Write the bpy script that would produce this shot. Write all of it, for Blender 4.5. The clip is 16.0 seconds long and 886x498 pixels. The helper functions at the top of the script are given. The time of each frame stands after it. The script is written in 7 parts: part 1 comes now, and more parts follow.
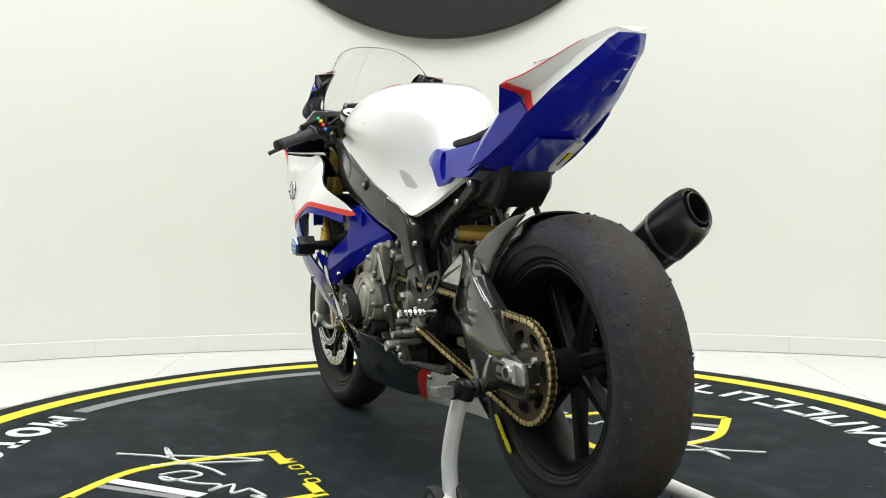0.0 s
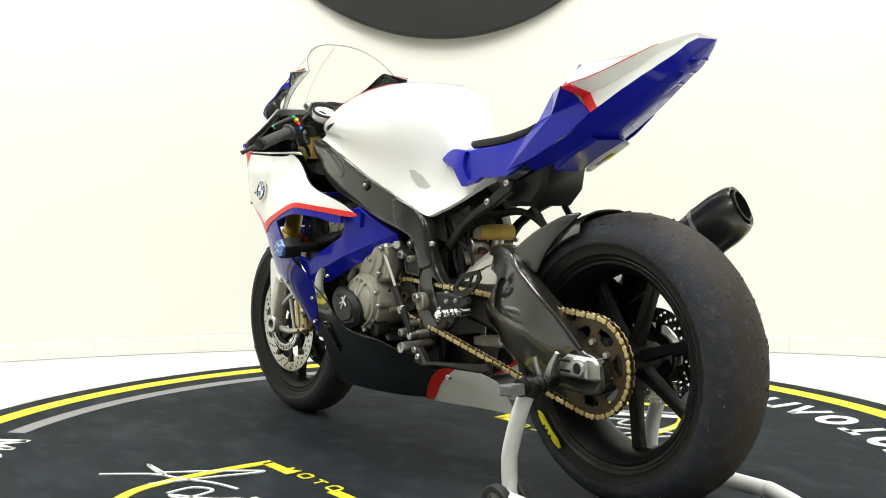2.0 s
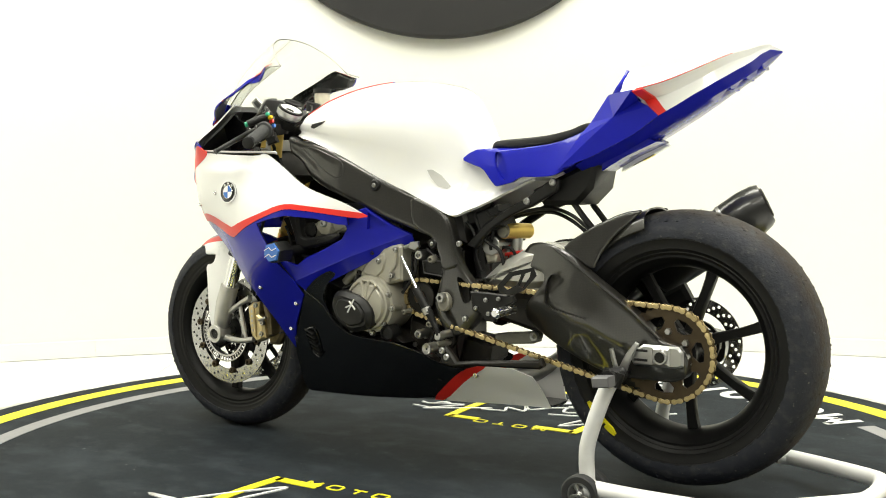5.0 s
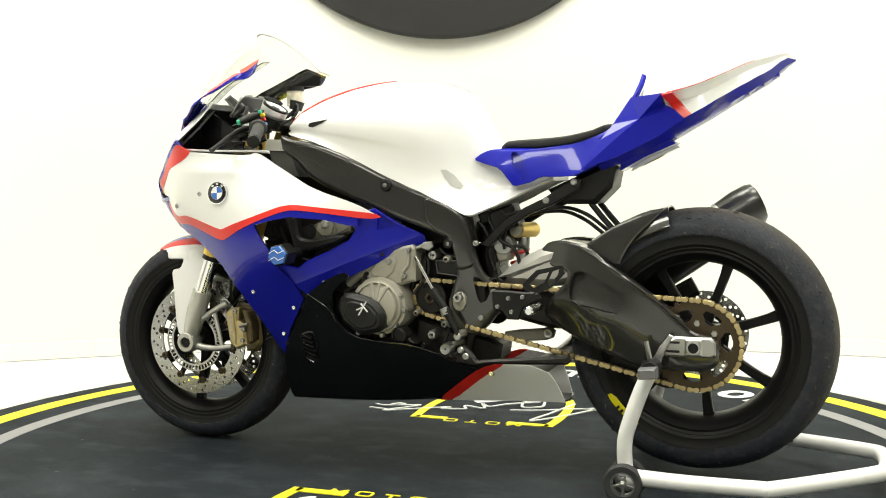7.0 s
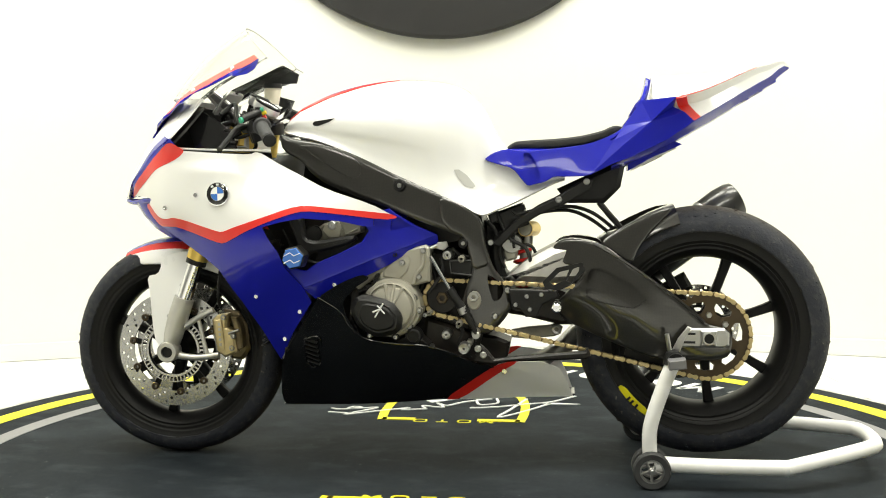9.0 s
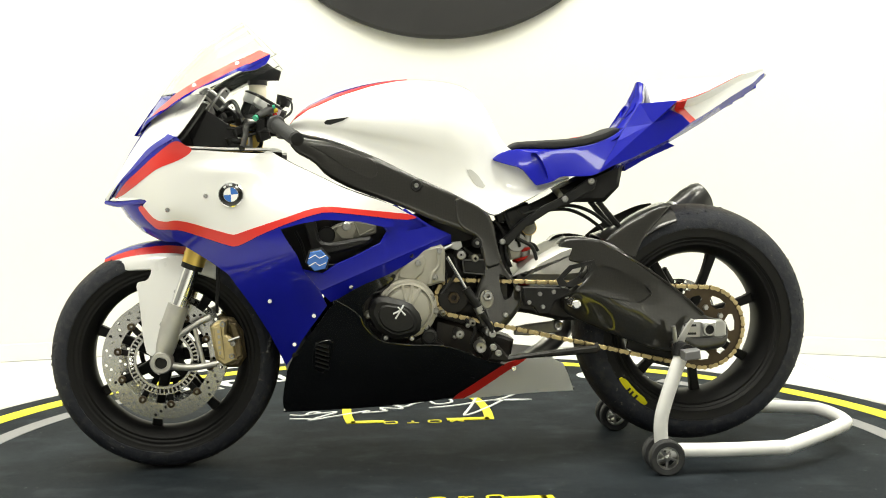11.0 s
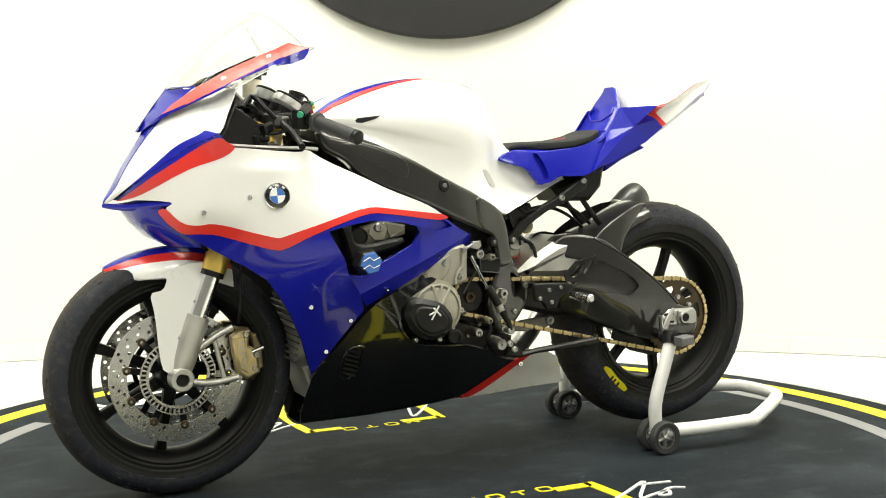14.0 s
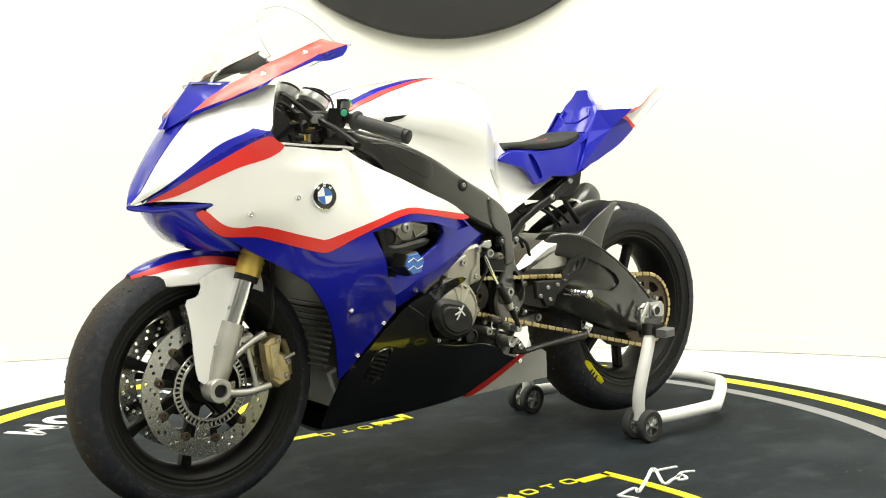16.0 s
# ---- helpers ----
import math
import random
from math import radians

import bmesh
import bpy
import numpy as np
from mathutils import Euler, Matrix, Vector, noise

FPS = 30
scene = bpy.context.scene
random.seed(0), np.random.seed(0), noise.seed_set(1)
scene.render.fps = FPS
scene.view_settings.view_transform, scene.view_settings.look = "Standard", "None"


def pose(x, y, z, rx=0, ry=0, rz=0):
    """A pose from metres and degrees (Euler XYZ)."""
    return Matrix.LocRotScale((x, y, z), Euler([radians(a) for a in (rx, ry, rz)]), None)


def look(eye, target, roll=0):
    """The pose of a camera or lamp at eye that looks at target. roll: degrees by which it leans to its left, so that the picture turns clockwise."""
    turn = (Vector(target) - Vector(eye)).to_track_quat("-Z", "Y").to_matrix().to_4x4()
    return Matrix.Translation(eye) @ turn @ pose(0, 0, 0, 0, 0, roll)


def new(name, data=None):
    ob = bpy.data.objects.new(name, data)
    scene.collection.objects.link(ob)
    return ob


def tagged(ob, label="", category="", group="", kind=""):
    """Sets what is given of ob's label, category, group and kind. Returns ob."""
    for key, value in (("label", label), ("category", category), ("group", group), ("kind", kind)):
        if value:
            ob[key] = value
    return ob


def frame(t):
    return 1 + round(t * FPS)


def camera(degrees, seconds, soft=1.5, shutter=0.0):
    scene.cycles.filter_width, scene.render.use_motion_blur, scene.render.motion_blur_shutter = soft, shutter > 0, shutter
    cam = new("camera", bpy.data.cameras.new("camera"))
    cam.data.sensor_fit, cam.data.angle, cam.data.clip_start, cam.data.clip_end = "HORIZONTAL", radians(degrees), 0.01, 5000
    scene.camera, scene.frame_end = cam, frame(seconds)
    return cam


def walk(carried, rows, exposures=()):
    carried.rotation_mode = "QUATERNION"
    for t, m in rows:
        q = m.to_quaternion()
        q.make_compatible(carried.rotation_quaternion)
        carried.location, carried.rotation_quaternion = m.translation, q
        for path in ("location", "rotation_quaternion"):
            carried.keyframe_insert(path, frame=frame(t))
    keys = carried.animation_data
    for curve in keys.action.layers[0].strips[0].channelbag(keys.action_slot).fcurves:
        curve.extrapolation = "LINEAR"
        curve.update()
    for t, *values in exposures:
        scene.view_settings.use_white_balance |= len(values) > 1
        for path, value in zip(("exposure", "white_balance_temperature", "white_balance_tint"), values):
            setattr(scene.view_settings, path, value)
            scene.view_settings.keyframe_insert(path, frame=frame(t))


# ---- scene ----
SECONDS = 16.0
EYE = (0.0, -2.949, 0.786)
cam = camera(44.84, SECONDS, soft=1.0)
CAMERA_POSE = look(EYE, (EYE[0] + 0.0008, EYE[1] + 1.0, EYE[2] - 0.0710), -0.306)
walk(cam, [(0.0, CAMERA_POSE), (16.0, CAMERA_POSE)], [(0.0, -0.86, 6400, 10), (1.5, -0.61, 6550, 10), (3.5, -0.37, 6950, 8), (7.0, -0.31, 7100, 7), (16.0, -0.31, 7100, 7)])


def turn(t):
    """The turntable's angle in degrees, at an even speed."""
    return 114.6 + 6.522 * t + 0.0014 * (t - 8) ** 2


# ---- world and light ----
world = bpy.data.worlds.new("world")
scene.world = world
world.use_nodes = True
world.node_tree.nodes["Background"].inputs[0].default_value = (0.9, 0.95, 1.0, 1)
world.node_tree.nodes["Background"].inputs[1].default_value = 0.4

FLOOR_Z = -0.03
CEILING_Z = 3.5


def ceiling_lamp(x, y, sx, sy, watts):
    data = bpy.data.lights.new("ceiling_lamp", "AREA")
    data.shape, data.size, data.size_y, data.energy, data.color = "RECTANGLE", sx, sy, watts, (0.985, 1.0, 0.968)
    lamp = new("ceiling_lamp", data)
    lamp.matrix_world = look((x, y, CEILING_Z - 0.06), (x, y + 0.001, 0))
    return lamp


for lx, ly, watts in ((-1.7, -0.9, 74), (1.7, -0.9, 74), (-1.7, 0.6, 56), (1.7, 0.6, 56), (0, -0.2, 70), (-1.6, -3.4, 66), (1.6, -3.4, 66), (0, -4.9, 44)):
    ceiling_lamp(lx, ly, 1.5, 0.7, watts)


# ---- materials ----
def material(name, color, rough=0.5, metal=0.0, vary=0.06, scale=8.0, bump=0.0, bump_scale=60.0, coat=0.0, second=None, second_scale=2.5,
             second_amount=0.3, rough_vary=0.1, spec=0.5, random_object=0.0):
    m = bpy.data.materials.new(name)
    m.use_nodes = True
    nt = m.node_tree
    b = nt.nodes["Principled BSDF"]
    b.inputs["Metallic"].default_value = metal
    b.inputs["Coat Weight"].default_value = coat
    b.inputs["Coat Roughness"].default_value = 0.04
    b.inputs["Specular IOR Level"].default_value = spec
    tc = nt.nodes.new("ShaderNodeTexCoord")

    def tex(s, detail):
        n = nt.nodes.new("ShaderNodeTexNoise")
        n.inputs["Scale"].default_value, n.inputs["Detail"].default_value = s, detail
        nt.links.new(tc.outputs["Object"], n.inputs["Vector"])
        return n

    def mix(fac, a, c):
        n = nt.nodes.new("ShaderNodeMix")
        n.data_type = "RGBA"
        for socket, value in ((n.inputs["Factor"], fac), (n.inputs[6], a), (n.inputs[7], c)):
            if isinstance(value, bpy.types.NodeSocket):
                nt.links.new(value, socket)
            elif isinstance(value, tuple):
                socket.default_value = (*value[:3], 1)
            else:
                socket.default_value = value
        return n.outputs[2]

    fine = tex(scale, 5)
    lo = tuple(c * (1 - vary) for c in color)
    hi = tuple(min(1, c * (1 + vary)) for c in color)
    out = mix(fine.outputs["Fac"], lo, hi)
    if second:
        coarse = tex(second_scale, 6)
        ramp = nt.nodes.new("ShaderNodeMapRange")
        ramp.inputs[1].default_value, ramp.inputs[2].default_value = 0.5, 0.72
        ramp.inputs[4].default_value = second_amount
        nt.links.new(coarse.outputs["Fac"], ramp.inputs[0])
        out = mix(ramp.outputs[0], out, second)
    if random_object:
        info = nt.nodes.new("ShaderNodeObjectInfo")
        r = nt.nodes.new("ShaderNodeMapRange")
        r.inputs[3].default_value, r.inputs[4].default_value = 1 - random_object, 1.0
        nt.links.new(info.outputs["Random"], r.inputs[0])
        hsv = nt.nodes.new("ShaderNodeHueSaturation")
        nt.links.new(r.outputs[0], hsv.inputs["Value"])
        nt.links.new(out, hsv.inputs["Color"])
        out = hsv.outputs[0]
    nt.links.new(out, b.inputs["Base Color"])
    rr = nt.nodes.new("ShaderNodeMapRange")
    rr.inputs[3].default_value, rr.inputs[4].default_value = max(0.02, rough - rough_vary / 2), min(1, rough + rough_vary / 2)
    nt.links.new(tex(scale * 2.3, 4).outputs["Fac"], rr.inputs[0])
    nt.links.new(rr.outputs[0], b.inputs["Roughness"])
    if bump:
        bn = nt.nodes.new("ShaderNodeBump")
        bn.inputs["Strength"].default_value, bn.inputs["Distance"].default_value = bump, 0.002
        nt.links.new(tex(bump_scale, 6).outputs["Fac"], bn.inputs["Height"])
        nt.links.new(bn.outputs[0], b.inputs["Normal"])
    return m


WALL = material("white_wall_paint", (0.77, 0.77, 0.715), 0.75, vary=0.02, scale=3, bump=0.12, bump_scale=140)
# Grey of the unseen wall; its tone sets how bright gloss paint reflects.
DIM = material("unseen_wall_grey", (0.34, 0.34, 0.335), 0.8, vary=0.02, scale=3)
CEIL = material("ceiling_paint", (0.84, 0.84, 0.82), 0.85, vary=0.01)
TILE = material("white_floor_tile", (0.80, 0.80, 0.785), 0.16, vary=0.02, scale=4, random_object=0.03, spec=0.5)
JOINT = material("tile_joint", (0.66, 0.65, 0.61), 0.9)
SKIRT = material("skirting_tile", (0.79, 0.79, 0.75), 0.25, vary=0.02, random_object=0.03)
MAT = material("dark_rubber_mat", (0.0085, 0.0125, 0.0165), 0.75, spec=0.15, vary=0.18, scale=22, bump=0.25, bump_scale=420, second=(0.024, 0.031, 0.038), second_scale=2.6, second_amount=0.8)


def scuff(m):
    """Pale specks and faint scuffs on the mat."""
    nt = m.node_tree
    b = nt.nodes["Principled BSDF"]
    base = b.inputs["Base Color"].links[0].from_socket
    tc = nt.nodes.new("ShaderNodeTexCoord")
    for scale, lo, hi, tone, stretch in ((55, 0.70, 0.74, (0.10, 0.105, 0.11), (1, 1, 1)), (7, 0.50, 0.80, (0.030, 0.037, 0.044), (1, 1.6, 1)), (150, 0.71, 0.75, (0.16, 0.16, 0.16), (1, 1, 1))):
        mp, n, r, mx = (nt.nodes.new(k) for k in ("ShaderNodeMapping", "ShaderNodeTexNoise", "ShaderNodeMapRange", "ShaderNodeMix"))
        mp.inputs["Scale"].default_value = stretch
        n.inputs["Scale"].default_value, n.inputs["Detail"].default_value = scale, 5
        r.inputs[1].default_value, r.inputs[2].default_value = lo, hi
        mx.data_type = "RGBA"
        mx.inputs[7].default_value = (*tone, 1)
        nt.links.new(tc.outputs["Object"], mp.inputs[0])
        nt.links.new(mp.outputs[0], n.inputs["Vector"])
        nt.links.new(n.outputs["Fac"], r.inputs[0])
        nt.links.new(r.outputs[0], mx.inputs[0])
        nt.links.new(base, mx.inputs[6])
        base = mx.outputs[2]
    nt.links.new(base, b.inputs["Base Color"])


scuff(MAT)
PLASTER = material("chipped_plaster_edge", (0.50, 0.49, 0.45), 0.9, vary=0.3, scale=14, bump=0.8, bump_scale=60, second=(0.22, 0.21, 0.19), second_scale=6, second_amount=0.8)
YELLOW = material("yellow_print", (0.80, 0.72, 0.02), 0.55, vary=0.06, scale=30)
PRINT = material("white_print", (0.72, 0.73, 0.72), 0.6, vary=0.08, scale=30, second=(0.45, 0.46, 0.46), second_scale=18, second_amount=0.3)
GREY = material("grey_print", (0.24, 0.24, 0.245), 0.6, vary=0.1, scale=30)
WHITE = material("white_gloss_paint", (0.85, 0.85, 0.84), 0.28, vary=0.015, scale=5, coat=0.9, rough_vary=0.04)
BLUE = material("blue_gloss_paint", (0.007, 0.011, 0.33), 0.25, vary=0.06, scale=6, coat=0.5, spec=0.12, rough_vary=0.04)
RED = material("red_gloss_paint", (0.72, 0.022, 0.015), 0.42, vary=0.05, scale=6, coat=0.2, rough_vary=0.04)
GLOSS_BLACK = material("black_gloss_paint", (0.003, 0.003, 0.0035), 0.25, spec=0.3, vary=0.2, scale=9, coat=0.9, rough_vary=0.08)
PLASTIC = material("black_plastic", (0.008, 0.008, 0.008), 0.42, spec=0.3, vary=0.15, scale=30, bump=0.15, bump_scale=300)
DARK = material("dark_engine_paint", (0.008, 0.007, 0.006), 0.4, spec=0.35, vary=0.3, scale=25, bump=0.25, bump_scale=160, second=(0.05, 0.04, 0.03), second_scale=14, second_amount=0.4)
RUBBER = material("grip_rubber", (0.03, 0.031, 0.032), 0.7, vary=0.15, scale=40, bump=0.3, bump_scale=500)
RIM = material("black_wheel_paint", (0.005, 0.005, 0.005), 0.45, spec=0.2, vary=0.2, scale=14, rough_vary=0.12)
ALU = material("cast_aluminium", (0.60, 0.59, 0.56), 0.42, metal=0.85, vary=0.12, scale=20, bump=0.15, bump_scale=260, second=(0.22, 0.20, 0.17), second_scale=9, second_amount=0.35)
STEEL = material("worn_steel", (0.46, 0.46, 0.45), 0.36, metal=1.0, vary=0.1, scale=40, second=(0.25, 0.22, 0.18), second_scale=15, second_amount=0.4)
DISC = material("brake_disc_steel", (0.42, 0.42, 0.41), 0.24, metal=1.0, vary=0.06, scale=60, second=(0.34, 0.33, 0.31), second_scale=10, second_amount=0.4)
CHROME = material("polished_chrome", (0.85, 0.85, 0.86), 0.08, metal=1.0, vary=0.02)
GOLD = material("gold_anodised", (0.78, 0.55, 0.14), 0.34, metal=0.75, vary=0.06, scale=20)
CALIPER = material("bronze_caliper", (0.60, 0.49, 0.27), 0.38, metal=0.85, vary=0.15, scale=30, second=(0.12, 0.09, 0.05), second_scale=20, second_amount=0.5)
CHAIN = material("gold_chain_steel", (0.62, 0.50, 0.27), 0.35, metal=1.0, vary=0.2, scale=60, random_object=0.25)
SPROCKET = material("brown_sprocket_steel", (0.075, 0.055, 0.034), 0.42, metal=0.75, vary=0.25, scale=40)
BEIGE = material("beige_engine_cover", (0.37, 0.355, 0.30), 0.42, metal=0.35, vary=0.08, scale=18, bump=0.2, bump_scale=300, second=(0.20, 0.17, 0.12), second_scale=12, second_amount=0.4)
FOAM = material("black_seat_foam", (0.016, 0.016, 0.016), 0.85, vary=0.2, scale=60, bump=0.4, bump_scale=700)
SIGN = material("black_sign_lacquer", (0.012, 0.012, 0.012), 0.45, spec=0.35, vary=0.25, scale=4, second=(0.03, 0.03, 0.03), second_scale=1.5, second_amount=0.5)
STAND = material("white_powder_coat", (0.83, 0.83, 0.82), 0.4, vary=0.03, scale=12, second=(0.5, 0.49, 0.47), second_scale=14, second_amount=0.25)
RESIN = material("cloudy_reservoir_plastic", (0.62, 0.58, 0.46), 0.35, vary=0.06)
GREEN = material("green_button", (0.02, 0.35, 0.2), 0.4)
AMBER = material("yellow_button", (0.7, 0.5, 0.02), 0.4)
SKY = material("light_blue_enamel", (0.045, 0.16, 0.52), 0.2, coat=0.6)
SOOT = material("black_carbon_muffler", (0.010, 0.010, 0.010), 0.3, vary=0.3, scale=60, coat=0.4, second=(0.03, 0.028, 0.025), second_scale=12, second_amount=0.4)
TANK_WHITE = WHITE
for paint, haze in ((BLUE, 0.05), (GLOSS_BLACK, 0.05), (RED, 0.05)):
    paint.node_tree.nodes["Principled BSDF"].inputs["Coat Roughness"].default_value = haze


def carbon():
    m = material("carbon_fibre", (0.028, 0.027, 0.023), 0.30, vary=0.1, scale=6, spec=0.3, coat=1.0, rough_vary=0.06)
    nt = m.node_tree
    b = nt.nodes["Principled BSDF"]
    tc = nt.nodes.new("ShaderNodeTexCoord")
    mp = nt.nodes.new("ShaderNodeMapping")
    mp.inputs["Rotation"].default_value = (0, radians(45), 0)
    ck = nt.nodes.new("ShaderNodeTexChecker")
    ck.inputs["Scale"].default_value = 380
    ck.inputs["Color1"].default_value, ck.inputs["Color2"].default_value = (0.019, 0.018, 0.0155, 1), (0.012, 0.0115, 0.010, 1)
    nt.links.new(tc.outputs["Object"], mp.inputs[0])
    nt.links.new(mp.outputs[0], ck.inputs["Vector"])
    nt.links.new(ck.outputs["Color"], b.inputs["Base Color"])
    return m


CARBON = carbon()


def tyre_material(name, half, shoulder):
    """Worn slick rubber: a scuffed brownish crown, bluish flanks, a smooth dark side wall below a ragged shoulder, specks of grit."""
    m = material(name, (0.017, 0.017, 0.018), 0.60, spec=0.25, vary=0.2, scale=30, bump=0.9, bump_scale=120)
    nt = m.node_tree
    b = nt.nodes["Principled BSDF"]

    def node(kind, operation="", *values):
        n = nt.nodes.new(kind)
        if operation:
            n.operation = operation
        for socket, value in zip(n.inputs, values):
            if isinstance(value, bpy.types.NodeSocket):
                nt.links.new(value, socket)
            elif value is not None:
                socket.default_value = value
        return n

    def noise(scale, detail):
        n = node("ShaderNodeTexNoise")
        n.inputs["Scale"].default_value, n.inputs["Detail"].default_value = scale, detail
        nt.links.new(tc.outputs["Object"], n.inputs["Vector"])
        return n.outputs["Fac"]

    def step(value, lo, hi):
        n = node("ShaderNodeMapRange")
        n.inputs[1].default_value, n.inputs[2].default_value = lo, hi
        nt.links.new(value, n.inputs[0])
        return n.outputs[0]

    def blend(fac, a, c):
        n = node("ShaderNodeMix")
        n.data_type = "RGBA"
        nt.links.new(fac, n.inputs[0])
        for socket, value in ((n.inputs[6], a), (n.inputs[7], c)):
            if isinstance(value, tuple):
                socket.default_value = (*value, 1)
            else:
                nt.links.new(value, socket)
        return n.outputs[2]

    tc = node("ShaderNodeTexCoord")
    sep = node("ShaderNodeSeparateXYZ")
    nt.links.new(tc.outputs["Object"], sep.inputs[0])
    square = node("ShaderNodeMath", "MULTIPLY", sep.outputs["X"], sep.outputs["X"])
    square = node("ShaderNodeMath", "MULTIPLY_ADD", sep.outputs["Z"], sep.outputs["Z"], square.outputs[0])
    radius = node("ShaderNodeMath", "SQRT", square.outputs[0]).outputs[0]
    ragged = node("ShaderNodeMath", "MULTIPLY_ADD", noise(70, 6), 0.016, radius).outputs[0]
    tread = step(ragged, shoulder + 0.0075, shoulder + 0.0095)
    wide = node("ShaderNodeMath", "ABSOLUTE", sep.outputs["Y"])
    wide = node("ShaderNodeMath", "MULTIPLY_ADD", noise(18, 6), 0.34 * half, wide.outputs[0])
    flank = step(wide.outputs[0], 0.55 * half, 0.95 * half)
    rubber = blend(flank, (0.034, 0.026, 0.021), (0.021, 0.0235, 0.031))
    rubber = blend(step(noise(46, 8), 0.50, 0.66), rubber, (0.036, 0.037, 0.041))
    rubber = blend(step(noise(120, 3), 0.68, 0.74), rubber, (0.11, 0.10, 0.09))
    color = blend(tread, (0.0065, 0.0065, 0.0065), rubber)
    nt.links.new(color, b.inputs["Base Color"])
    rough = node("ShaderNodeMapRange")
    rough.inputs[3].default_value, rough.inputs[4].default_value = 0.46, 0.66
    nt.links.new(tread, rough.inputs[0])
    nt.links.new(rough.outputs[0], b.inputs["Roughness"])
    bump = b.inputs["Normal"].links[0].from_node
    strength = node("ShaderNodeMapRange")
    strength.inputs[3].default_value, strength.inputs[4].default_value = 0.08, 0.9
    nt.links.new(tread, strength.inputs[0])
    nt.links.new(strength.outputs[0], bump.inputs["Strength"])
    return m


TYRE_FRONT = tyre_material("worn_front_slick_rubber", 0.062, 0.250)
TYRE_REAR = tyre_material("worn_rear_slick_rubber", 0.089, 0.268)


def glass_material():
    m = bpy.data.materials.new("clear_screen")
    m.use_nodes = True
    b = m.node_tree.nodes["Principled BSDF"]
    b.inputs["Base Color"].default_value = (0.97, 0.98, 0.97, 1)
    b.inputs["Roughness"].default_value = 0.03
    b.inputs["Transmission Weight"].default_value = 1.0
    b.inputs["IOR"].default_value = 1.3
    return m


GLASS = glass_material()
EDGE = material("screen_edge", (0.50, 0.50, 0.47), 0.2)
INSET = material("pale_grey_inset", (0.50, 0.50, 0.48), 0.4)
# Darker copy of the bronze: shade on the caliper's rear half is painted.
CALIPER_SHADED = material("shaded_bronze_casting", (0.20, 0.155, 0.085), 0.45, metal=0.6, vary=0.25, scale=30, second=(0.05, 0.04, 0.025), second_scale=22, second_amount=0.6)
DARK_BEIGE = material("stained_cast_cover", (0.24, 0.23, 0.19), 0.5, metal=0.3, vary=0.15, scale=25, bump=0.3, bump_scale=220, second=(0.05, 0.045, 0.035), second_scale=16, second_amount=0.6)
SILVER = material("bright_satin_alloy", (0.72, 0.72, 0.71), 0.35, metal=0.6, vary=0.05, scale=20)
LINING = material("grey_fairing_lining", (0.14, 0.14, 0.145), 0.5, vary=0.15, scale=20)
CHAIN_DARK = material("dark_chain_steel", (0.20, 0.145, 0.07), 0.4, metal=1.0, vary=0.25, scale=60, random_object=0.3)
BUSH = material("dark_sensor", (0.07, 0.07, 0.07), 0.5)


# ---- mesh helpers ----
def spline(points, n=6, closed=False):
    """A smooth line through the points."""
    p = [Vector(q) for q in points]
    out = []
    m = len(p)
    for i in range(m if closed else m - 1):
        a, b, c, d = (p[(i - 1) % m], p[i], p[(i + 1) % m], p[(i + 2) % m]) if closed else (p[max(i - 1, 0)], p[i], p[i + 1], p[min(i + 2, m - 1)])
        for k in range(n):
            t = k / n
            out.append(0.5 * (2 * b + (c - a) * t + (2 * a - 5 * b + 4 * c - d) * t * t + (3 * b - a - 3 * c + d) * t ** 3))
    if not closed:
        out.append(p[-1])
    return out


def soften(loop, times=1):
    for _ in range(times):
        out = []
        for i, a in enumerate(loop):
            b = loop[(i + 1) % len(loop)]
            out += [(a[0] * 0.8 + b[0] * 0.2, a[1] * 0.8 + b[1] * 0.2), (a[0] * 0.2 + b[0] * 0.8, a[1] * 0.2 + b[1] * 0.8)]
        loop = out
    return loop


def resample(loop, step):
    out = []
    for i, a in enumerate(loop):
        b = loop[(i + 1) % len(loop)]
        n = max(1, int(math.hypot(b[0] - a[0], b[1] - a[1]) / step))
        out += [(a[0] + (b[0] - a[0]) * k / n, a[1] + (b[1] - a[1]) * k / n) for k in range(n)]
    return out


def inside(loop, x, z):
    hit = np.zeros(len(x), bool)
    for i, (ax, az) in enumerate(loop):
        bx, bz = loop[(i + 1) % len(loop)]
        if az != bz:
            hit ^= ((az > z) != (bz > z)) & (x < (bx - ax) * (z - az) / (bz - az) + ax)
    return hit


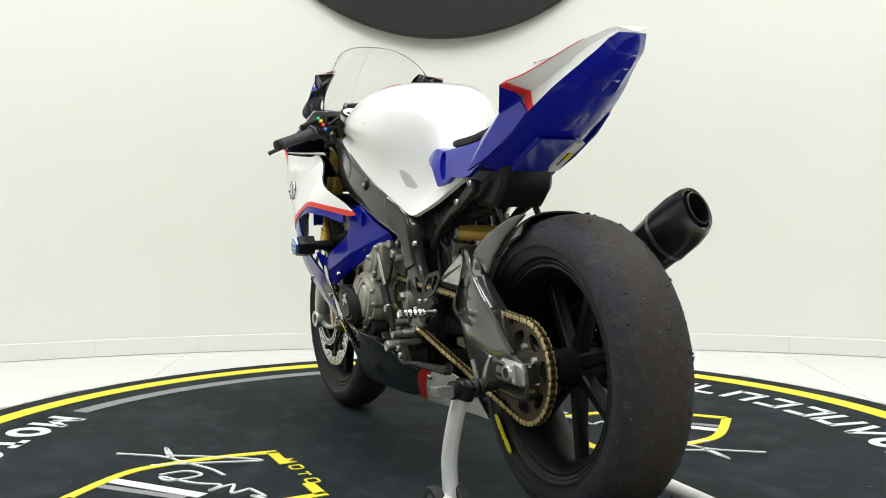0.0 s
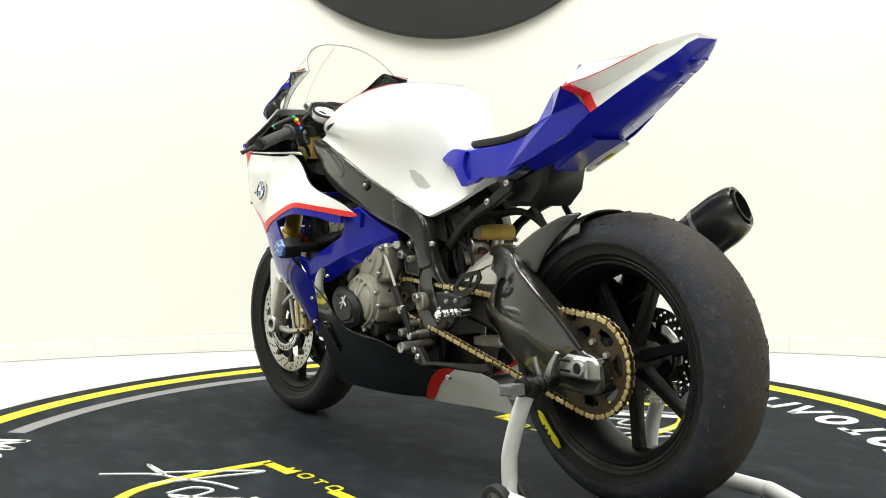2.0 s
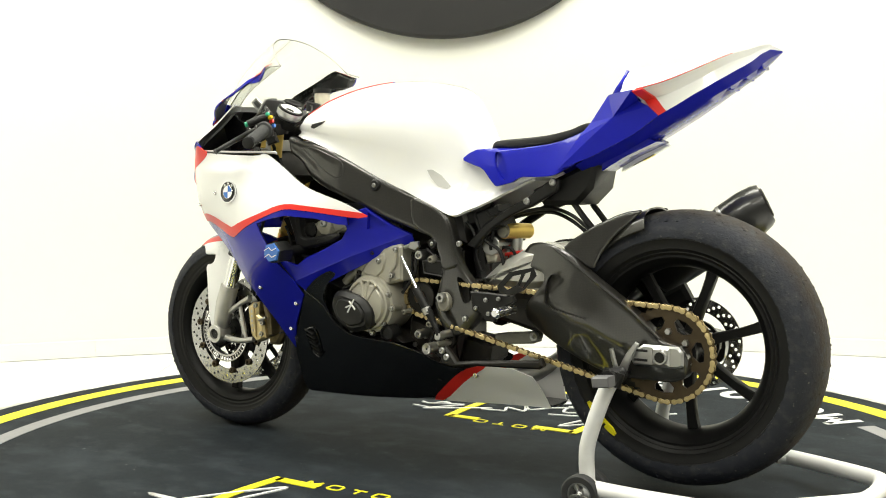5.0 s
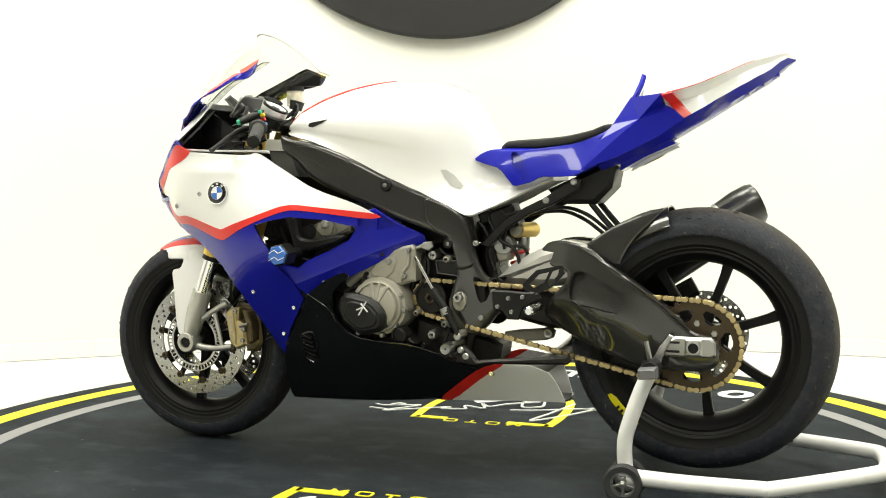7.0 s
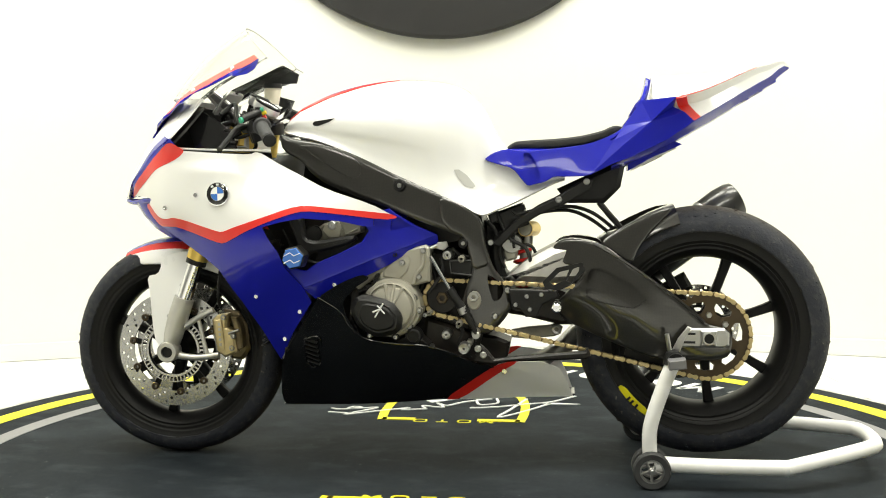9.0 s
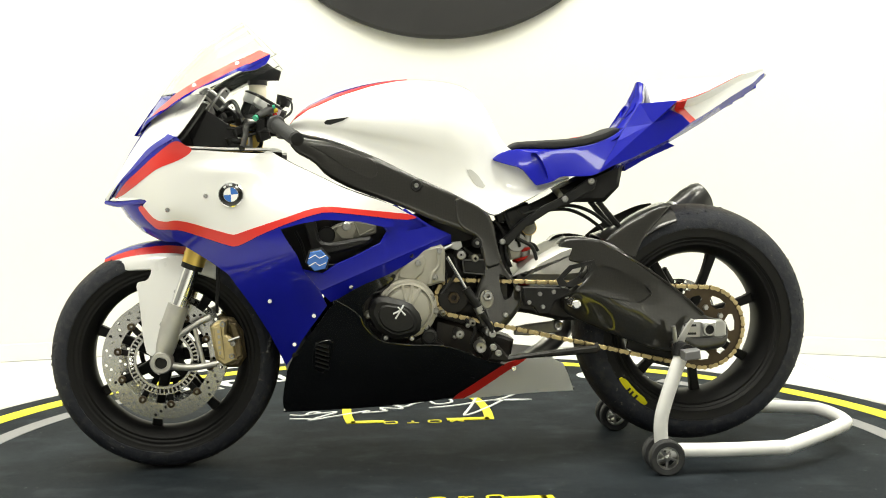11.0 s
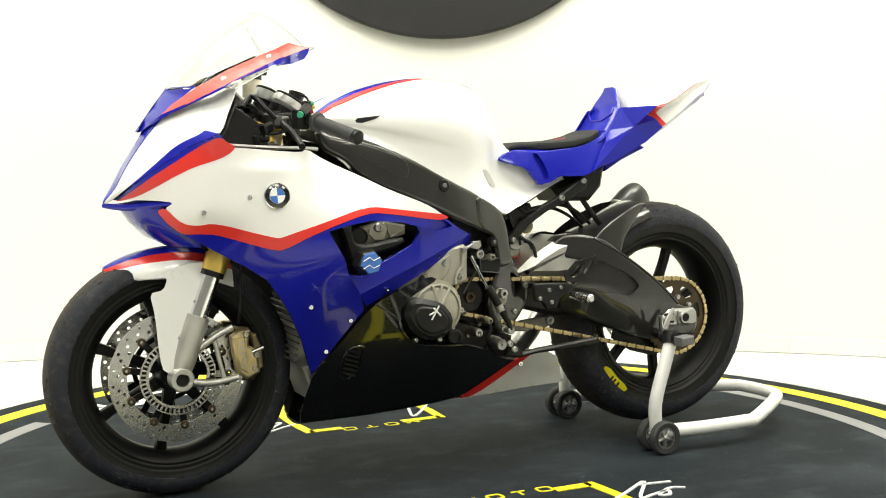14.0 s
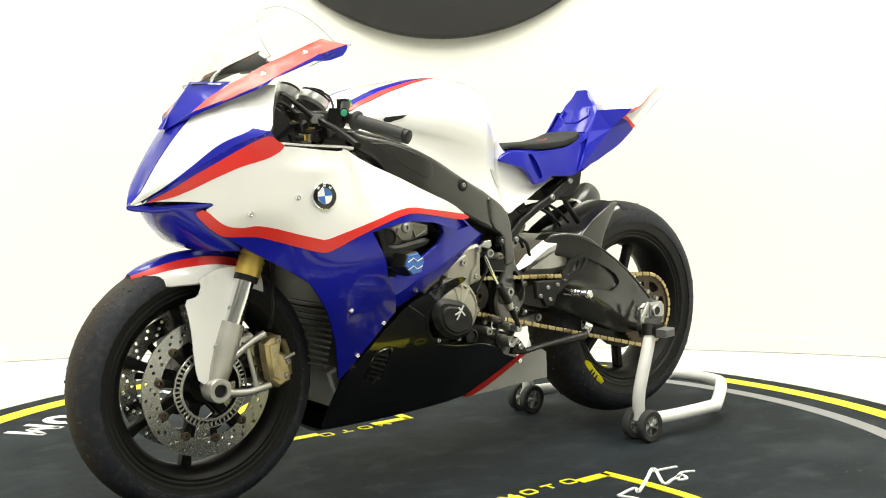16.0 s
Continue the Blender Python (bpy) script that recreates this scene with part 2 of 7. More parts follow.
def sheet(outline, f, thick=0.004, res=0.02, holes=(), side=1, soft=1, roll=0.0):
    """A curved shell: an outline in the bike's side plane, laid on the surface y = f(x, z), with thickness towards the middle."""
    from mathutils.geometry import delaunay_2d_cdt
    loops = [resample(soften(outline, soft), min(res, 0.006) if roll else res)] + [resample(soften(h, soft), min(res, 0.006) if roll else res) for h in holes]
    xs, zs = zip(*loops[0])
    gx, gz = (g.ravel() for g in np.meshgrid(np.arange(min(xs), max(xs), res), np.arange(min(zs), max(zs), res)))
    keep = inside(loops[0], gx, gz)
    for h in loops[1:]:
        keep &= ~inside(h, gx, gz)
    rim = np.array([q for l in loops for q in l])
    pts = [q for l in loops for q in l]
    if len(gx):
        near = np.array([np.min((rim[:, 0] - a) ** 2 + (rim[:, 1] - b) ** 2) for a, b in zip(gx, gz)]) > (0.45 * res) ** 2
        pts += [(float(a), float(b)) for a, b in zip(gx[keep & near], gz[keep & near])]
    extra = []
    if roll:
        # a second row of points inside the edge keeps the rounding even
        q = loops[0]
        area = sum(a[0] * b[1] - b[0] * a[1] for a, b in zip(q, q[1:] + q[:1]))
        way = 1 if area > 0 else -1
        for i, (px, pz) in enumerate(q):
            (ax, az), (bx, bz) = q[i - 3], q[(i + 3) % len(q)]
            n = math.hypot(bx - ax, bz - az) or 1
            for d, h in ((0.35 * roll, 0.5), (1.0 * roll, 0.13), (2.2 * roll, 0.0)):
                extra.append((px - way * (bz - az) / n * d, pz + way * (bx - ax) / n * d, h))
        ok = inside(loops[0], np.array([e[0] for e in extra]), np.array([e[1] for e in extra]))
        extra = [e for e, k in zip(extra, ok) if k]
        if len(pts) > len(rim):
            ring = np.array([e[:2] for e in extra])
            pts = pts[:len(rim)] + [p for p in pts[len(rim):] if np.min((ring[:, 0] - p[0]) ** 2 + (ring[:, 1] - p[1]) ** 2) > (0.4 * res) ** 2]
    drops = [roll] * len(loops[0]) + [0.0] * (len(pts) - len(loops[0])) + [e[2] * roll for e in extra]
    pts = pts + [e[:2] for e in extra]
    edges, k = [], 0
    for l in loops:
        edges += [(k + i, k + (i + 1) % len(l)) for i in range(len(l))]
        k += len(l)
    v2, _, faces, source, *_ = delaunay_2d_cdt([Vector(q) for q in pts], edges, [], 1, 1e-6)
    if holes:
        mid = np.array([[sum(v2[i][k] for i in fc) / len(fc) for k in (0, 1)] for fc in faces])
        gone = np.zeros(len(faces), bool)
        for h in loops[1:]:
            gone |= inside(h, mid[:, 0], mid[:, 1])
        faces = [fc for fc, g in zip(faces, gone) if not g]
    n = len(v2)
    count = {}
    for fc in faces:
        for i, a in enumerate(fc):
            b = fc[(i + 1) % len(fc)]
            e = (min(a, b), max(a, b))
            count[e] = None if e in count else (a, b)
    border = [e for e in count.values() if e]
    ys = [float(f(q[0], q[1])) for q in v2]
    fall = [drops[o[0]] if o else 0.0 for o in source]
    verts = [(q[0], side * (y - d), q[1]) for q, y, d in zip(v2, ys, fall)]
    verts += [(q[0], side * (y - thick), q[1]) for q, y in zip(v2, ys)]
    out = [tuple(fc) for fc in faces] + [tuple(n + i for i in reversed(fc)) for fc in faces] + [(b, a, a + n, b + n) for a, b in border]
    return verts, out


def mesh_of(data, angle=35):
    """A mesh object's data from a bmesh or from (verts, faces), smooth but for its sharp edges."""
    me = bpy.data.meshes.new("mesh")
    bm = data
    if isinstance(data, tuple):
        bm = bmesh.new()
        vs = [bm.verts.new(v) for v in data[0]]
        for f in data[1]:
            if len(set(f)) > 2:
                try:
                    bm.faces.new([vs[i] for i in f])
                except ValueError:
                    pass
        bmesh.ops.recalc_face_normals(bm, faces=bm.faces)
    bm.to_mesh(me)
    bm.free()
    me.shade_smooth()
    me.set_sharp_from_angle(angle=radians(angle))
    return me


def part(name, data, mat, parent, label="", angle=35):
    me = data if isinstance(data, bpy.types.Mesh) else mesh_of(data, angle)
    me.name = name
    if mat and not me.materials:
        me.materials.append(mat)
    ob = new(name, me)
    ob.parent = parent
    if label:
        ob["label"] = label
    return ob


def join(*items):
    verts, faces = [], []
    for v, f in items:
        k = len(verts)
        verts += list(v)
        faces += [tuple(i + k for i in q) for q in f]
    return verts, faces


def moved(data, m):
    return [tuple(m @ Vector(v)) for v in data[0]], data[1]


def mirrored(data):
    return [(x, -y, z) for x, y, z in data[0]], [tuple(reversed(f)) for f in data[1]]


def lathe(profile, seg=64, closed=True):
    """Turned about the y axis: profile rows of (radius, y)."""
    verts, faces, n = [], [], len(profile)
    for i in range(seg):
        a = 2 * math.pi * i / seg
        verts += [(r * math.cos(a), y, r * math.sin(a)) for r, y in profile]
    for i in range(seg):
        j = (i + 1) % seg
        for k in range(n if closed else n - 1):
            l = (k + 1) % n
            faces.append((i * n + k, j * n + k, j * n + l, i * n + l))
    return verts, faces


def rod(radius, y0, y1, seg=20, bevel=0.0015):
    b = min(bevel, radius * 0.4)
    return lathe([(0.0003, y0), (radius - b, y0), (radius, y0 + b), (radius, y1 - b), (radius - b, y1), (0.0003, y1)], seg)


def tube(points, radius, seg=12, n=5, smooth=True, caps=True):
    """A round bar along a line; radius is a number or one number per point."""
    line = spline(points, n) if smooth and len(points) > 2 else [Vector(p) for p in points]
    rr = [radius] * len(line) if not isinstance(radius, (list, tuple)) else [float(r) for r in np.interp(np.linspace(0, 1, len(line)), np.linspace(0, 1, len(radius)), radius)]
    verts, faces = [], []
    up = None
    for i, p in enumerate(line):
        d = (line[min(i + 1, len(line) - 1)] - line[max(i - 1, 0)]).normalized()
        if up is None:
            up = d.orthogonal().normalized()
        up = (up - d * up.dot(d)).normalized()
        w = d.cross(up)
        verts += [tuple(p + rr[i] * (math.cos(2 * math.pi * k / seg) * up + math.sin(2 * math.pi * k / seg) * w)) for k in range(seg)]
    for i in range(len(line) - 1):
        for k in range(seg):
            l = (k + 1) % seg
            faces.append((i * seg + k, i * seg + l, (i + 1) * seg + l, (i + 1) * seg + k))
    if caps:
        faces += [tuple(range(seg - 1, -1, -1)), tuple(range(len(verts) - seg, len(verts)))]
    return verts, faces


def prism(outline, y0, y1, bevel=0.003, soft=0):
    """A plate cut to an outline in the side plane, with chamfered edges, from y0 to y1 (outer)."""
    loop = soften(outline, soft)
    area = sum(a[0] * b[1] - b[0] * a[1] for a, b in zip(loop, loop[1:] + loop[:1]))
    if area < 0:
        loop = loop[::-1]
    n = len(loop)
    inset = []
    for i in range(n):
        a, p, c = Vector(loop[i - 1]), Vector(loop[i]), Vector(loop[(i + 1) % n])
        d1, d2 = (p - a), (c - p)
        if d1.length < 1e-9 or d2.length < 1e-9:
            inset.append(tuple(p))
            continue
        n1, n2 = Vector((-d1.y, d1.x)).normalized(), Vector((-d2.y, d2.x)).normalized()
        m = n1 + n2
        m = m / max(0.6, m.length_squared / 2) if m.length > 1e-6 else n1
        inset.append(tuple(p + m * bevel))
    s = 1 if y1 > y0 else -1
    b = bevel * s
    rings = [[(x, y0, z) for x, z in inset], [(x, y0 + b, z) for x, z in loop], [(x, y1 - b, z) for x, z in loop], [(x, y1, z) for x, z in inset]]
    verts = [v for r in rings for v in r]
    faces = [(r * n + i, r * n + (i + 1) % n, (r + 1) * n + (i + 1) % n, (r + 1) * n + i) for r in range(3) for i in range(n)]
    faces += [tuple(range(n - 1, -1, -1)), tuple(range(3 * n, 4 * n))]
    return verts, faces


def block(size, m=None, bevel=0.004):
    sx, sy, sz = (s / 2 for s in size)
    d = prism([(-sx, -sz), (sx, -sz), (sx, sz), (-sx, sz)], -sy, sy, min(bevel, sx * 0.5, sy * 0.5, sz * 0.5))
    return moved(d, m) if m else d


def bolt(x, y, z, r=0.007, h=0.005):
    """A button-head screw that faces the bike's side, with a socket."""
    s = 1 if y > 0 else -1
    p = [(r, -0.004), (r, h * 0.4), (r * 0.75, h), (r * 0.42, h), (r * 0.36, h * 0.3), (0.0003, h * 0.3)]
    return moved(lathe(p, 14, closed=False), pose(x, y, z) @ Matrix.Diagonal((1, s, 1, 1)))


def ring_plate(r0, r1, y0, y1, seg=72):
    c = min(0.0008, abs(y1 - y0) * 0.25)
    return lathe([(r0, y0), (r1 - c, y0), (r1, y0 + c), (r1, y1 - c), (r1 - c, y1), (r0, y1)], seg)


def circle(x, z, r, n=16, a0=0.0):
    return [(x + r * math.cos(a0 + 2 * math.pi * i / n), z + r * math.sin(a0 + 2 * math.pi * i / n)) for i in range(n)]


def loft(sections, closed=False, caps=False):
    """A skin through rows of points."""
    n = len(sections[0])
    verts = [tuple(p) for s in sections for p in s]
    faces = []
    for i in range(len(sections) - 1):
        for k in range(n if closed else n - 1):
            l = (k + 1) % n
            faces.append((i * n + k, i * n + l, (i + 1) * n + l, (i + 1) * n + k))
    if caps:
        faces += [tuple(range(n - 1, -1, -1)), tuple(range(len(verts) - n, len(verts)))]
    return verts, faces


def field(rows):
    """A smooth surface y(x, z) through rows of (x, z, y)."""
    p = np.array(rows, float)
    n = len(p)

    def kernel(d2):
        return np.where(d2 > 1e-12, d2 * np.log(np.maximum(d2, 1e-12)), 0.0)

    a = np.zeros((n + 3, n + 3))
    a[:n, :n] = kernel(((p[:, None, :2] - p[None, :, :2]) ** 2).sum(2)) + np.eye(n) * 2e-4
    a[:n, n:] = np.c_[np.ones(n), p[:, :2]]
    a[n:, :n] = a[:n, n:].T
    w = np.linalg.solve(a, np.r_[p[:, 2], 0, 0, 0])

    def y(x, z):
        d2 = (x - p[:, 0]) ** 2 + (z - p[:, 1]) ** 2
        return float(kernel(d2) @ w[:n] + w[n] + w[n + 1] * x + w[n + 2] * z)
    return y


def flat(y):
    return lambda x, z: y


def table(rows, x):
    """Rows of numbers keyed by their first column, read at x, smoothly."""
    xs = [r[0] for r in rows]
    out = []
    t = float(np.interp(x, xs, range(len(xs))))
    i = min(int(t), len(xs) - 2)
    u = t - i
    for k in range(1, len(rows[0])):
        a, b, c, d = (rows[max(i - 1, 0)][k], rows[i][k], rows[i + 1][k], rows[min(i + 2, len(xs) - 1)][k])
        out.append(0.5 * (2 * b + (c - a) * u + (2 * a - 5 * b + 4 * c - d) * u * u + (3 * b - a - 3 * c + d) * u ** 3))
    return out


# ---- room ----
WALL_R, WALL_Y = 5.6, -3.55


def upright(data):
    """Turns a lathe's y axis up."""
    return [(x, -z, y) for x, y, z in data[0]], data[1]


def wall_arc(a0, a1, n=80):
    rows = []
    for i in range(n + 1):
        a = radians(a0 + (a1 - a0) * i / n)
        rows.append([(r * math.cos(a), WALL_Y + r * math.sin(a), z) for r, z in ((WALL_R, FLOOR_Z - 0.1), (WALL_R + 0.15, FLOOR_Z - 0.1), (WALL_R + 0.15, CEILING_Z), (WALL_R, CEILING_Z))])
    return loft(rows, closed=True, caps=True)


wall = part("wall_curved", wall_arc(20, 160, 120), WALL, None, angle=20)
tagged(wall, "smooth curved white showroom wall", "wall", kind="structure")
# Unseen wall added in grey so the paint mirrors less white.
back_wall = part("wall_rear", wall_arc(160, 380), DIM, None, angle=20)
tagged(back_wall, "unseen grey wall added behind the viewpoint to dim reflections", "wall", kind="structure")
ceil = part("ceiling", moved(upright(lathe([(0.001, CEILING_Z), (WALL_R + 0.15, CEILING_Z), (WALL_R + 0.15, CEILING_Z + 0.1), (0.001, CEILING_Z + 0.1)], 96)), pose(0, WALL_Y, 0)), CEIL, None)
tagged(ceil, "plain white showroom ceiling", "ceiling", kind="structure")
floor = part("floor", moved(upright(lathe([(0.001, FLOOR_Z - 0.1), (WALL_R + 0.1, FLOOR_Z - 0.1), (WALL_R + 0.1, FLOOR_Z - 0.003), (0.001, FLOOR_Z - 0.003)], 96)), pose(0, WALL_Y, 0)), JOINT, None)
tagged(floor, "glossy white tiled showroom floor", "floor", kind="structure")
skirt = part("baseboard", moved(upright(lathe([(WALL_R - 0.002, FLOOR_Z), (WALL_R + 0.01, FLOOR_Z), (WALL_R + 0.01, FLOOR_Z + 0.078), (WALL_R - 0.002, FLOOR_Z + 0.078)], 160)), pose(0, WALL_Y, 0)), JOINT, None)
tagged(skirt, "pale grey tiled skirting along the wall", "baseboard", kind="structure")


def wall_sign():
    """A round black board on the wall, its lower edge in view, with a white brush stroke."""
    thing = new("wall_sign")
    cz, r = 2.374, 0.978
    wall_y = WALL_Y + WALL_R
    body = lathe([(0.001, 0.0), (r, 0.0), (r, 0.03), (r - 0.012, 0.045), (0.001, 0.045)], 128)
    part("board", moved(body, pose(0, wall_y - 0.03, cz, 0, 0, 180)), SIGN, thing)
    stroke = tube([(-0.335, wall_y - 0.077, 1.585), (-0.30, wall_y - 0.077, 1.60), (-0.27, wall_y - 0.077, 1.66), (-0.2, wall_y - 0.077, 1.75)], [0.004, 0.007, 0.01, 0.008], 8)
    part("brush_stroke", stroke, PRINT, thing, "white brush stroke of the emblem")
    tagged(thing, "large round black wall sign with a white emblem", "sign")


wall_sign()

# ---- turntable ----
turntable = new("turntable")
tagged(turntable, "round dark turntable mat with yellow ring and white markings", "turntable")
MAT_R = 1.61


def lie(data):
    return upright(data)


part("platform", lie(lathe([(0.001, FLOOR_Z + 0.002), (MAT_R + 0.02, FLOOR_Z + 0.002), (MAT_R + 0.02, -0.008), (0.001, -0.008)], 128)), PLASTER, turntable)
part("mat", lie(lathe([(0.001, -0.0075), (MAT_R, -0.0075), (MAT_R, -0.002), (MAT_R - 0.002, 0.0), (0.001, 0.0)], 160)), MAT, turntable, "dark grey rubber mat")


def lip():
    """The chipped plaster rim round the mat."""
    rng = random.Random(4)
    verts, faces, n = [], [], 300
    for i in range(n):
        a = 2 * math.pi * i / n
        o = MAT_R + 0.05 + rng.uniform(-0.008, 0.008)
        h = rng.uniform(-0.006, 0.001)
        q = MAT_R + rng.uniform(0.0, 0.006)
        verts += [(r * math.cos(a), r * math.sin(a), z) for r, z in ((q, FLOOR_Z + 0.003), (o + 0.012, FLOOR_Z + 0.003), (o, h - 0.006), (q + 0.012, h), (q, -0.006))]
    for i in range(n):
        j = (i + 1) % n
        for k in range(5):
            l = (k + 1) % 5
            faces.append((i * 5 + k, j * 5 + k, j * 5 + l, i * 5 + l))
    return verts, faces


part("rim", lip(), PLASTER, turntable, "chipped pale plaster rim", angle=20)


def arc_strip(r0, r1, a0, a1, z=0.0012, step=2.0):
    n = max(2, int(abs(a1 - a0) / step))
    verts, faces = [], []
    for i in range(n + 1):
        a = radians(a0 + (a1 - a0) * i / n)
        for r, h in ((r0, -0.001), (r0, z), (r1, z), (r1, -0.001)):
            verts.append((r * math.cos(a), r * math.sin(a), h))
    for i in range(n):
        for k in range(4):
            l = (k + 1) % 4
            faces.append((i * 4 + k, i * 4 + l, i * 4 + 4 + l, i * 4 + 4 + k))
    faces += [(3, 2, 1, 0), tuple(range(4 * n, 4 * n + 4))]
    return verts, faces


part("yellow_ring", arc_strip(1.462, 1.532, 0, 359.99), YELLOW, turntable, "yellow printed ring")
for a0, a1 in ((-44, 40), (134, 226)):
    part("grey_ring", arc_strip(1.305, 1.365, a0, a1), GREY, turntable, "grey printed arc")


def plate(loop, z=0.0014):
    """A thin print on the mat: an outline in the ground plane."""
    d = prism(loop, 0, 1, 0.0)
    n = len(loop)
    return [(x, zz, z if i >= 2 * n else -0.001) for i, (x, y, zz) in enumerate(d[0])], d[1]


def ring_mark(a, wide, r0=1.235, r1=1.372):
    """An open oval mark in the band."""
    verts, faces, n = [], [], 28
    cr, ca = (r0 + r1) / 2, a
    for i in range(n):
        t = 2 * math.pi * i / n
        for s, h in ((1.0, -0.001), (1.0, 0.0014), (0.55, 0.0014), (0.55, -0.001)):
            rr = cr + math.sin(t) * ((r1 - r0) / 2 - (0.03 if s < 1 else 0))
            aa = radians(ca) + math.cos(t) * (radians(wide) / 2 - (0.026 if s < 1 else 0))
            verts.append((rr * math.cos(aa), rr * math.sin(aa), h))
    for i in range(n):
        j = (i + 1) % n
        for k in range(4):
            l = (k + 1) % 4
            faces.append((i * 4 + k, j * 4 + k, j * 4 + l, i * 4 + l))
    return verts, faces


def polar_bar(a, r, b, s, w=0.013):
    """A straight bar between two places (degrees, radius) of the band."""
    p = Vector((r * math.cos(radians(a)), r * math.sin(radians(a))))
    q = Vector((s * math.cos(radians(b)), s * math.sin(radians(b))))
    d = (q - p).normalized()
    o = Vector((-d.y, d.x)) * w
    return plate([tuple(p + o), tuple(p - o), tuple(q - o), tuple(q + o)])


def band_marks(middle):
    """Thirteen marks along the rim: the word MOTO, then plain open blocks for the house name, and its last two characters."""
    pitch, lo, hi, w = 6.3, 1.238, 1.37, 2.05
    for i in range(13):
        a = middle - 41 + i * pitch
        if i in (0, 12):
            data = join(polar_bar(a - w, lo, a - w, hi), polar_bar(a + w, lo, a + w, hi), polar_bar(a - w, lo + 0.008, a, lo + 0.085), polar_bar(a + w, lo + 0.008, a, lo + 0.085))
        elif i in (1, 3, 11):
            data = ring_mark(a, 5.2)
        elif i == 2:
            data = join(polar_bar(a, lo, a, hi), polar_bar(a - w, lo + 0.012, a + w, lo + 0.012))
        else:
            top, foot = polar_bar(a - w, lo + 0.012, a + w, lo + 0.012), polar_bar(a - w, hi - 0.012, a + w, hi - 0.012)
            before, after = polar_bar(a - w, lo, a - w, hi), polar_bar(a + w, lo, a + w, hi)
            wedge = join(polar_bar(a, lo, a - w, hi), polar_bar(a, lo, a + w, hi))
            data = (wedge, join(before, top, after), join(before, top, foot), join(top, foot, before), join(before, after, foot), join(top, after), join(before, top, foot, after))[i - 4]
        part("rim_mark", data, PRINT, turntable, "white printed mark")


band_marks(87)
band_marks(-88)


def ribbon(points, w, z=0.0022, n=6):
    """A flat brush line on the mat."""
    line = spline([(x, y, 0) for x, y in points], n)
    verts, faces = [], []
    for i, p in enumerate(line):
        d = (line[min(i + 1, len(line) - 1)] - line[max(i - 1, 0)]).normalized()
        o = Vector((-d.y, d.x, 0)) * w
        verts += [(p.x + o.x, p.y + o.y, 0.0), (p.x + o.x, p.y + o.y, z), (p.x - o.x, p.y - o.y, z), (p.x - o.x, p.y - o.y, 0.0)]
    for i in range(len(line) - 1):
        for k in range(4):
            l = (k + 1) % 4
            faces.append((i * 4 + k, i * 4 + l, i * 4 + 4 + l, i * 4 + 4 + k))
    return verts, faces


def shield(m):
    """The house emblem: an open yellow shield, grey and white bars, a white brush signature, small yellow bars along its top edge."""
    def put(name, data, mat, label=""):
        part(name, moved(data, m), mat, turntable, label)

    def bar(x0, y0, x1, y1, w=0.015, z=0.0014):
        p, q = Vector((x0, y0)), Vector((x1, y1))
        d = (q - p).normalized()
        o = Vector((-d.y, d.x)) * w
        return plate([tuple(p + o), tuple(p - o), tuple(q - o), tuple(q + o)], z)

    put("shield_edge", join(ribbon([(0.10, 0.425), (0.235, 0.425)], 0.015), ribbon([(0.235, 0.41), (0.245, 0.55), (0.235, 0.72), (0.19, 0.84), (0.03, 1.0)], 0.015)), YELLOW, "yellow printed shield outline")
    put("shield_edge", join(ribbon([(-0.10, 0.425), (-0.205, 0.425)], 0.015), ribbon([(-0.205, 0.41), (-0.215, 0.55), (-0.205, 0.72), (-0.15, 0.84), (0.03, 1.0)], 0.015)), YELLOW, "yellow printed shield outline")
    for i, kind in enumerate("MOTO"):
        x, d, lo, hi, w = 0.129 - i * 0.070, 0.019, 0.391, 0.423, 0.0034
        if kind == "M":
            strokes = [(x + d, lo, x + d, hi), (x - d, lo, x - d, hi), (x + d, lo, x, hi - 0.010), (x, hi - 0.010, x - d, lo)]
        elif kind == "T":
            strokes = [(x - d, lo + w, x + d, lo + w), (x, lo, x, hi)]
        else:
            ring = [(x - d, lo + 0.006), (x - d, hi - 0.006), (x - d + 0.006, hi), (x + d - 0.006, hi), (x + d, hi - 0.006), (x + d, lo + 0.006), (x + d - 0.006, lo), (x - d + 0.006, lo)]
            strokes = [(*p, *q) for p, q in zip(ring, ring[1:] + ring[:1])]
        put("small_letter", join(*[bar(*q, w) for q in strokes]), YELLOW, "small yellow printed letter")
    put("grey_bar", bar(0.125, 0.925, -0.089, 0.735, 0.014), GREY, "grey printed bar")
    put("white_bar", bar(0.15, 0.878, -0.089, 0.690, 0.019), PRINT, "white printed bar")
    script = [[(0.412, 0.823), (0.339, 0.728), (0.300, 0.690), (0.422, 0.686), (0.289, 0.692), (0.149, 0.624), (0.06, 0.60)], [(0.33, 0.70), (0.24, 0.56), (0.163, 0.472), (0.20, 0.60), (0.244, 0.758)],
              [(0.14, 0.754), (0.146, 0.682), (0.09, 0.655), (0.075, 0.739), (0.122, 0.752), (0.03, 0.69), (-0.02, 0.63), (-0.057, 0.667), (-0.03, 0.60), (-0.10, 0.62), (-0.083, 0.571)],
              [(-0.083, 0.571), (-0.163, 0.554), (-0.145, 0.582), (-0.25, 0.52), (-0.339, 0.468), (-0.25, 0.574), (-0.294, 0.567), (-0.344, 0.556), (-0.329, 0.584), (-0.305, 0.576), (-0.361, 0.542), (-0.40, 0.554)], [(-0.308, 0.484), (-0.399, 0.497)]]
    for line in script:
        put("brush_line", ribbon(line, 0.0045, 0.003), PRINT, "thin white brush line")


shield(Matrix.Identity(4))
shield(pose(0.04, 0, 0, 0, 0, 180))


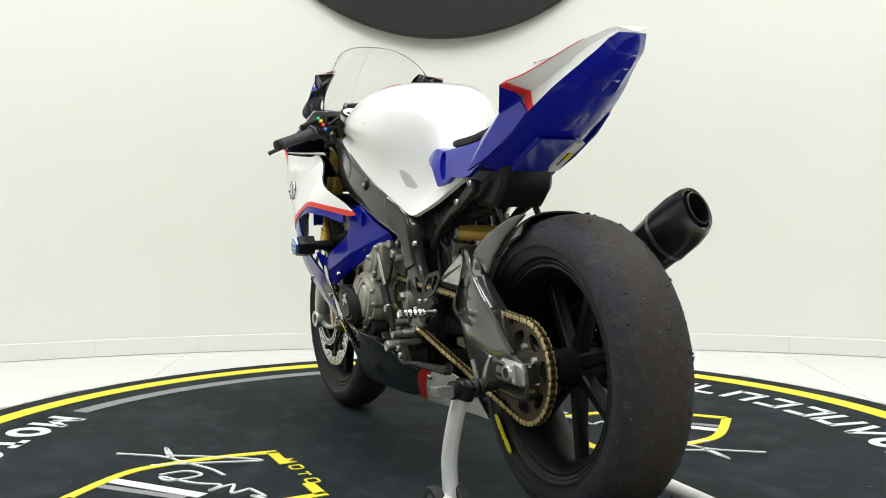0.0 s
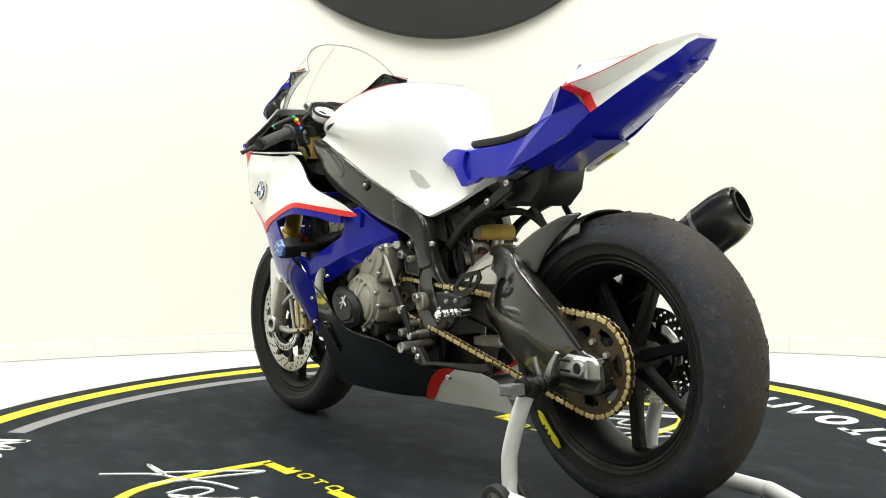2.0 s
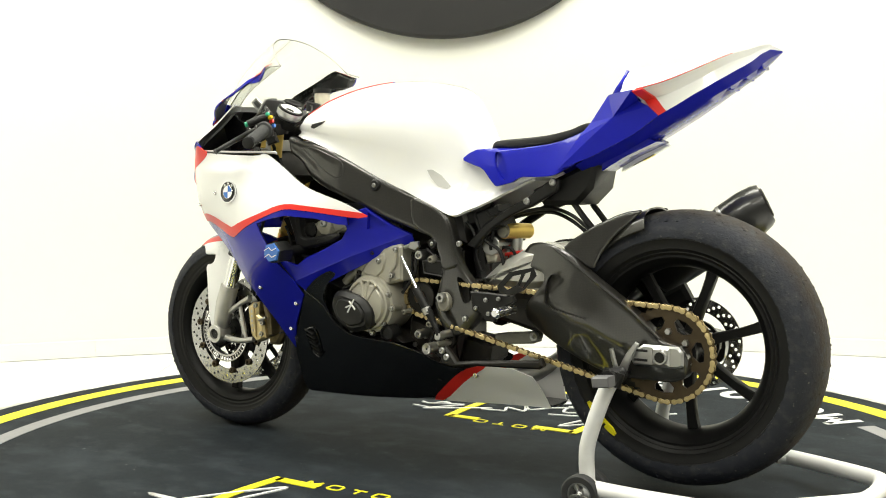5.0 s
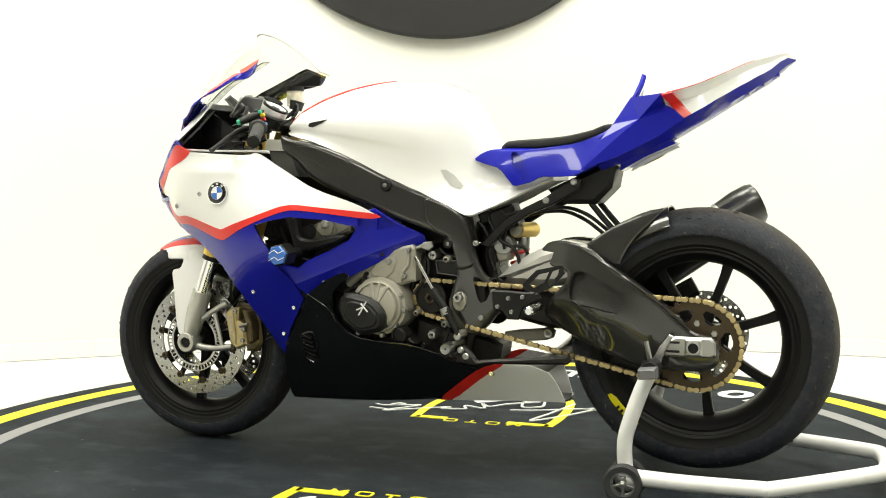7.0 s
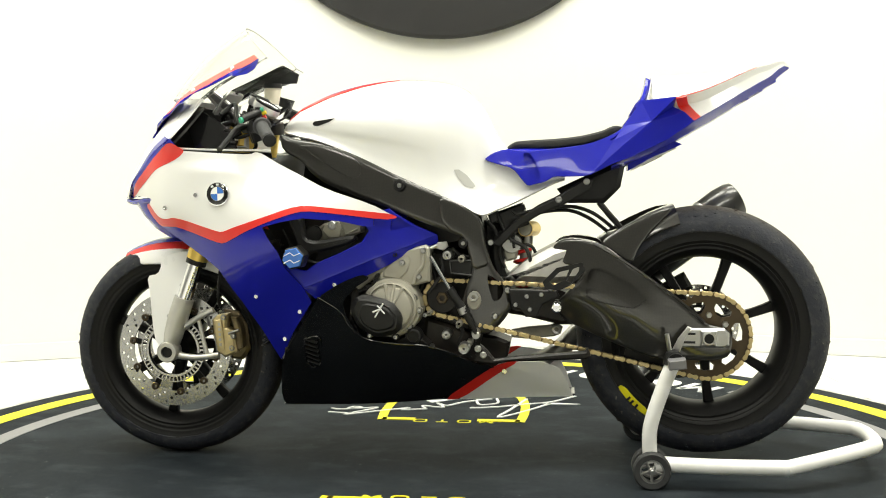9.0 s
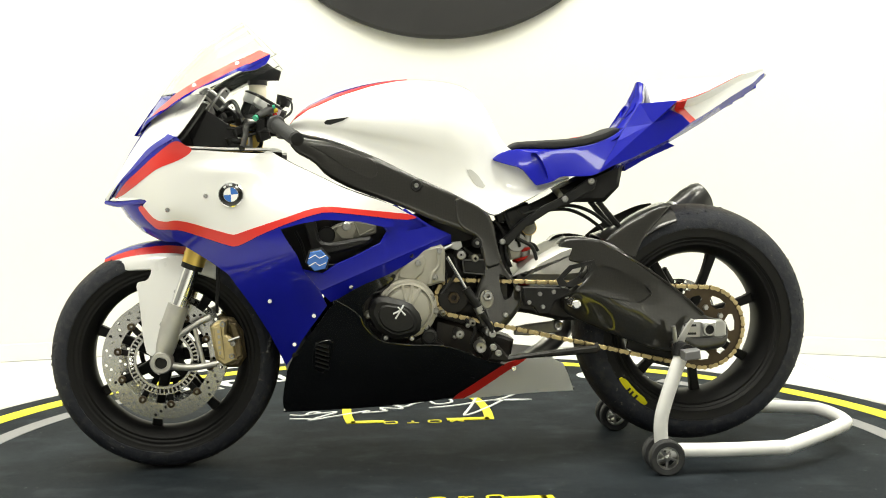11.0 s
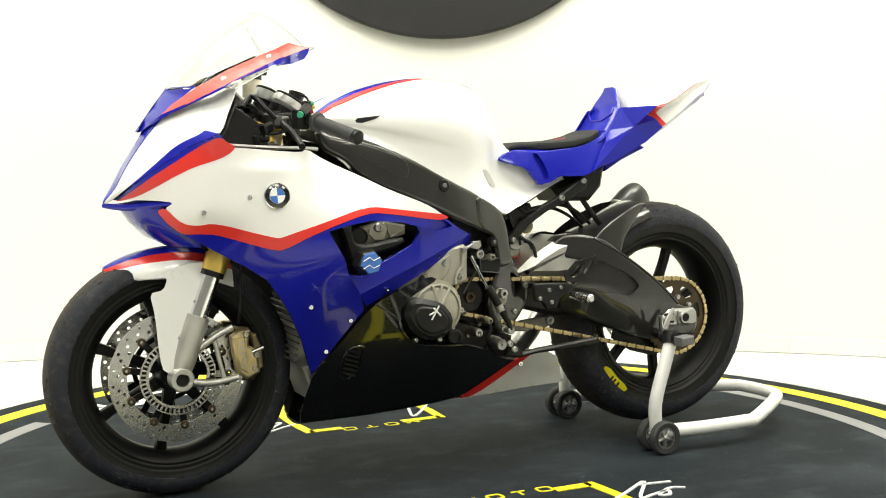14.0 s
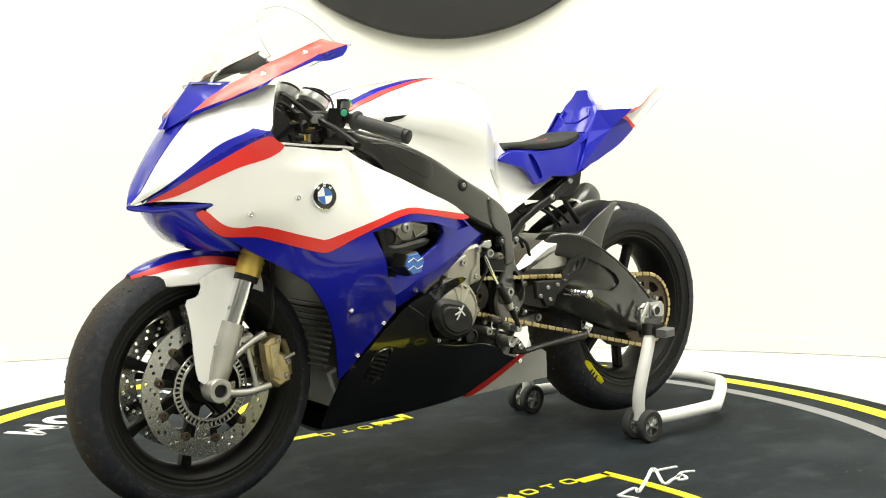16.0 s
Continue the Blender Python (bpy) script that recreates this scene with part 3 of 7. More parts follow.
# ---- motorcycle: x forward, y to its left, z up; the turntable's axis at the origin ----
bike = new("motorcycle")
tagged(bike, "white, blue and red racing motorcycle with carbon parts", "motorcycle")

# fields begin
SIDE = field([(0.548, 0.735, 0.256), (0.61, 0.732, 0.246), (0.71, 0.70, 0.208), (0.522, 0.611, 0.257), (0.321, 0.70, 0.277), (0.11, 0.679, 0.225),
              (0.655, 0.845, 0.243), (0.795, 0.70, 0.118), (0.315, 0.45, 0.213), (0.02, 0.591, 0.195), (0.352, 0.428, 0.204), (0.403, 0.347, 0.165),
              (0.423, 0.297, 0.132), (0.406, 0.849, 0.19), (0.88, 0.722, 0.012), (0.50, 0.50, 0.235), (0.66, 0.62, 0.19), (0.45, 0.80, 0.225), (0.68, 0.878, 0.248), (0.735, 0.847, 0.199), (0.794, 0.80, 0.144), (0.842, 0.762, 0.097), (0.735, 0.798, 0.202), (0.784, 0.766, 0.148), (0.848, 0.728, 0.062)])
BELLY = field([(0.352, 0.428, 0.204), (0.403, 0.347, 0.165), (0.423, 0.297, 0.135), (0.439, 0.145, 0.055), (-0.01, 0.171, 0.067), (-0.367, 0.182, 0.045),
               (-0.342, 0.256, 0.072), (0.05, 0.31, 0.180), (0.20, 0.37, 0.205), (-0.12, 0.29, 0.15), (0.2, 0.158, 0.065)])
SCR = field([(0.454, 1.076, 0.212), (0.524, 1.05, 0.192), (0.593, 1.017, 0.185), (0.673, 0.979, 0.170), (0.737, 0.942, 0.120), (0.499, 1.045, 0.205), (0.724, 0.942, 0.132), (0.777, 0.912, 0.075),
             (0.682, 0.999, 0.115), (0.613, 1.032, 0.140), (0.543, 1.064, 0.150), (0.48, 1.095, 0.150), (0.806, 0.895, 0.008), (0.738, 0.996, 0.006), (0.775, 0.945, 0.008)])
FRAME = field([(0.087, 0.751, 0.190), (-0.10, 0.689, 0.150), (0.38, 0.87, 0.165), (-0.101, 0.461, 0.140), (-0.02, 0.64, 0.175), (0.22, 0.80, 0.195), (-0.16, 0.5, 0.135)])
# fields end


def bolts(parent, places, r=0.006, mat=None):
    for x, y, z in places:
        part("screw", bolt(x, y, z, r), mat or STEEL, parent)


# wheels
def tyre_profile(r, half, rim, crown=0.0):
    """Half-round racing slick."""
    out = []
    for i in range(19):
        a = math.pi * i / 18
        y = half * math.cos(a)
        h = (r - rim) * (0.40 + 0.60 * math.sin(a) ** 0.84)
        out.append((rim + h, y))
    wall = [(rim - 0.006, 0.72), (rim + 0.002, 0.79), (rim + 0.006, 0.815), (rim + 0.008, 0.80), (rim + 0.013, 0.83), (rim + 0.016, 0.87), (rim + 0.018, 0.86),
            (rim + (r - rim) * 0.33, 0.955), (rim + (r - rim) * 0.37, 0.962), (rim + (r - rim) * 0.375, 0.995)]
    return [(a, half * b) for a, b in wall] + out + [(a, -half * b) for a, b in wall[::-1]]


def spokes(count, r0, r1, base, wide, y, tip):
    items = []
    for i in range(count):
        a = radians(base + 360 * i / count)
        sec = []
        for k in range(7):
            u = k / 6
            r = r0 + (r1 - r0) * u
            w = wide * (1.25 - 0.9 * u + 0.75 * u ** 3)
            d = y * (1.0 - 0.25 * u)
            bend = tip * math.sin(u * 2.2) * 0.4
            c, s = math.cos(a + bend), math.sin(a + bend)
            row = []
            for p, q in ((-1, -0.7), (-0.75, -1), (0.75, -1), (1, -0.7), (1, 0.7), (0.75, 1), (-0.75, 1), (-1, 0.7)):
                row.append((r * c - p * w * s, q * d, r * s + p * w * c))
            sec.append(row)
        items.append(loft(sec, closed=True, caps=True))
    return items


def wheel(name, x, z, r, half, rim_r, count, base, parent):
    barrel = lathe([(rim_r + 0.004, half * 0.76), (rim_r + 0.004, half * 0.70), (rim_r - 0.012, half * 0.62), (rim_r - 0.022, half * 0.3), (rim_r - 0.022, -half * 0.3), (rim_r - 0.012, -half * 0.62),
                    (rim_r + 0.004, -half * 0.70), (rim_r + 0.004, -half * 0.76), (rim_r - 0.006, -half * 0.78), (rim_r - 0.020, -half * 0.64), (rim_r - 0.031, -half * 0.3), (rim_r - 0.031, half * 0.3),
                    (rim_r - 0.020, half * 0.64), (rim_r - 0.006, half * 0.78)], 96)
    rim = part(name, barrel, RIM, parent, "black forged spoked wheel")
    rim.location = (x, 0, z)
    for spoke in spokes(count, 0.035, rim_r - 0.026, base, 0.013, 0.017, 0.12):
        part("spoke", spoke, RIM, rim)
    rubber = TYRE_FRONT if half < 0.08 else TYRE_REAR
    part("tyre", lathe(tyre_profile(r, half, rim_r), 120), rubber, rim, "worn black slick tyre with scuffed crown", angle=60)
    part("hub", lathe([(0.012, -half * 0.75), (0.036, -half * 0.75), (0.045, -half * 0.3), (0.045, half * 0.3), (0.036, half * 0.75), (0.012, half * 0.75)], 32), RIM, rim)
    pills = []
    rng = random.Random(int(r * 1000))
    for i in range(800):
        a, s = rng.uniform(0, 2 * math.pi), rng.choice((-1, 1))
        y = half * rng.triangular(0.05, 0.99, 0.86)
        h = rim_r + (r - rim_r) * (0.40 + 0.60 * math.sin(math.acos(y / half)) ** 0.84)
        d = rng.uniform(0.0004, 0.0012) + 0.0022 * rng.random() ** 6
        spot = Matrix.Rotation(-a, 4, "Y") @ Matrix.Translation((h, s * y, 0)) @ Matrix.Rotation(rng.uniform(0, 3), 4, "X")
        corners = [tuple(spot @ Vector(q)) for q in ((d * 1.3, 0, 0), (-d, 0, 0), (0, d * 1.5, 0), (0, -d * 1.5, 0), (0, 0, d * 2.6), (0, 0, -d * 2.6))]
        pills.append((corners, [(0, 2, 4), (0, 4, 3), (0, 3, 5), (0, 5, 2), (1, 4, 2), (1, 3, 4), (1, 5, 3), (1, 2, 5)]))
    verts, faces = [], []
    for v, f in pills:
        faces += [tuple(k + len(verts) for k in q) for q in f]
        verts += v
    part("rubber_crumb", (verts, faces), rubber, rim, "crumbs of torn rubber on the tyre")["kind"] = "stuff"
    return rim


def brake_disc(y, r0, r1, parent, rows, bobbins, thick=0.005, mat=None):
    s = 1 if y > 0 else -1
    holes = []
    for k, (rr, n, off) in enumerate(rows):
        holes += [circle(rr * math.cos(2 * math.pi * (i + off) / n), rr * math.sin(2 * math.pi * (i + off) / n), 0.0042, 8) for i in range(n)]
    d = part("brake_disc", sheet(circle(0, 0, r1, 72), flat(abs(y)), thick, 0.03, [circle(0, 0, r0, 60)] + holes, s, soft=0), mat or DISC, parent, "drilled steel brake disc")
    part("disc_carrier", ring_plate(r0 * 0.62, r0 * 0.72, s * (abs(y) - 0.008), s * (abs(y) - 0.001), 48), RIM, d, "black disc carrier")
    for i in range(bobbins):
        a = 2 * math.pi * (i + 0.3) / bobbins
        part("carrier_arm", moved(block((r0 * 0.36, 0.005, 0.016), None, 0.001), Matrix.Rotation(-a, 4, "Y") @ pose(r0 * 0.86, s * (abs(y) - 0.004), 0)), RIM, d)
    for i in range(bobbins):
        a = 2 * math.pi * (i + 0.3) / bobbins
        part("bobbin", moved(lathe([(0.003, -0.004), (0.010, -0.004), (0.010, 0.006), (0.0075, 0.007), (0.0045, 0.007), (0.0045, 0.001)], 16), pose(r0 * 1.02 * math.cos(a), y, r0 * 1.02 * math.sin(a)) @ Matrix.Diagonal((1, s, 1, 1))), SPROCKET, d)
    return d


front_wheel = wheel("front_wheel", 0.745, 0.300, 0.300, 0.062, 0.222, 7, 20, bike)
for s in (1, -1):
    disc = brake_disc(s * 0.066, 0.118, 0.160, front_wheel, ((0.128, 24, 0), (0.139, 24, 0.33), (0.150, 24, 0.66)), 10)
tone = []
for i in range(48):
    tone.append(moved(block((0.012, 0.002, 0.005), None, 0.0004), Matrix.Rotation(-2 * math.pi * i / 48, 4, "Y") @ pose(0.083, 0.080, 0)))
part("sensor_ring", join(ring_plate(0.070, 0.077, 0.079, 0.082), ring_plate(0.088, 0.092, 0.079, 0.082), *tone), DISC, front_wheel, "toothed steel sensor ring")

rear_wheel = wheel("rear_wheel", -0.700, 0.363, 0.333, 0.089, 0.228, 7, 107, bike)
rear_wheel.location.y = -0.001
brake_disc(-0.085, 0.078, 0.112, rear_wheel, ((0.086, 20, 0), (0.096, 20, 0.33), (0.105, 20, 0.66)), 5)


def tyre_label(parent, r, y, a0, a1, w):
    """A yellow oblong on the tyre wall, with plain dark bars where its figures stand."""
    sec = []
    n = 14
    for i in range(n + 1):
        a = radians(a0 + (a1 - a0) * i / n)
        ww = w * min(1, 0.45 + 1.2 * math.sin(math.pi * i / n))
        row = []
        for rr, yy in ((r - ww, y + 0.0035), (r, y), (r + ww, y - 0.0065), (r + ww, y - 0.012), (r - ww, y - 0.004)):
            row.append((rr * math.cos(a), yy, rr * math.sin(a)))
        sec.append(row)
    lab = part("tyre_label", loft(sec, closed=True, caps=True), YELLOW, parent, "yellow tyre marking")
    for k in (0.35, 0.5, 0.62):
        a = radians(a0 + (a1 - a0) * k)
        part("dark_bar", moved(block((0.012, 0.002, 0.006), None, 0.0004), Matrix.Rotation(-a, 4, "Y") @ pose(r, y + 0.001, 0)), PLASTIC, lab)


tyre_label(rear_wheel, 0.262, 0.0895, -56, -33, 0.0125)


# white side fairings with the red stripe and the blue lower panel
STRIPE = [(0.795, 0.700), (0.781, 0.709), (0.754, 0.679), (0.737, 0.669), (0.714, 0.667), (0.689, 0.672), (0.654, 0.666), (0.606, 0.652), (0.557, 0.639), (0.542, 0.636), (0.507, 0.649), (0.421, 0.677), (0.357, 0.699), (0.315, 0.706), (0.246, 0.698), (0.156, 0.688), (0.105, 0.682), (0.086, 0.672), (0.121, 0.667), (0.248, 0.685), (0.318, 0.692), (0.360, 0.682), (0.423, 0.660), (0.480, 0.636), (0.513, 0.618), (0.538, 0.607), (0.561, 0.610), (0.625, 0.630), (0.678, 0.646), (0.710, 0.647), (0.736, 0.646), (0.748, 0.650), (0.772, 0.670)]
WHITE_SIDE = [(0.781, 0.705), (0.753, 0.675), (0.735, 0.662), (0.713, 0.660), (0.688, 0.664), (0.653, 0.659), (0.605, 0.645), (0.557, 0.631), (0.542, 0.625), (0.507, 0.637), (0.422, 0.668), (0.359, 0.691), (0.316, 0.699), (0.247, 0.691), (0.095, 0.675), (0.155, 0.708), (0.264, 0.745), (0.341, 0.783), (0.406, 0.814), (0.458, 0.845), (0.473, 0.836), (0.547, 0.839), (0.639, 0.846), (0.654, 0.842), (0.682, 0.833), (0.728, 0.816), (0.765, 0.792), (0.801, 0.765), (0.834, 0.740), (0.862, 0.725), (0.832, 0.726), (0.798, 0.725), (0.763, 0.721)]
BLUE_SIDE = [(0.746, 0.653), (0.711, 0.653), (0.679, 0.653), (0.626, 0.639), (0.561, 0.618), (0.539, 0.617), (0.507, 0.632), (0.422, 0.669), (0.359, 0.691), (0.316, 0.700), (0.247, 0.693), (0.150, 0.684), (0.148, 0.650), (0.172, 0.651), (0.234, 0.666), (0.322, 0.673), (0.381, 0.663), (0.429, 0.650), (0.415, 0.624), (0.390, 0.586), (0.375, 0.545), (0.336, 0.495), (0.318, 0.452), (0.345, 0.413), (0.380, 0.363), (0.404, 0.319), (0.425, 0.285), (0.465, 0.379), (0.505, 0.453), (0.539, 0.504), (0.563, 0.537), (0.605, 0.566), (0.675, 0.607), (0.733, 0.642)]
VENT = [(0.432, 0.648), (0.381, 0.663), (0.322, 0.673), (0.234, 0.666), (0.172, 0.651), (0.162, 0.641), (0.179, 0.615), (0.235, 0.587), (0.294, 0.562), (0.324, 0.54), (0.371, 0.542), (0.387, 0.586), (0.415, 0.621)]
RED_BAND = [(0.660, 0.858), (0.645, 0.850), (0.641, 0.844), (0.651, 0.833), (0.676, 0.819), (0.729, 0.801), (0.765, 0.779), (0.800, 0.755), (0.833, 0.734), (0.871, 0.720), (0.851, 0.740), (0.814, 0.774), (0.777, 0.802), (0.742, 0.829), (0.708, 0.853), (0.685, 0.866), (0.670, 0.866)]
BLUE_BAND = [(0.683, 0.879), (0.673, 0.874), (0.661, 0.856), (0.682, 0.851), (0.698, 0.837), (0.728, 0.818), (0.765, 0.794), (0.801, 0.770), (0.842, 0.738), (0.871, 0.720), (0.859, 0.741), (0.830, 0.772), (0.792, 0.802), (0.756, 0.831), (0.719, 0.859)]


def lifted(f, d):
    return lambda x, z: f(x, z) + d


def white_side(x, z):
    """The side's surface with a soft brow above the badge."""
    d = z - 0.797
    return SIDE(x, z) + 0.008 * math.exp(-(d / (0.013 if d > 0 else 0.030)) ** 2 - ((x - 0.55) / 0.085) ** 2)


def fairing(side):
    white = part("side_fairing", sheet(WHITE_SIDE, white_side, 0.004, 0.010, side=side, soft=1), WHITE, bike, "glossy white side fairing")
    blue = part("lower_fairing", sheet(BLUE_SIDE, lifted(SIDE, -0.001), 0.004, 0.012, side=side, soft=0), BLUE, bike, "glossy blue lower fairing with a vent opening")
    part("inner_lining", sheet(BLUE_SIDE, lifted(SIDE, -0.0065), 0.002, 0.018, side=side, soft=0), PLASTIC, blue, "black inside of the fairing")
    part("inner_lining", sheet(WHITE_SIDE, lifted(SIDE, -0.0065), 0.002, 0.018, side=side), PLASTIC, white, "black inside of the fairing")
    part("red_stripe", sheet(STRIPE, lifted(SIDE, 0.0012), 0.0035, 0.012, side=side), RED, white, "red stripe")
    part("red_band", sheet(RED_BAND, lifted(SIDE, 0.0015), 0.004, 0.012, side=side), RED, white, "red band")
    part("blue_edge", sheet(BLUE_BAND, lifted(SIDE, 0.0008), 0.004, 0.012, side=side), BLUE, white, "blue edge over the red band")
    for x, z in [(0.610, 0.732), (0.707, 0.698)]:
        bolts(white, [(x, side * (SIDE(x, z) + 0.001), z)], 0.007, CHROME)
    for x, z in [(0.460, 0.468), (0.351, 0.426), (0.402, 0.348)]:
        bolts(blue, [(x, side * (SIDE(x, z) + 0.001), z)], 0.0065, CHROME)
    return white, blue


def roundel(parent, x, z, side):
    """A round badge of blue and white quarters in a black ring, without letters."""
    y = SIDE(x, z)
    dx = (SIDE(x + 0.02, z) - SIDE(x - 0.02, z)) / 0.04
    dz = (SIDE(x, z + 0.02) - SIDE(x, z - 0.02)) / 0.04
    m = Matrix.Translation((x, y + 0.002, z)) @ Vector((0, 1, 0)).rotation_difference(Vector((-dx, 1, -dz))).to_matrix().to_4x4()
    flip = Matrix.Diagonal((1, side, 1, 1))
    badge = part("badge", moved(lathe([(0.001, -0.003), (0.030, -0.003), (0.030, 0.002), (0.028, 0.0032), (0.001, 0.0032)], 40), flip @ m), GLOSS_BLACK, parent, "round blue and white badge in a black ring")
    part("badge_edge", moved(lathe([(0.0285, 0.002), (0.0305, -0.001), (0.0305, 0.0032), (0.0285, 0.004)], 40), flip @ m), CHROME, badge)
    for k in range(4):
        loop = [(0, 0)] + [(0.0178 * math.cos(radians(90 * k + 90 * i / 8)), 0.0178 * math.sin(radians(90 * k + 90 * i / 8))) for i in range(9)]
        part("quarter", moved(prism(loop, 0.003, 0.0042, 0.0003), flip @ m @ pose(0, 0, 0, 0, 4, 0)), SKY if k % 2 else WHITE, badge)
    part("badge_edge", moved(ring_plate(0.0175, 0.0188, 0.003, 0.0046, 36), flip @ m), CHROME, badge)
    for a in (52, 90, 128):
        part("letter_bar", moved(block((0.007, 0.001, 0.005), pose(0.0238 * math.cos(radians(a)), 0.0036, 0.0238 * math.sin(radians(a)), 0, 90 - a, 0), 0.0003), flip @ m), PRINT, badge)


white_l, blue_l = fairing(1)
white_r, blue_r = fairing(-1)
roundel(white_l, 0.548, 0.735, 1)
roundel(white_r, 0.548, 0.735, -1)
# folded arm of the lower fairing, in an upper and a lower facet
ARM_UP = [(0.39, 0.55), (0.328, 0.535), (0.297, 0.557), (0.238, 0.582), (0.183, 0.61), (0.166, 0.638), (0.176, 0.654), (0.183, 0.673), (0.115, 0.695), (0.098, 0.682), (0.049, 0.651), (-0.006, 0.625), (0.043, 0.605), (0.099, 0.584), (0.171, 0.556), (0.243, 0.526), (0.335, 0.489)]
ARM_LOW = [(0.335, 0.489), (0.243, 0.526), (0.171, 0.556), (0.099, 0.584), (0.043, 0.605), (-0.006, 0.625), (-0.008, 0.602), (0.037, 0.592), (0.087, 0.564), (0.144, 0.535), (0.217, 0.5), (0.308, 0.46)]
ARM_POCKET = [(0.108, 0.682), (0.059, 0.649), (0.111, 0.638)]


def arm_up(x, z):
    return float(np.interp(x, (-0.02, 0.07, 0.167, 0.25, 0.336, 0.40), (0.154, 0.184, 0.212, 0.221, 0.228, 0.238)))


CREASE = sorted((x, z) for x, z in ARM_LOW[:6])


def arm_low(x, z):
    crease = float(np.interp(x, [p[0] for p in CREASE], [p[1] for p in CREASE]))
    return arm_up(x, z) - 0.5 * max(0.0, crease - z)


for side, white, blue in ((1, white_l, blue_l), (-1, white_r, blue_r)):
    arm = part("fairing_arm", sheet(ARM_UP, arm_up, 0.012, 0.010, [ARM_POCKET], side=side, soft=0, roll=0.0015), BLUE, blue)
    part("arm_pocket", sheet([(x * 1.08 - 0.007, z * 1.08 - 0.053) for x, z in ARM_POCKET], lambda x, z: arm_up(x, z) - 0.012, 0.004, 0.010, side=side, soft=0), BLUE, arm)
    part("arm_lip", sheet(ARM_LOW, arm_low, 0.004, 0.010, side=side, soft=0), BLUE, arm)
    bolts(arm, [(0.256, side * (arm_low(0.256, 0.498) + 0.001), 0.498)], 0.0065, CHROME)
    edge = [(0.668, 0.243, 0.856), (0.60, 0.238, 0.852), (0.52, 0.232, 0.850), (0.455, 0.212, 0.849), (0.425, 0.198, 0.846)]
    inner = [(0.660, 0.205, 0.846), (0.59, 0.205, 0.846), (0.515, 0.202, 0.846), (0.455, 0.190, 0.846), (0.425, 0.190, 0.844)]
    shelf = [[(a[0], side * a[1], a[2]), ((a[0] + b[0]) / 2, side * (a[1] + b[1]) / 2, (a[2] + b[2]) / 2 + 0.003), (b[0], side * b[1], b[2]), (b[0], side * b[1], b[2] - 0.004), (a[0], side * (a[1] - 0.003), a[2] - 0.005)] for a, b in zip(spline(edge, 5), spline(inner, 5))]
    well = [[(a[0], side * (a[1] + 0.001), a[2] - 0.005), (a[0], side * (a[1] - 0.004), a[2] - 0.005), (a[0], side * 0.150, 0.775), (a[0], side * 0.154, 0.775)] for a in spline(inner, 5)]
    part("inner_panel", loft(well, closed=True, caps=True), PLASTIC, white, "black inner side of the fairing")
    part("fairing_shelf", loft(shelf, closed=True, caps=True), WHITE, white)

# belly pan
BELLY_OUT = [(0.419, 0.294), (0.438, 0.193), (0.436, 0.154), (0.418, 0.148), (0.218, 0.153), (-0.013, 0.173), (-0.114, 0.244), (-0.160, 0.271), (-0.131, 0.279), (-0.088, 0.293), (-0.045, 0.317), (0.026, 0.340), (0.100, 0.344), (0.174, 0.355), (0.209, 0.384), (0.227, 0.424), (0.230, 0.457), (0.197, 0.493), (0.149, 0.524), (0.171, 0.533), (0.233, 0.507), (0.297, 0.467), (0.358, 0.378)]
BELLY_RED = [(-0.010, 0.171), (-0.114, 0.252), (-0.153, 0.278), (-0.194, 0.290), (-0.216, 0.289), (-0.159, 0.254), (-0.056, 0.174)]
BELLY_WHITE = [(-0.051, 0.173), (-0.159, 0.256), (-0.212, 0.289), (-0.278, 0.285), (-0.322, 0.265), (-0.340, 0.232), (-0.359, 0.182), (-0.216, 0.181)]


def belly(side):
    pan = part("belly_pan", sheet(BELLY_OUT, BELLY, 0.004, 0.016, side=side), GLOSS_BLACK, bike, "glossy black belly pan")
    part("red_stripe", sheet(BELLY_RED, lifted(BELLY, 0.0015), 0.005, 0.012, side=side), RED, pan, "red stripe")
    tail = part("belly_tail", sheet(BELLY_WHITE, lifted(BELLY, 0.0004), 0.004, 0.014, side=side, soft=0), WHITE, pan, "white rear end of the belly pan")
    for x, z in [(-0.178, 0.262)]:
        bolts(tail, [(x, side * (BELLY(x, z) + 0.001), z)], 0.008, CHROME)
    return pan


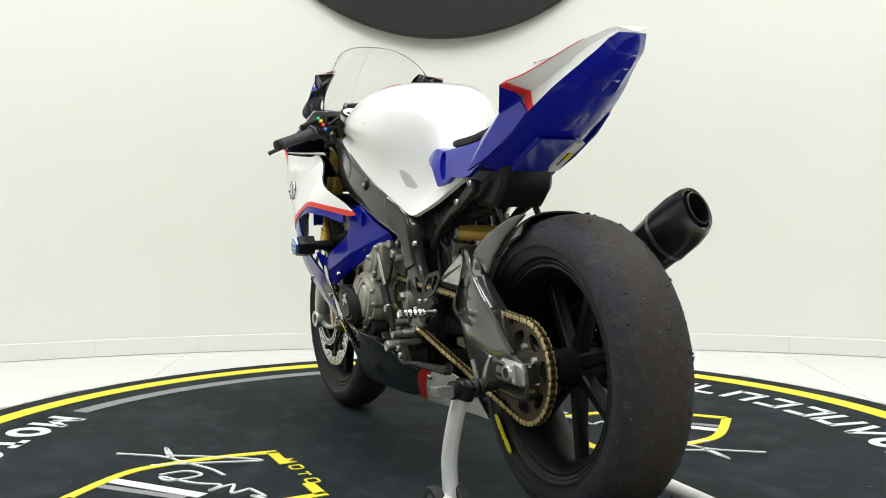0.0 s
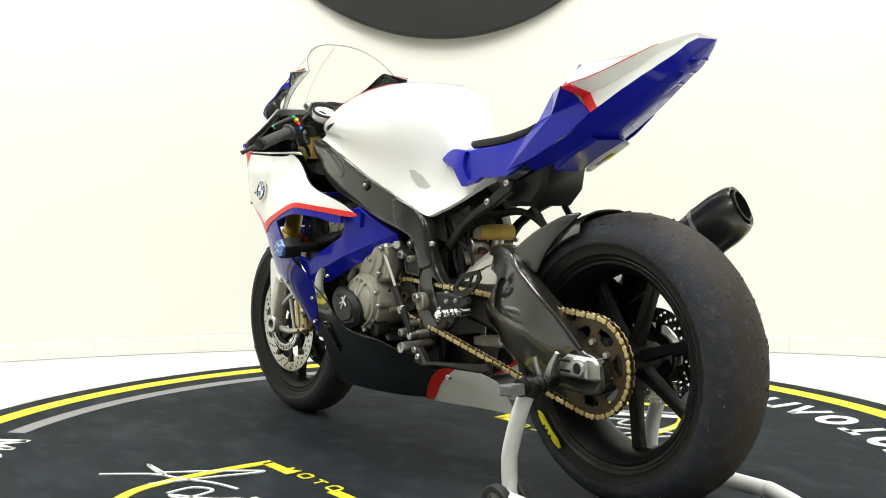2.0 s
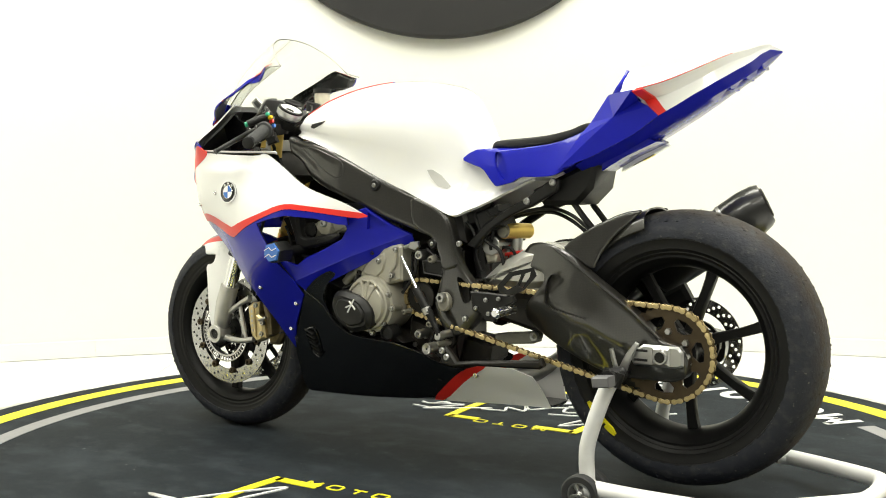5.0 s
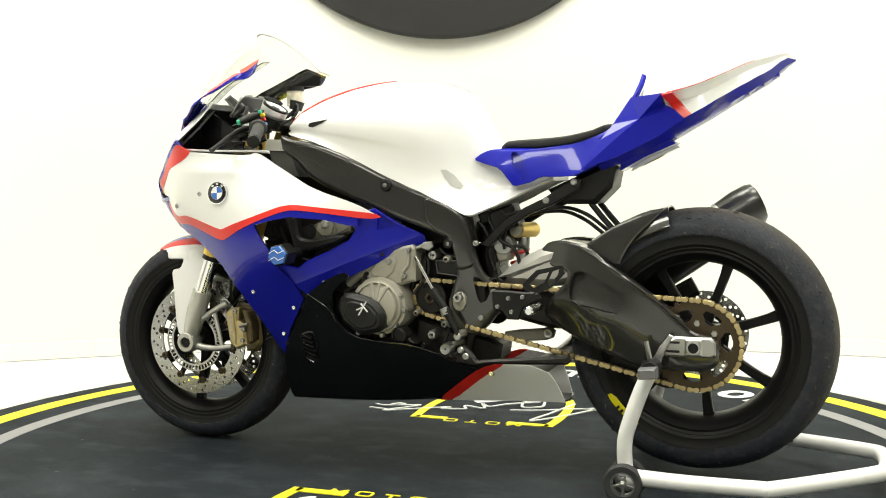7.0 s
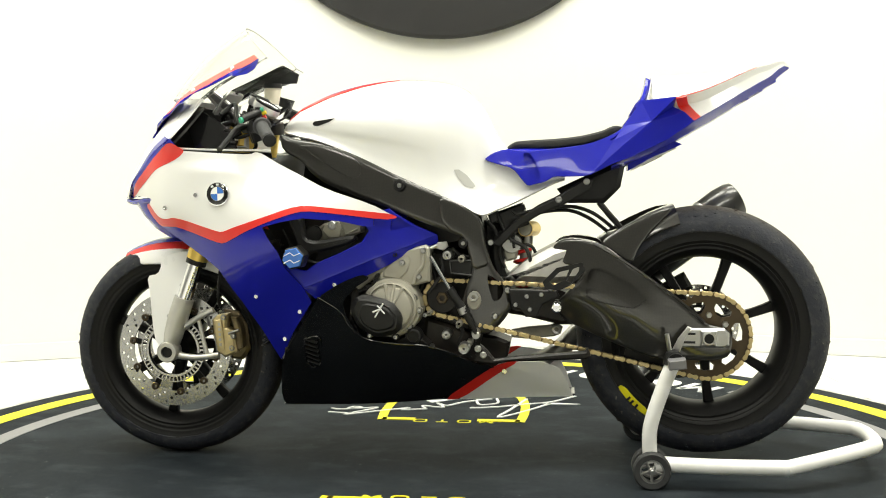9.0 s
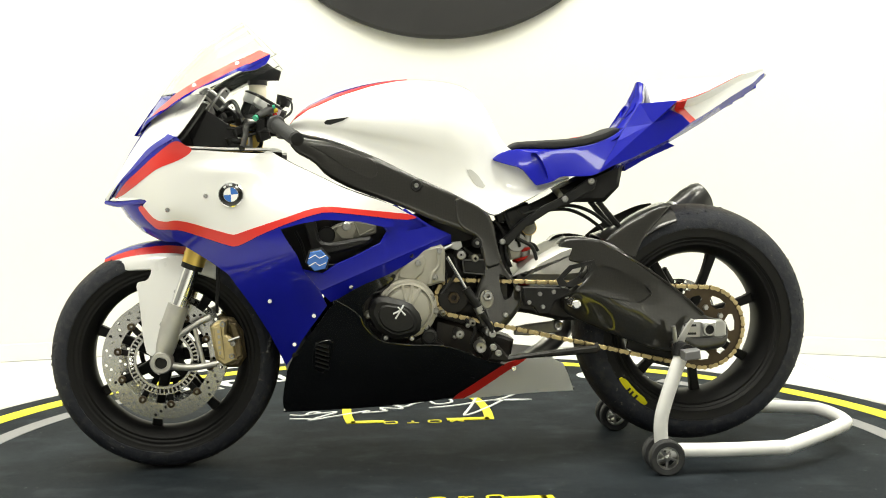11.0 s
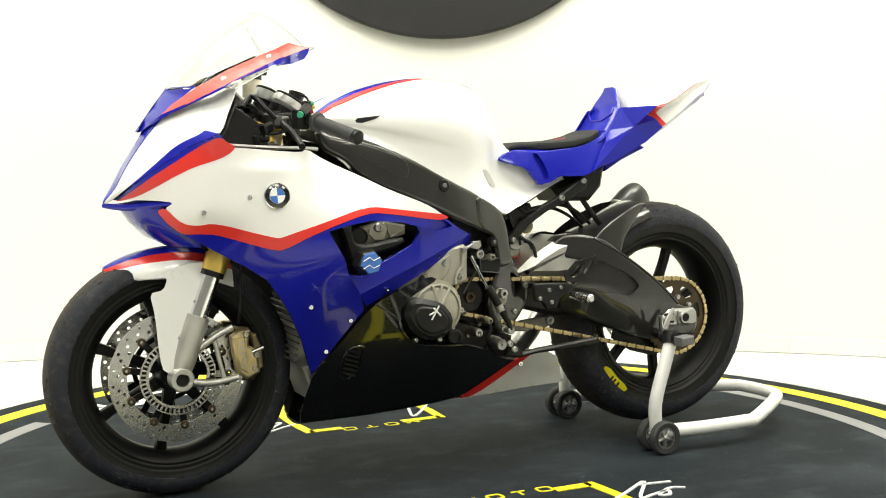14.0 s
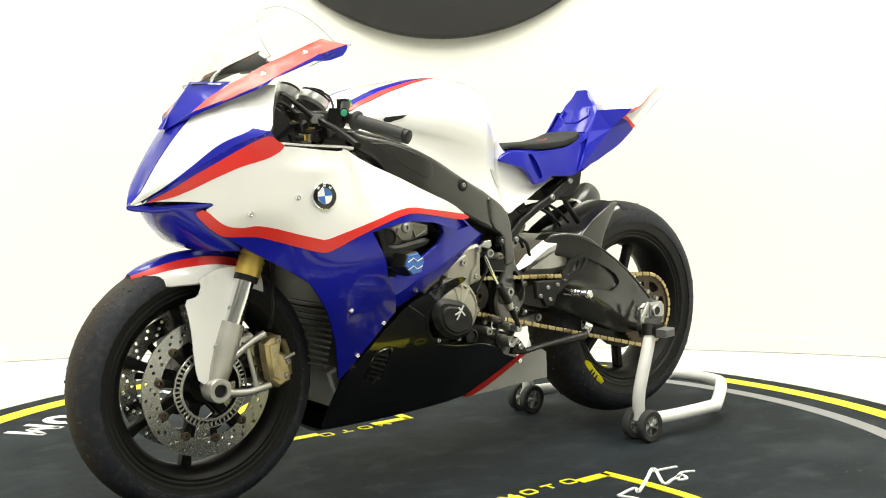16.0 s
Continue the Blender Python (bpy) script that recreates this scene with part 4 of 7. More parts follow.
pan_l, pan_r = belly(1), belly(-1)
keel = []
for i in range(25):
    x = 0.437 - 0.80 * i / 24
    z = table([(-0.367, 0.182), (-0.01, 0.168), (0.2, 0.156), (0.437, 0.143)], x)[0]
    w = BELLY(x, z + 0.004) - 0.002
    keel.append([(x, w, z + 0.008), (x, w * 0.8, z + 0.001), (x, 0, z - 0.003), (x, -w * 0.8, z + 0.001), (x, -w, z + 0.008), (x, 0, z + 0.006)])
part("keel", loft(keel, closed=True, caps=True), GLOSS_BLACK, bike, "black underside of the belly pan")
for side, pan in ((1, pan_l), (-1, pan_r)):
    LOUVRE = [(0.355, 0.280), (0.352, 0.326), (0.340, 0.349), (0.312, 0.357), (0.305, 0.342), (0.310, 0.303), (0.329, 0.265), (0.355, 0.280)]
    part("louvre_edge", tube([(x, side * (BELLY(x, z) + 0.001), z) for x, z in LOUVRE], 0.0035, 8, 3), GLOSS_BLACK, pan, "raised edge of the louvre")
    for i in range(6):
        z = 0.283 + i * 0.0125
        part("louvre", block((0.036, 0.012, 0.005), pose(0.331, side * (BELLY(0.331, z) + 0.001), z, side * -35, -18, side * -6), 0.001), PLASTIC, pan)
    edge = [(0.297, 0.467), (0.240, 0.430), (0.222, 0.395), (0.180, 0.357), (0.100, 0.344), (0.026, 0.340), (-0.045, 0.317), (-0.088, 0.293), (-0.150, 0.274)]
    part("pan_edge", tube([(x, side * BELLY(x, z), z) for x, z in edge], 0.0024, 8), GLOSS_BLACK, pan, "rolled edge of the belly pan")


# nose: a skin from the middle line out to the upper edge of the side bands
NOSE_MID = [(0.893, 0.716), (0.872, 0.745), (0.845, 0.805), (0.812, 0.868), (0.785, 0.918), (0.76, 0.96), (0.738, 0.996)]
NOSE_SIDE = [(0.889, 0.012, 0.717), (0.842, 0.097, 0.762), (0.794, 0.144, 0.800), (0.735, 0.199, 0.847), (0.68, 0.248, 0.877), (0.645, 0.205, 0.930), (0.614, 0.165, 0.985)]


def nose_point(u, v):
    """u along the nose from the tip to the screen's foot, v from the middle line to the side."""
    a = table([(i / 6, p[0], p[1]) for i, p in enumerate(NOSE_MID)], u)
    b = table([(i / 6, *p) for i, p in enumerate(NOSE_SIDE)], u)
    bow = math.sin(math.pi * v) * 0.016 * math.sin(math.pi * min(1, u * 0.9 + 0.1))
    return Vector((a[0] + (b[0] - a[0]) * v + bow, b[1] * v ** 0.92, a[1] + (b[2] - a[1]) * v + bow * 0.35))


def nose_skin(u0, u1, v0, v1, side, nu=22, nv=12, out=0.0, edge=None):
    sec, back = [], []
    for i in range(nu + 1):
        row, low = [], []
        for k in range(nv + 1):
            u = u0 + (u1 - u0) * i / nu
            lo, hi = (v0(u), v1(u)) if edge else (v0, v1)
            v = lo + (hi - lo) * k / nv
            p = nose_point(u, v)
            d = (nose_point(u, min(1, v + 0.02)) - nose_point(u, max(0, v - 0.02))).cross(nose_point(min(1, u + 0.02), v) - nose_point(max(0, u - 0.02), v))
            d = d.normalized() if d.length > 1e-9 else Vector((1, 0, 0))
            if d.x < 0:
                d = -d
            q = p + d * out
            r = p - d * 0.004
            row.append((q.x, side * q.y, q.z))
            low.append((r.x, side * r.y, r.z))
        sec.append(row + low[::-1])
    return loft(sec, closed=True, caps=True)


def nose_inside():
    """The dark lining behind the nose skin."""
    sec = []
    for i in range(15):
        u = 0.12 + 0.83 * i / 14
        row = [nose_point(u, k / 6 * 0.97) for k in range(7)]
        full = [(p.x - 0.012, -p.y * 0.97, p.z - 0.010) for p in row[::-1]] + [(p.x - 0.012, p.y * 0.97, p.z - 0.010) for p in row[1:]]
        sec.append(full + [(x - 0.004, y * 0.99, z - 0.003) for x, y, z in full[::-1]])
    return loft(sec, closed=True, caps=True)


nose = part("nose_fairing", nose_skin(0, 1, 0, 1, 1), WHITE, bike, "white nose fairing")
part("nose_half", nose_skin(0, 1, 0, 1, -1), WHITE, nose, "white other half of the nose")
part("blue_line", nose_skin(0.0, 0.70, lambda u: 0.0, lambda u: min(1.0, 0.058 / max(0.01, table([(i / 6, q[1]) for i, q in enumerate(NOSE_SIDE)], u)[0])), -1, 26, 6, 0.0016, True), BLUE, nose, "blue line down the nose")
part("blue_line", nose_skin(0.0, 0.70, lambda u: 0.0, lambda u: min(1.0, (0.006 + 0.070 * u) / max(0.01, table([(i / 6, q[1]) for i, q in enumerate(NOSE_SIDE)], u)[0])), 1, 26, 6, 0.0016, True), BLUE, nose, "blue line down the nose")

for side in (1, -1):
    part("blue_band", nose_skin(0.03, 0.665, lambda u: 0.99 - 0.13 * min(1.0, u * 2.2), lambda u: 1.0, side, 24, 6, 0.0016, True), BLUE, nose, "blue band beside the nose")

# beak and the dark blue duct under it
for side in (1, -1):
    lipline = [(0.895, 0.0, 0.712), (0.855, 0.05, 0.708), (0.80, 0.112, 0.714), (0.745, 0.165, 0.722)]
    part("beak", tube([(x, side * y, z) for x, y, z in lipline], [0.006, 0.008, 0.008, 0.004], 10), BLUE, nose, "thin blue beak edge")
duct = []
for i in range(13):
    a = math.pi * (i / 12 - 0.5)
    y = 0.125 * math.sin(a)
    back = 0.10 * (1 - math.cos(a))
    duct.append([(0.862 - back, y, 0.708), (0.838 - back, y * 1.05, 0.672), (0.802 - back * 0.9, y * 1.1, 0.636), (0.755 - back * 0.6, y * 1.15, 0.614),
                 (0.755 - back * 0.6, y * 1.05, 0.620), (0.790 - back * 0.9, y * 1.0, 0.65), (0.825 - back, y * 0.95, 0.69)])
part("chin_duct", loft(duct, closed=True, caps=True), BLUE, bike, "dark blue duct under the nose")

# screen with its blue and red lower strip
SCREEN_MID = [(0.745, 0.990), (0.69, 1.062), (0.62, 1.128), (0.532, 1.184)]
SCREEN_SIDE = [(0.618, 0.172, 0.985), (0.56, 0.195, 1.02), (0.495, 0.206, 1.052), (0.435, 0.206, 1.083)]


def screen_point(u, v):
    a = table([(i / 3, p[0], p[1]) for i, p in enumerate(SCREEN_MID)], u)
    b = table([(i / 3, *p) for i, p in enumerate(SCREEN_SIDE)], u)
    # a bubble in the middle, a flat flange at the side
    q = min(1.0, v / 0.74)
    h = 0.93 * (1 - (1 - q ** 2.5) ** 0.62) + 0.07 * max(0.0, (v - 0.74) / 0.26)
    w = v
    x, z = a[0] + (b[0] - a[0]) * h, a[1] + (b[2] - a[1]) * h
    return Vector((x, b[1] * w, z))


def screen_skin(u0, u1, v0, v1, side, out=0.0, thick=0.003, nu=18, nv=27, taper=None):
    sec = []
    for i in range(nu + 1):
        row, low = [], []
        for k in range(nv + 1):
            u = u0 + (u1 - u0) * i / nu
            lo, hi = (v0(u), v1(u)) if taper else (v0, v1)
            v = lo + (hi - lo) * k / nv
            p = screen_point(u, v)
            n = Vector((0.45, v * 0.9, 0.75)).normalized()
            q, r = p + n * out, p + n * (out - thick)
            row.append((q.x, side * q.y, q.z))
            low.append((r.x, side * r.y, r.z))
        sec.append(row + low[::-1])
    return sec


screen = part("windscreen", loft(screen_skin(0, 1, 0, 0.999, 1), closed=True, caps=True), GLASS, bike, "clear racing windscreen")
screen_r = part("windscreen", loft(screen_skin(0, 1, 0, 0.999, -1), closed=True, caps=True), GLASS, bike, "clear racing windscreen")
RED_STRIP = [(0.772, 0.923), (0.745, 0.951), (0.695, 0.989), (0.628, 1.029), (0.544, 1.069), (0.479, 1.099), (0.451, 1.082), (0.509, 1.058), (0.601, 1.013), (0.702, 0.959), (0.754, 0.931)]
BLUE_STRIP = [(0.808, 0.889), (0.771, 0.926), (0.701, 0.961), (0.599, 1.016), (0.507, 1.061), (0.449, 1.082), (0.452, 1.070), (0.461, 1.056), (0.486, 1.045), (0.511, 1.041), (0.529, 1.041), (0.598, 1.010), (0.632, 0.997), (0.649, 0.983), (0.699, 0.956), (0.756, 0.926), (0.783, 0.908)]
BROW = [(0.741, 0.996), (0.717, 0.994), (0.693, 0.993), (0.746, 0.948), (0.773, 0.920), (0.809, 0.886), (0.817, 0.887), (0.803, 0.910), (0.774, 0.952)]
STRIP_LINE = [(0.451, 1.082), (0.509, 1.058), (0.601, 1.013), (0.702, 0.959), (0.754, 0.931), (0.783, 0.908)]


def strip_side(x, z):
    """The blue strip hangs down and slightly out from the red one."""
    line = float(np.interp(x, [p[0] for p in STRIP_LINE], [p[1] for p in STRIP_LINE]))
    return SCR(x, line) + 0.003 + 0.35 * max(0.0, line - z)


for side in (1, -1):
    brow = part("blue_brow", sheet(BROW, SCR, 0.004, 0.010, side=side, soft=0), BLUE, nose, "blue foot of the screen")
    part("blue_strip", sheet(BLUE_STRIP, strip_side, 0.004, 0.008, side=side, soft=0), BLUE, nose, "blue strip along the screen")
    part("red_strip", sheet(RED_STRIP, lifted(SCR, 0.004), 0.004, 0.026, side=side, soft=0), RED, nose, "red strip along the screen")
    part("strip_lining", sheet(BLUE_STRIP, lifted(strip_side, -0.005), 0.002, 0.012, side=side, soft=0), GLOSS_BLACK, nose, "black inside of the strip")
    part("strip_lining", sheet(RED_STRIP, lifted(SCR, -0.001), 0.002, 0.012, side=side, soft=0), GLOSS_BLACK, nose, "black inside of the strip")
    for x, z in [(0.642, 1.007), (0.534, 1.062)]:
        part("screw", moved(lathe([(0.0003, 0.004), (0.005, 0.003), (0.007, 0), (0.007, -0.004)], 14, False), Matrix.Translation((x, side * (SCR(x, z) + 0.003), z)) @ Vector((0, 1, 0)).rotation_difference(Vector((0.3, side * 0.7, 0.6))).to_matrix().to_4x4()), CHROME, nose)

# dark edge of the clear screen
for side in (1, -1):
    rim_line = [screen_point(1.0, k / 24) for k in range(25)]
    part("screen_edge", tube([(p.x, side * p.y, p.z) for p in rim_line], 0.0012, 6, 2), EDGE, screen, "grey polished screen edge")
# cockpit lining
STAY = [(0.678, 0.928), (0.642, 0.962), (0.590, 0.932), (0.545, 0.900), (0.531, 0.852), (0.648, 0.855)]
stay_plate = part("fairing_stay", prism(STAY, 0.136, 0.142, 0.002), GLOSS_BLACK, bike, "glossy black plate behind the nose")
part("screen_bracket", prism([(0.643, 1.0), (0.62, 1.015), (0.579, 0.983), (0.545, 0.942), (0.571, 0.928), (0.596, 0.95)], 0.052, 0.060, 0.003), STEEL, stay_plate, "bare metal screen bracket")
part("bracket_slot", prism([(0.631, 0.999), (0.62, 1.005), (0.581, 0.975), (0.556, 0.943), (0.569, 0.938), (0.588, 0.956)], 0.059, 0.0615, 0.001), BUSH, stay_plate)
part("cockpit_lining", nose_inside(), PLASTIC, bike, "black inside of the nose")
stay = [(0.663, 0.990), (0.628, 1.031), (0.559, 1.059), (0.482, 1.094), (0.436, 1.074), (0.443, 1.048), (0.517, 1.046), (0.585, 1.030), (0.637, 0.990)]
part("cockpit_lining", prism(stay, -0.165, -0.155, 0.002), PLASTIC, bike, "black inner fairing edge")


# front mudguard
GUARD_TOP = [(0.901, 0.566), (0.874, 0.581), (0.834, 0.597), (0.787, 0.608), (0.721, 0.613), (0.655, 0.603), (0.607, 0.585)]
GUARD_LEG = [(0.777, 0.548), (0.768, 0.537), (0.778, 0.512), (0.810, 0.506), (0.800, 0.457), (0.792, 0.354), (0.783, 0.317), (0.737, 0.311), (0.727, 0.323), (0.698, 0.419), (0.688, 0.460), (0.666, 0.510), (0.655, 0.549), (0.664, 0.576), (0.728, 0.573)]


def mudguard():
    angles = [radians(a) for a in (-93, -84, -72, -58, -48, -37, -24, -12, 0, 12, 24, 37, 48, 58, 72, 84, 93)]

    def skin(lo, hi):
        out = []
        for i in range(25):
            x, z, w = table(guard_line, 0.0 + i / 24)
            row = [(x, w * math.sin(a), z - (w * 0.72 + 0.01) * (1 - math.cos(a))) for a in angles[lo:hi + 1]]
            out.append(row + [(px - 0.001, py * 0.95, pz - 0.003) for px, py, pz in row[::-1]])
        return loft(out, closed=True, caps=True)

    guard_line = [(i / 6, x, z, (0.020, 0.046, 0.064, 0.076, 0.082, 0.084, 0.082)[i]) for i, (x, z) in enumerate(GUARD_TOP)]
    guard = part("front_mudguard", skin(0, 3), WHITE, bike, "white front mudguard with blue tip and red stripe", angle=50)
    part("mudguard_edge", skin(13, 16), WHITE, guard, "white edge of the mudguard", angle=50)
    part("blue_top", skin(5, 11), BLUE, guard, "blue top of the mudguard", angle=50)
    part("red_stripe", skin(3, 5), RED, guard, "red stripe", angle=50)
    part("red_stripe", skin(11, 13), RED, guard, "red stripe", angle=50)
    for side in (1, -1):
        leg = part("mudguard_side", sheet(GUARD_LEG, field([(0.80, 0.52, 0.09), (0.72, 0.50, 0.098), (0.79, 0.33, 0.10), (0.75, 0.42, 0.103), (0.70, 0.56, 0.09)]), 0.003, 0.014, side=side), WHITE, guard, "white side of the mudguard")
        for x, z in [(0.704, 0.482), (0.742, 0.398)]:
            bolts(leg, [(x, side * 0.107, z)], 0.007, STEEL)


mudguard()

# fork
AXIS_LOW, AXIS_UP = Vector((0.722, 0, 0.385)), Vector((0.535, 0, 0.905))
for side in (1, -1):
    y = side * 0.104

    def on(t):
        p = AXIS_LOW.lerp(AXIS_UP, t)
        return (p.x, y, p.z)

    leg = part("fork_tube", tube([on(0.33), on(0.335), on(0.98), on(1.0)], 0.0265, 24, smooth=False), GOLD, bike, "gold fork tube")
    part("fork_collar", tube([on(0.325), on(0.40)], 0.0295, 24, smooth=False), GOLD, leg, "gold fork collar")
    part("fork_collar", tube([on(0.30), on(0.33)], 0.028, 24, smooth=False), PLASTIC, leg, "black dust seal")
    part("stanchion", tube([on(-0.02), on(0.31)], 0.0215, 24, smooth=False), CHROME, leg, "chromed fork stanchion")
    boot = part("fork_foot", join(tube([on(0.12), on(0.02), (0.733, y, 0.345), (0.742, y, 0.312)], [0.0275, 0.028, 0.026, 0.020], 20),
                                  moved(lathe([(0.012, -0.02), (0.027, -0.02), (0.029, -0.016), (0.029, 0.02), (0.026, 0.025), (0.016, 0.025), (0.016, 0.0)], 28), pose(0.745, y, 0.300) @ Matrix.Diagonal((1, side, 1, 1))),
                                  tube([(0.735, y, 0.345), (0.66, y, 0.395), (0.618, y, 0.415)], [0.010, 0.008, 0.009], 10), tube([(0.745, y, 0.292), (0.67, y, 0.283), (0.605, y, 0.292)], [0.012, 0.009, 0.008], 10),
                                  tube([(0.662, y * 0.97, 0.388), (0.640, y * 0.97, 0.293)], 0.006, 8, smooth=False)), ALU, leg, "grey cast fork foot", angle=50)
    # Black disc paints the dark inside of the axle hole.
    part("axle_bore", moved(lathe([(0.0003, 0.004), (0.0155, 0.004), (0.0155, 0.0)], 20), pose(0.745, y + side * 0.014, 0.300)), PLASTIC, boot)
    cal = part("brake_caliper", prism([(0.621, 0.390), (0.603, 0.403), (0.576, 0.406), (0.580, 0.369), (0.560, 0.357), (0.552, 0.300), (0.585, 0.285), (0.607, 0.303), (0.616, 0.353)], side * 0.074, side * 0.114, 0.006, 0), CALIPER, bike, "bronze radial brake caliper")
    part("caliper_plate", prism([(0.611, 0.388), (0.592, 0.392), (0.586, 0.345), (0.584, 0.302), (0.602, 0.312), (0.608, 0.352)], side * 0.112, side * 0.119, 0.002, 0), CALIPER, cal)
    part("caliper_back", prism([(0.605, 0.411), (0.565, 0.405), (0.540, 0.369), (0.532, 0.300), (0.552, 0.272), (0.584, 0.272), (0.599, 0.329)], side * 0.030, side * 0.062, 0.008, 0), CALIPER_SHADED, cal, "rear half of the caliper, its shade painted in")
    part("caliper_bridge", prism([(0.574, 0.398), (0.556, 0.394), (0.544, 0.362), (0.540, 0.310), (0.556, 0.300), (0.562, 0.350)], side * 0.050, side * 0.100, 0.004, 0), CALIPER_SHADED, cal)
    part("pad_pin", tube([(0.574, side * 0.115, 0.352), (0.545, side * 0.115, 0.362)], 0.004, 8, smooth=False), STEEL, cal)
    for q in ((0.588, 0.396), (0.562, 0.345), (0.566, 0.312)):
        part("caliper_bolt", bolt(q[0], side * 0.112, q[1], 0.008, 0.006), STEEL, cal)
    for i in range(5):
        part("letter_bar", block((0.006, 0.002, 0.008), pose(0.5985 - i * 0.0008, side * 0.1192, 0.378 - i * 0.014), 0.0004), STEEL, cal)
    part("brake_hose", tube([(0.603, side * 0.10, 0.425), (0.60, side * 0.115, 0.47), (0.592, side * 0.10, 0.56), (0.575, side * 0.08, 0.66)], 0.0045, 8), PLASTIC, cal, "black brake hose")
    for a in (0.36, 0.385, 0.41):
        part("fork_ring", tube([on(a), on(a + 0.010)], 0.0308, 24, smooth=False), GOLD, leg)
part("front_axle", rod(0.012, -0.12, 0.12), STEEL, front_wheel)
for z, x in ((0.700, 0.612), (0.868, 0.552)):
    yoke = part("fork_yoke", join(prism([(x + 0.045, z - 0.016), (x + 0.045, z + 0.016), (x - 0.05, z + 0.016), (x - 0.05, z - 0.016)], -0.14, 0.14, 0.006)), DARK if z < 0.8 else ALU, bike, "fork clamp")

# radiator behind the wheel
radiator = part("radiator", block((0.05, 0.30, 0.30), pose(0.415, 0, 0.46, 0, 12), 0.006), DARK, bike, "black radiator")
fins = []
for i in range(20):
    fins.append(block((0.006, 0.28, 0.004), pose(0.472 - 0.0030 * i, 0, 0.325 + i * 0.0142, 0, 12), 0.001))
part("radiator_fin", join(*fins), BUSH, radiator, "fine grey radiator fins")["kind"] = "stuff"
oil = part("oil_cooler", block((0.03, 0.18, 0.10), pose(0.405, 0, 0.255, 0, 20), 0.006), ALU, bike, "grey oil cooler")
for y in (-0.09, -0.03, 0.03, 0.09):
    part("header_pipe", tube([(0.34, y, 0.50), (0.385, y, 0.38), (0.36, y * 0.7, 0.27), (0.22, y * 0.35, 0.215), (0.0, 0.0, 0.21)], 0.017, 10), STEEL, bike, "steel exhaust header pipe")


# tank cover: x, lower edge z and half width, widest z and half width, top z
TANK = [(-0.335, 0.768, 0.098, 0.774, 0.090, 0.790), (-0.27, 0.740, 0.106, 0.765, 0.086, 0.815), (-0.20, 0.707, 0.118, 0.775, 0.086, 0.840), (-0.16, 0.690, 0.128, 0.790, 0.082, 0.875),
        (-0.12, 0.676, 0.142, 0.805, 0.092, 0.955), (-0.07, 0.703, 0.158, 0.840, 0.135, 1.010), (0.0, 0.738, 0.172, 0.868, 0.180, 1.030), (0.10, 0.781, 0.182, 0.885, 0.198, 1.034), (0.20, 0.828, 0.185, 0.895, 0.195, 1.022),
        (0.29, 0.866, 0.178, 0.905, 0.178, 0.998), (0.36, 0.884, 0.160, 0.912, 0.155, 0.965), (0.395, 0.892, 0.135, 0.912, 0.130, 0.935), (0.41, 0.898, 0.11, 0.908, 0.105, 0.912)]


def tank_section(x):
    zb, wb, zm, wm, zt = table(TANK, x)
    row = [(x, wb - 0.01, zb - 0.004), (x, wb, zb)]
    for k in range(1, 5):
        u = k / 5
        row.append((x, wb + (wm - wb) * u - 0.010 * math.sin(math.pi * u), zb + (zm - zb) * u))
    for k in range(0, 11):
        a = math.pi / 2 * k / 10
        row.append((x, wm * max(0.0, math.cos(a)) ** 0.58, zm + (zt - zm) * math.sin(a) ** 0.88))
    return row


rows = []
for i in range(61):
    x = -0.335 + (0.41 + 0.335) * i / 60
    half = tank_section(x)
    rows.append(half + [(px, -py, pz) for px, py, pz in half[:-1][::-1]])
tank = part("tank_cover", loft(rows, caps=True), TANK_WHITE, bike, "smooth white fuel tank cover", angle=50)


def tank_y(x, z):
    """The tank's half width at a height."""
    row = tank_section(x)
    zs = [p[2] for p in row]
    return float(np.interp(z, zs, [p[1] for p in row]))


SLOT = [(0.319, 0.915), (0.313, 0.921), (0.257, 0.928), (0.272, 0.919), (0.303, 0.909), (0.315, 0.910)]
part("tank_slot", sheet(SLOT, lambda x, z: tank_y(x, z) + 0.002, 0.02, 0.008, soft=0), PLASTIC, tank, "black air slot")
PAD = [(-0.049, 0.794), (-0.062, 0.794), (-0.081, 0.780), (-0.103, 0.751), (-0.096, 0.745), (-0.077, 0.751), (-0.059, 0.773)]
part("tank_inset", sheet(PAD, lambda x, z: tank_y(x, z) + 0.0015, 0.008, 0.008, soft=0), INSET, tank, "grey recessed vent")


def tank_patch(x0, x1, a0, a1, mat, label, side, out=0.0015):
    """A painted band over the tank's front shoulder."""
    sec = []
    for i in range(19):
        u = i / 18
        x = x0 + (x1 - x0) * u
        zb, wb, zm, wm, zt = table(TANK, x)
        row, low = [], []
        for k in range(7):
            a = a0(u) + (a1(u) - a0(u)) * k / 6
            y, z = wm * math.cos(a) ** 0.58, zm + (zt - zm) * math.sin(a) ** 0.88
            row.append((x + out, side * (y + out * math.cos(a)), z + out * math.sin(a)))
            low.append((x, side * (y - 0.004), z - 0.004))
        sec.append(row + low[::-1])
    part("tank_stripe", loft(sec, closed=True, caps=True), mat, tank, label, angle=60)


for side in (1, -1):
    tank_patch(0.405, 0.10, lambda u: 0.64 + 0.67 * u, lambda u: 0.88 + 0.46 * u, RED, "red stripe over the tank", side)
    tank_patch(0.405, 0.10, lambda u: 0.87 + 0.46 * u, lambda u: 1.18 + 0.20 * u, BLUE, "blue band over the tank", side, 0.0012)

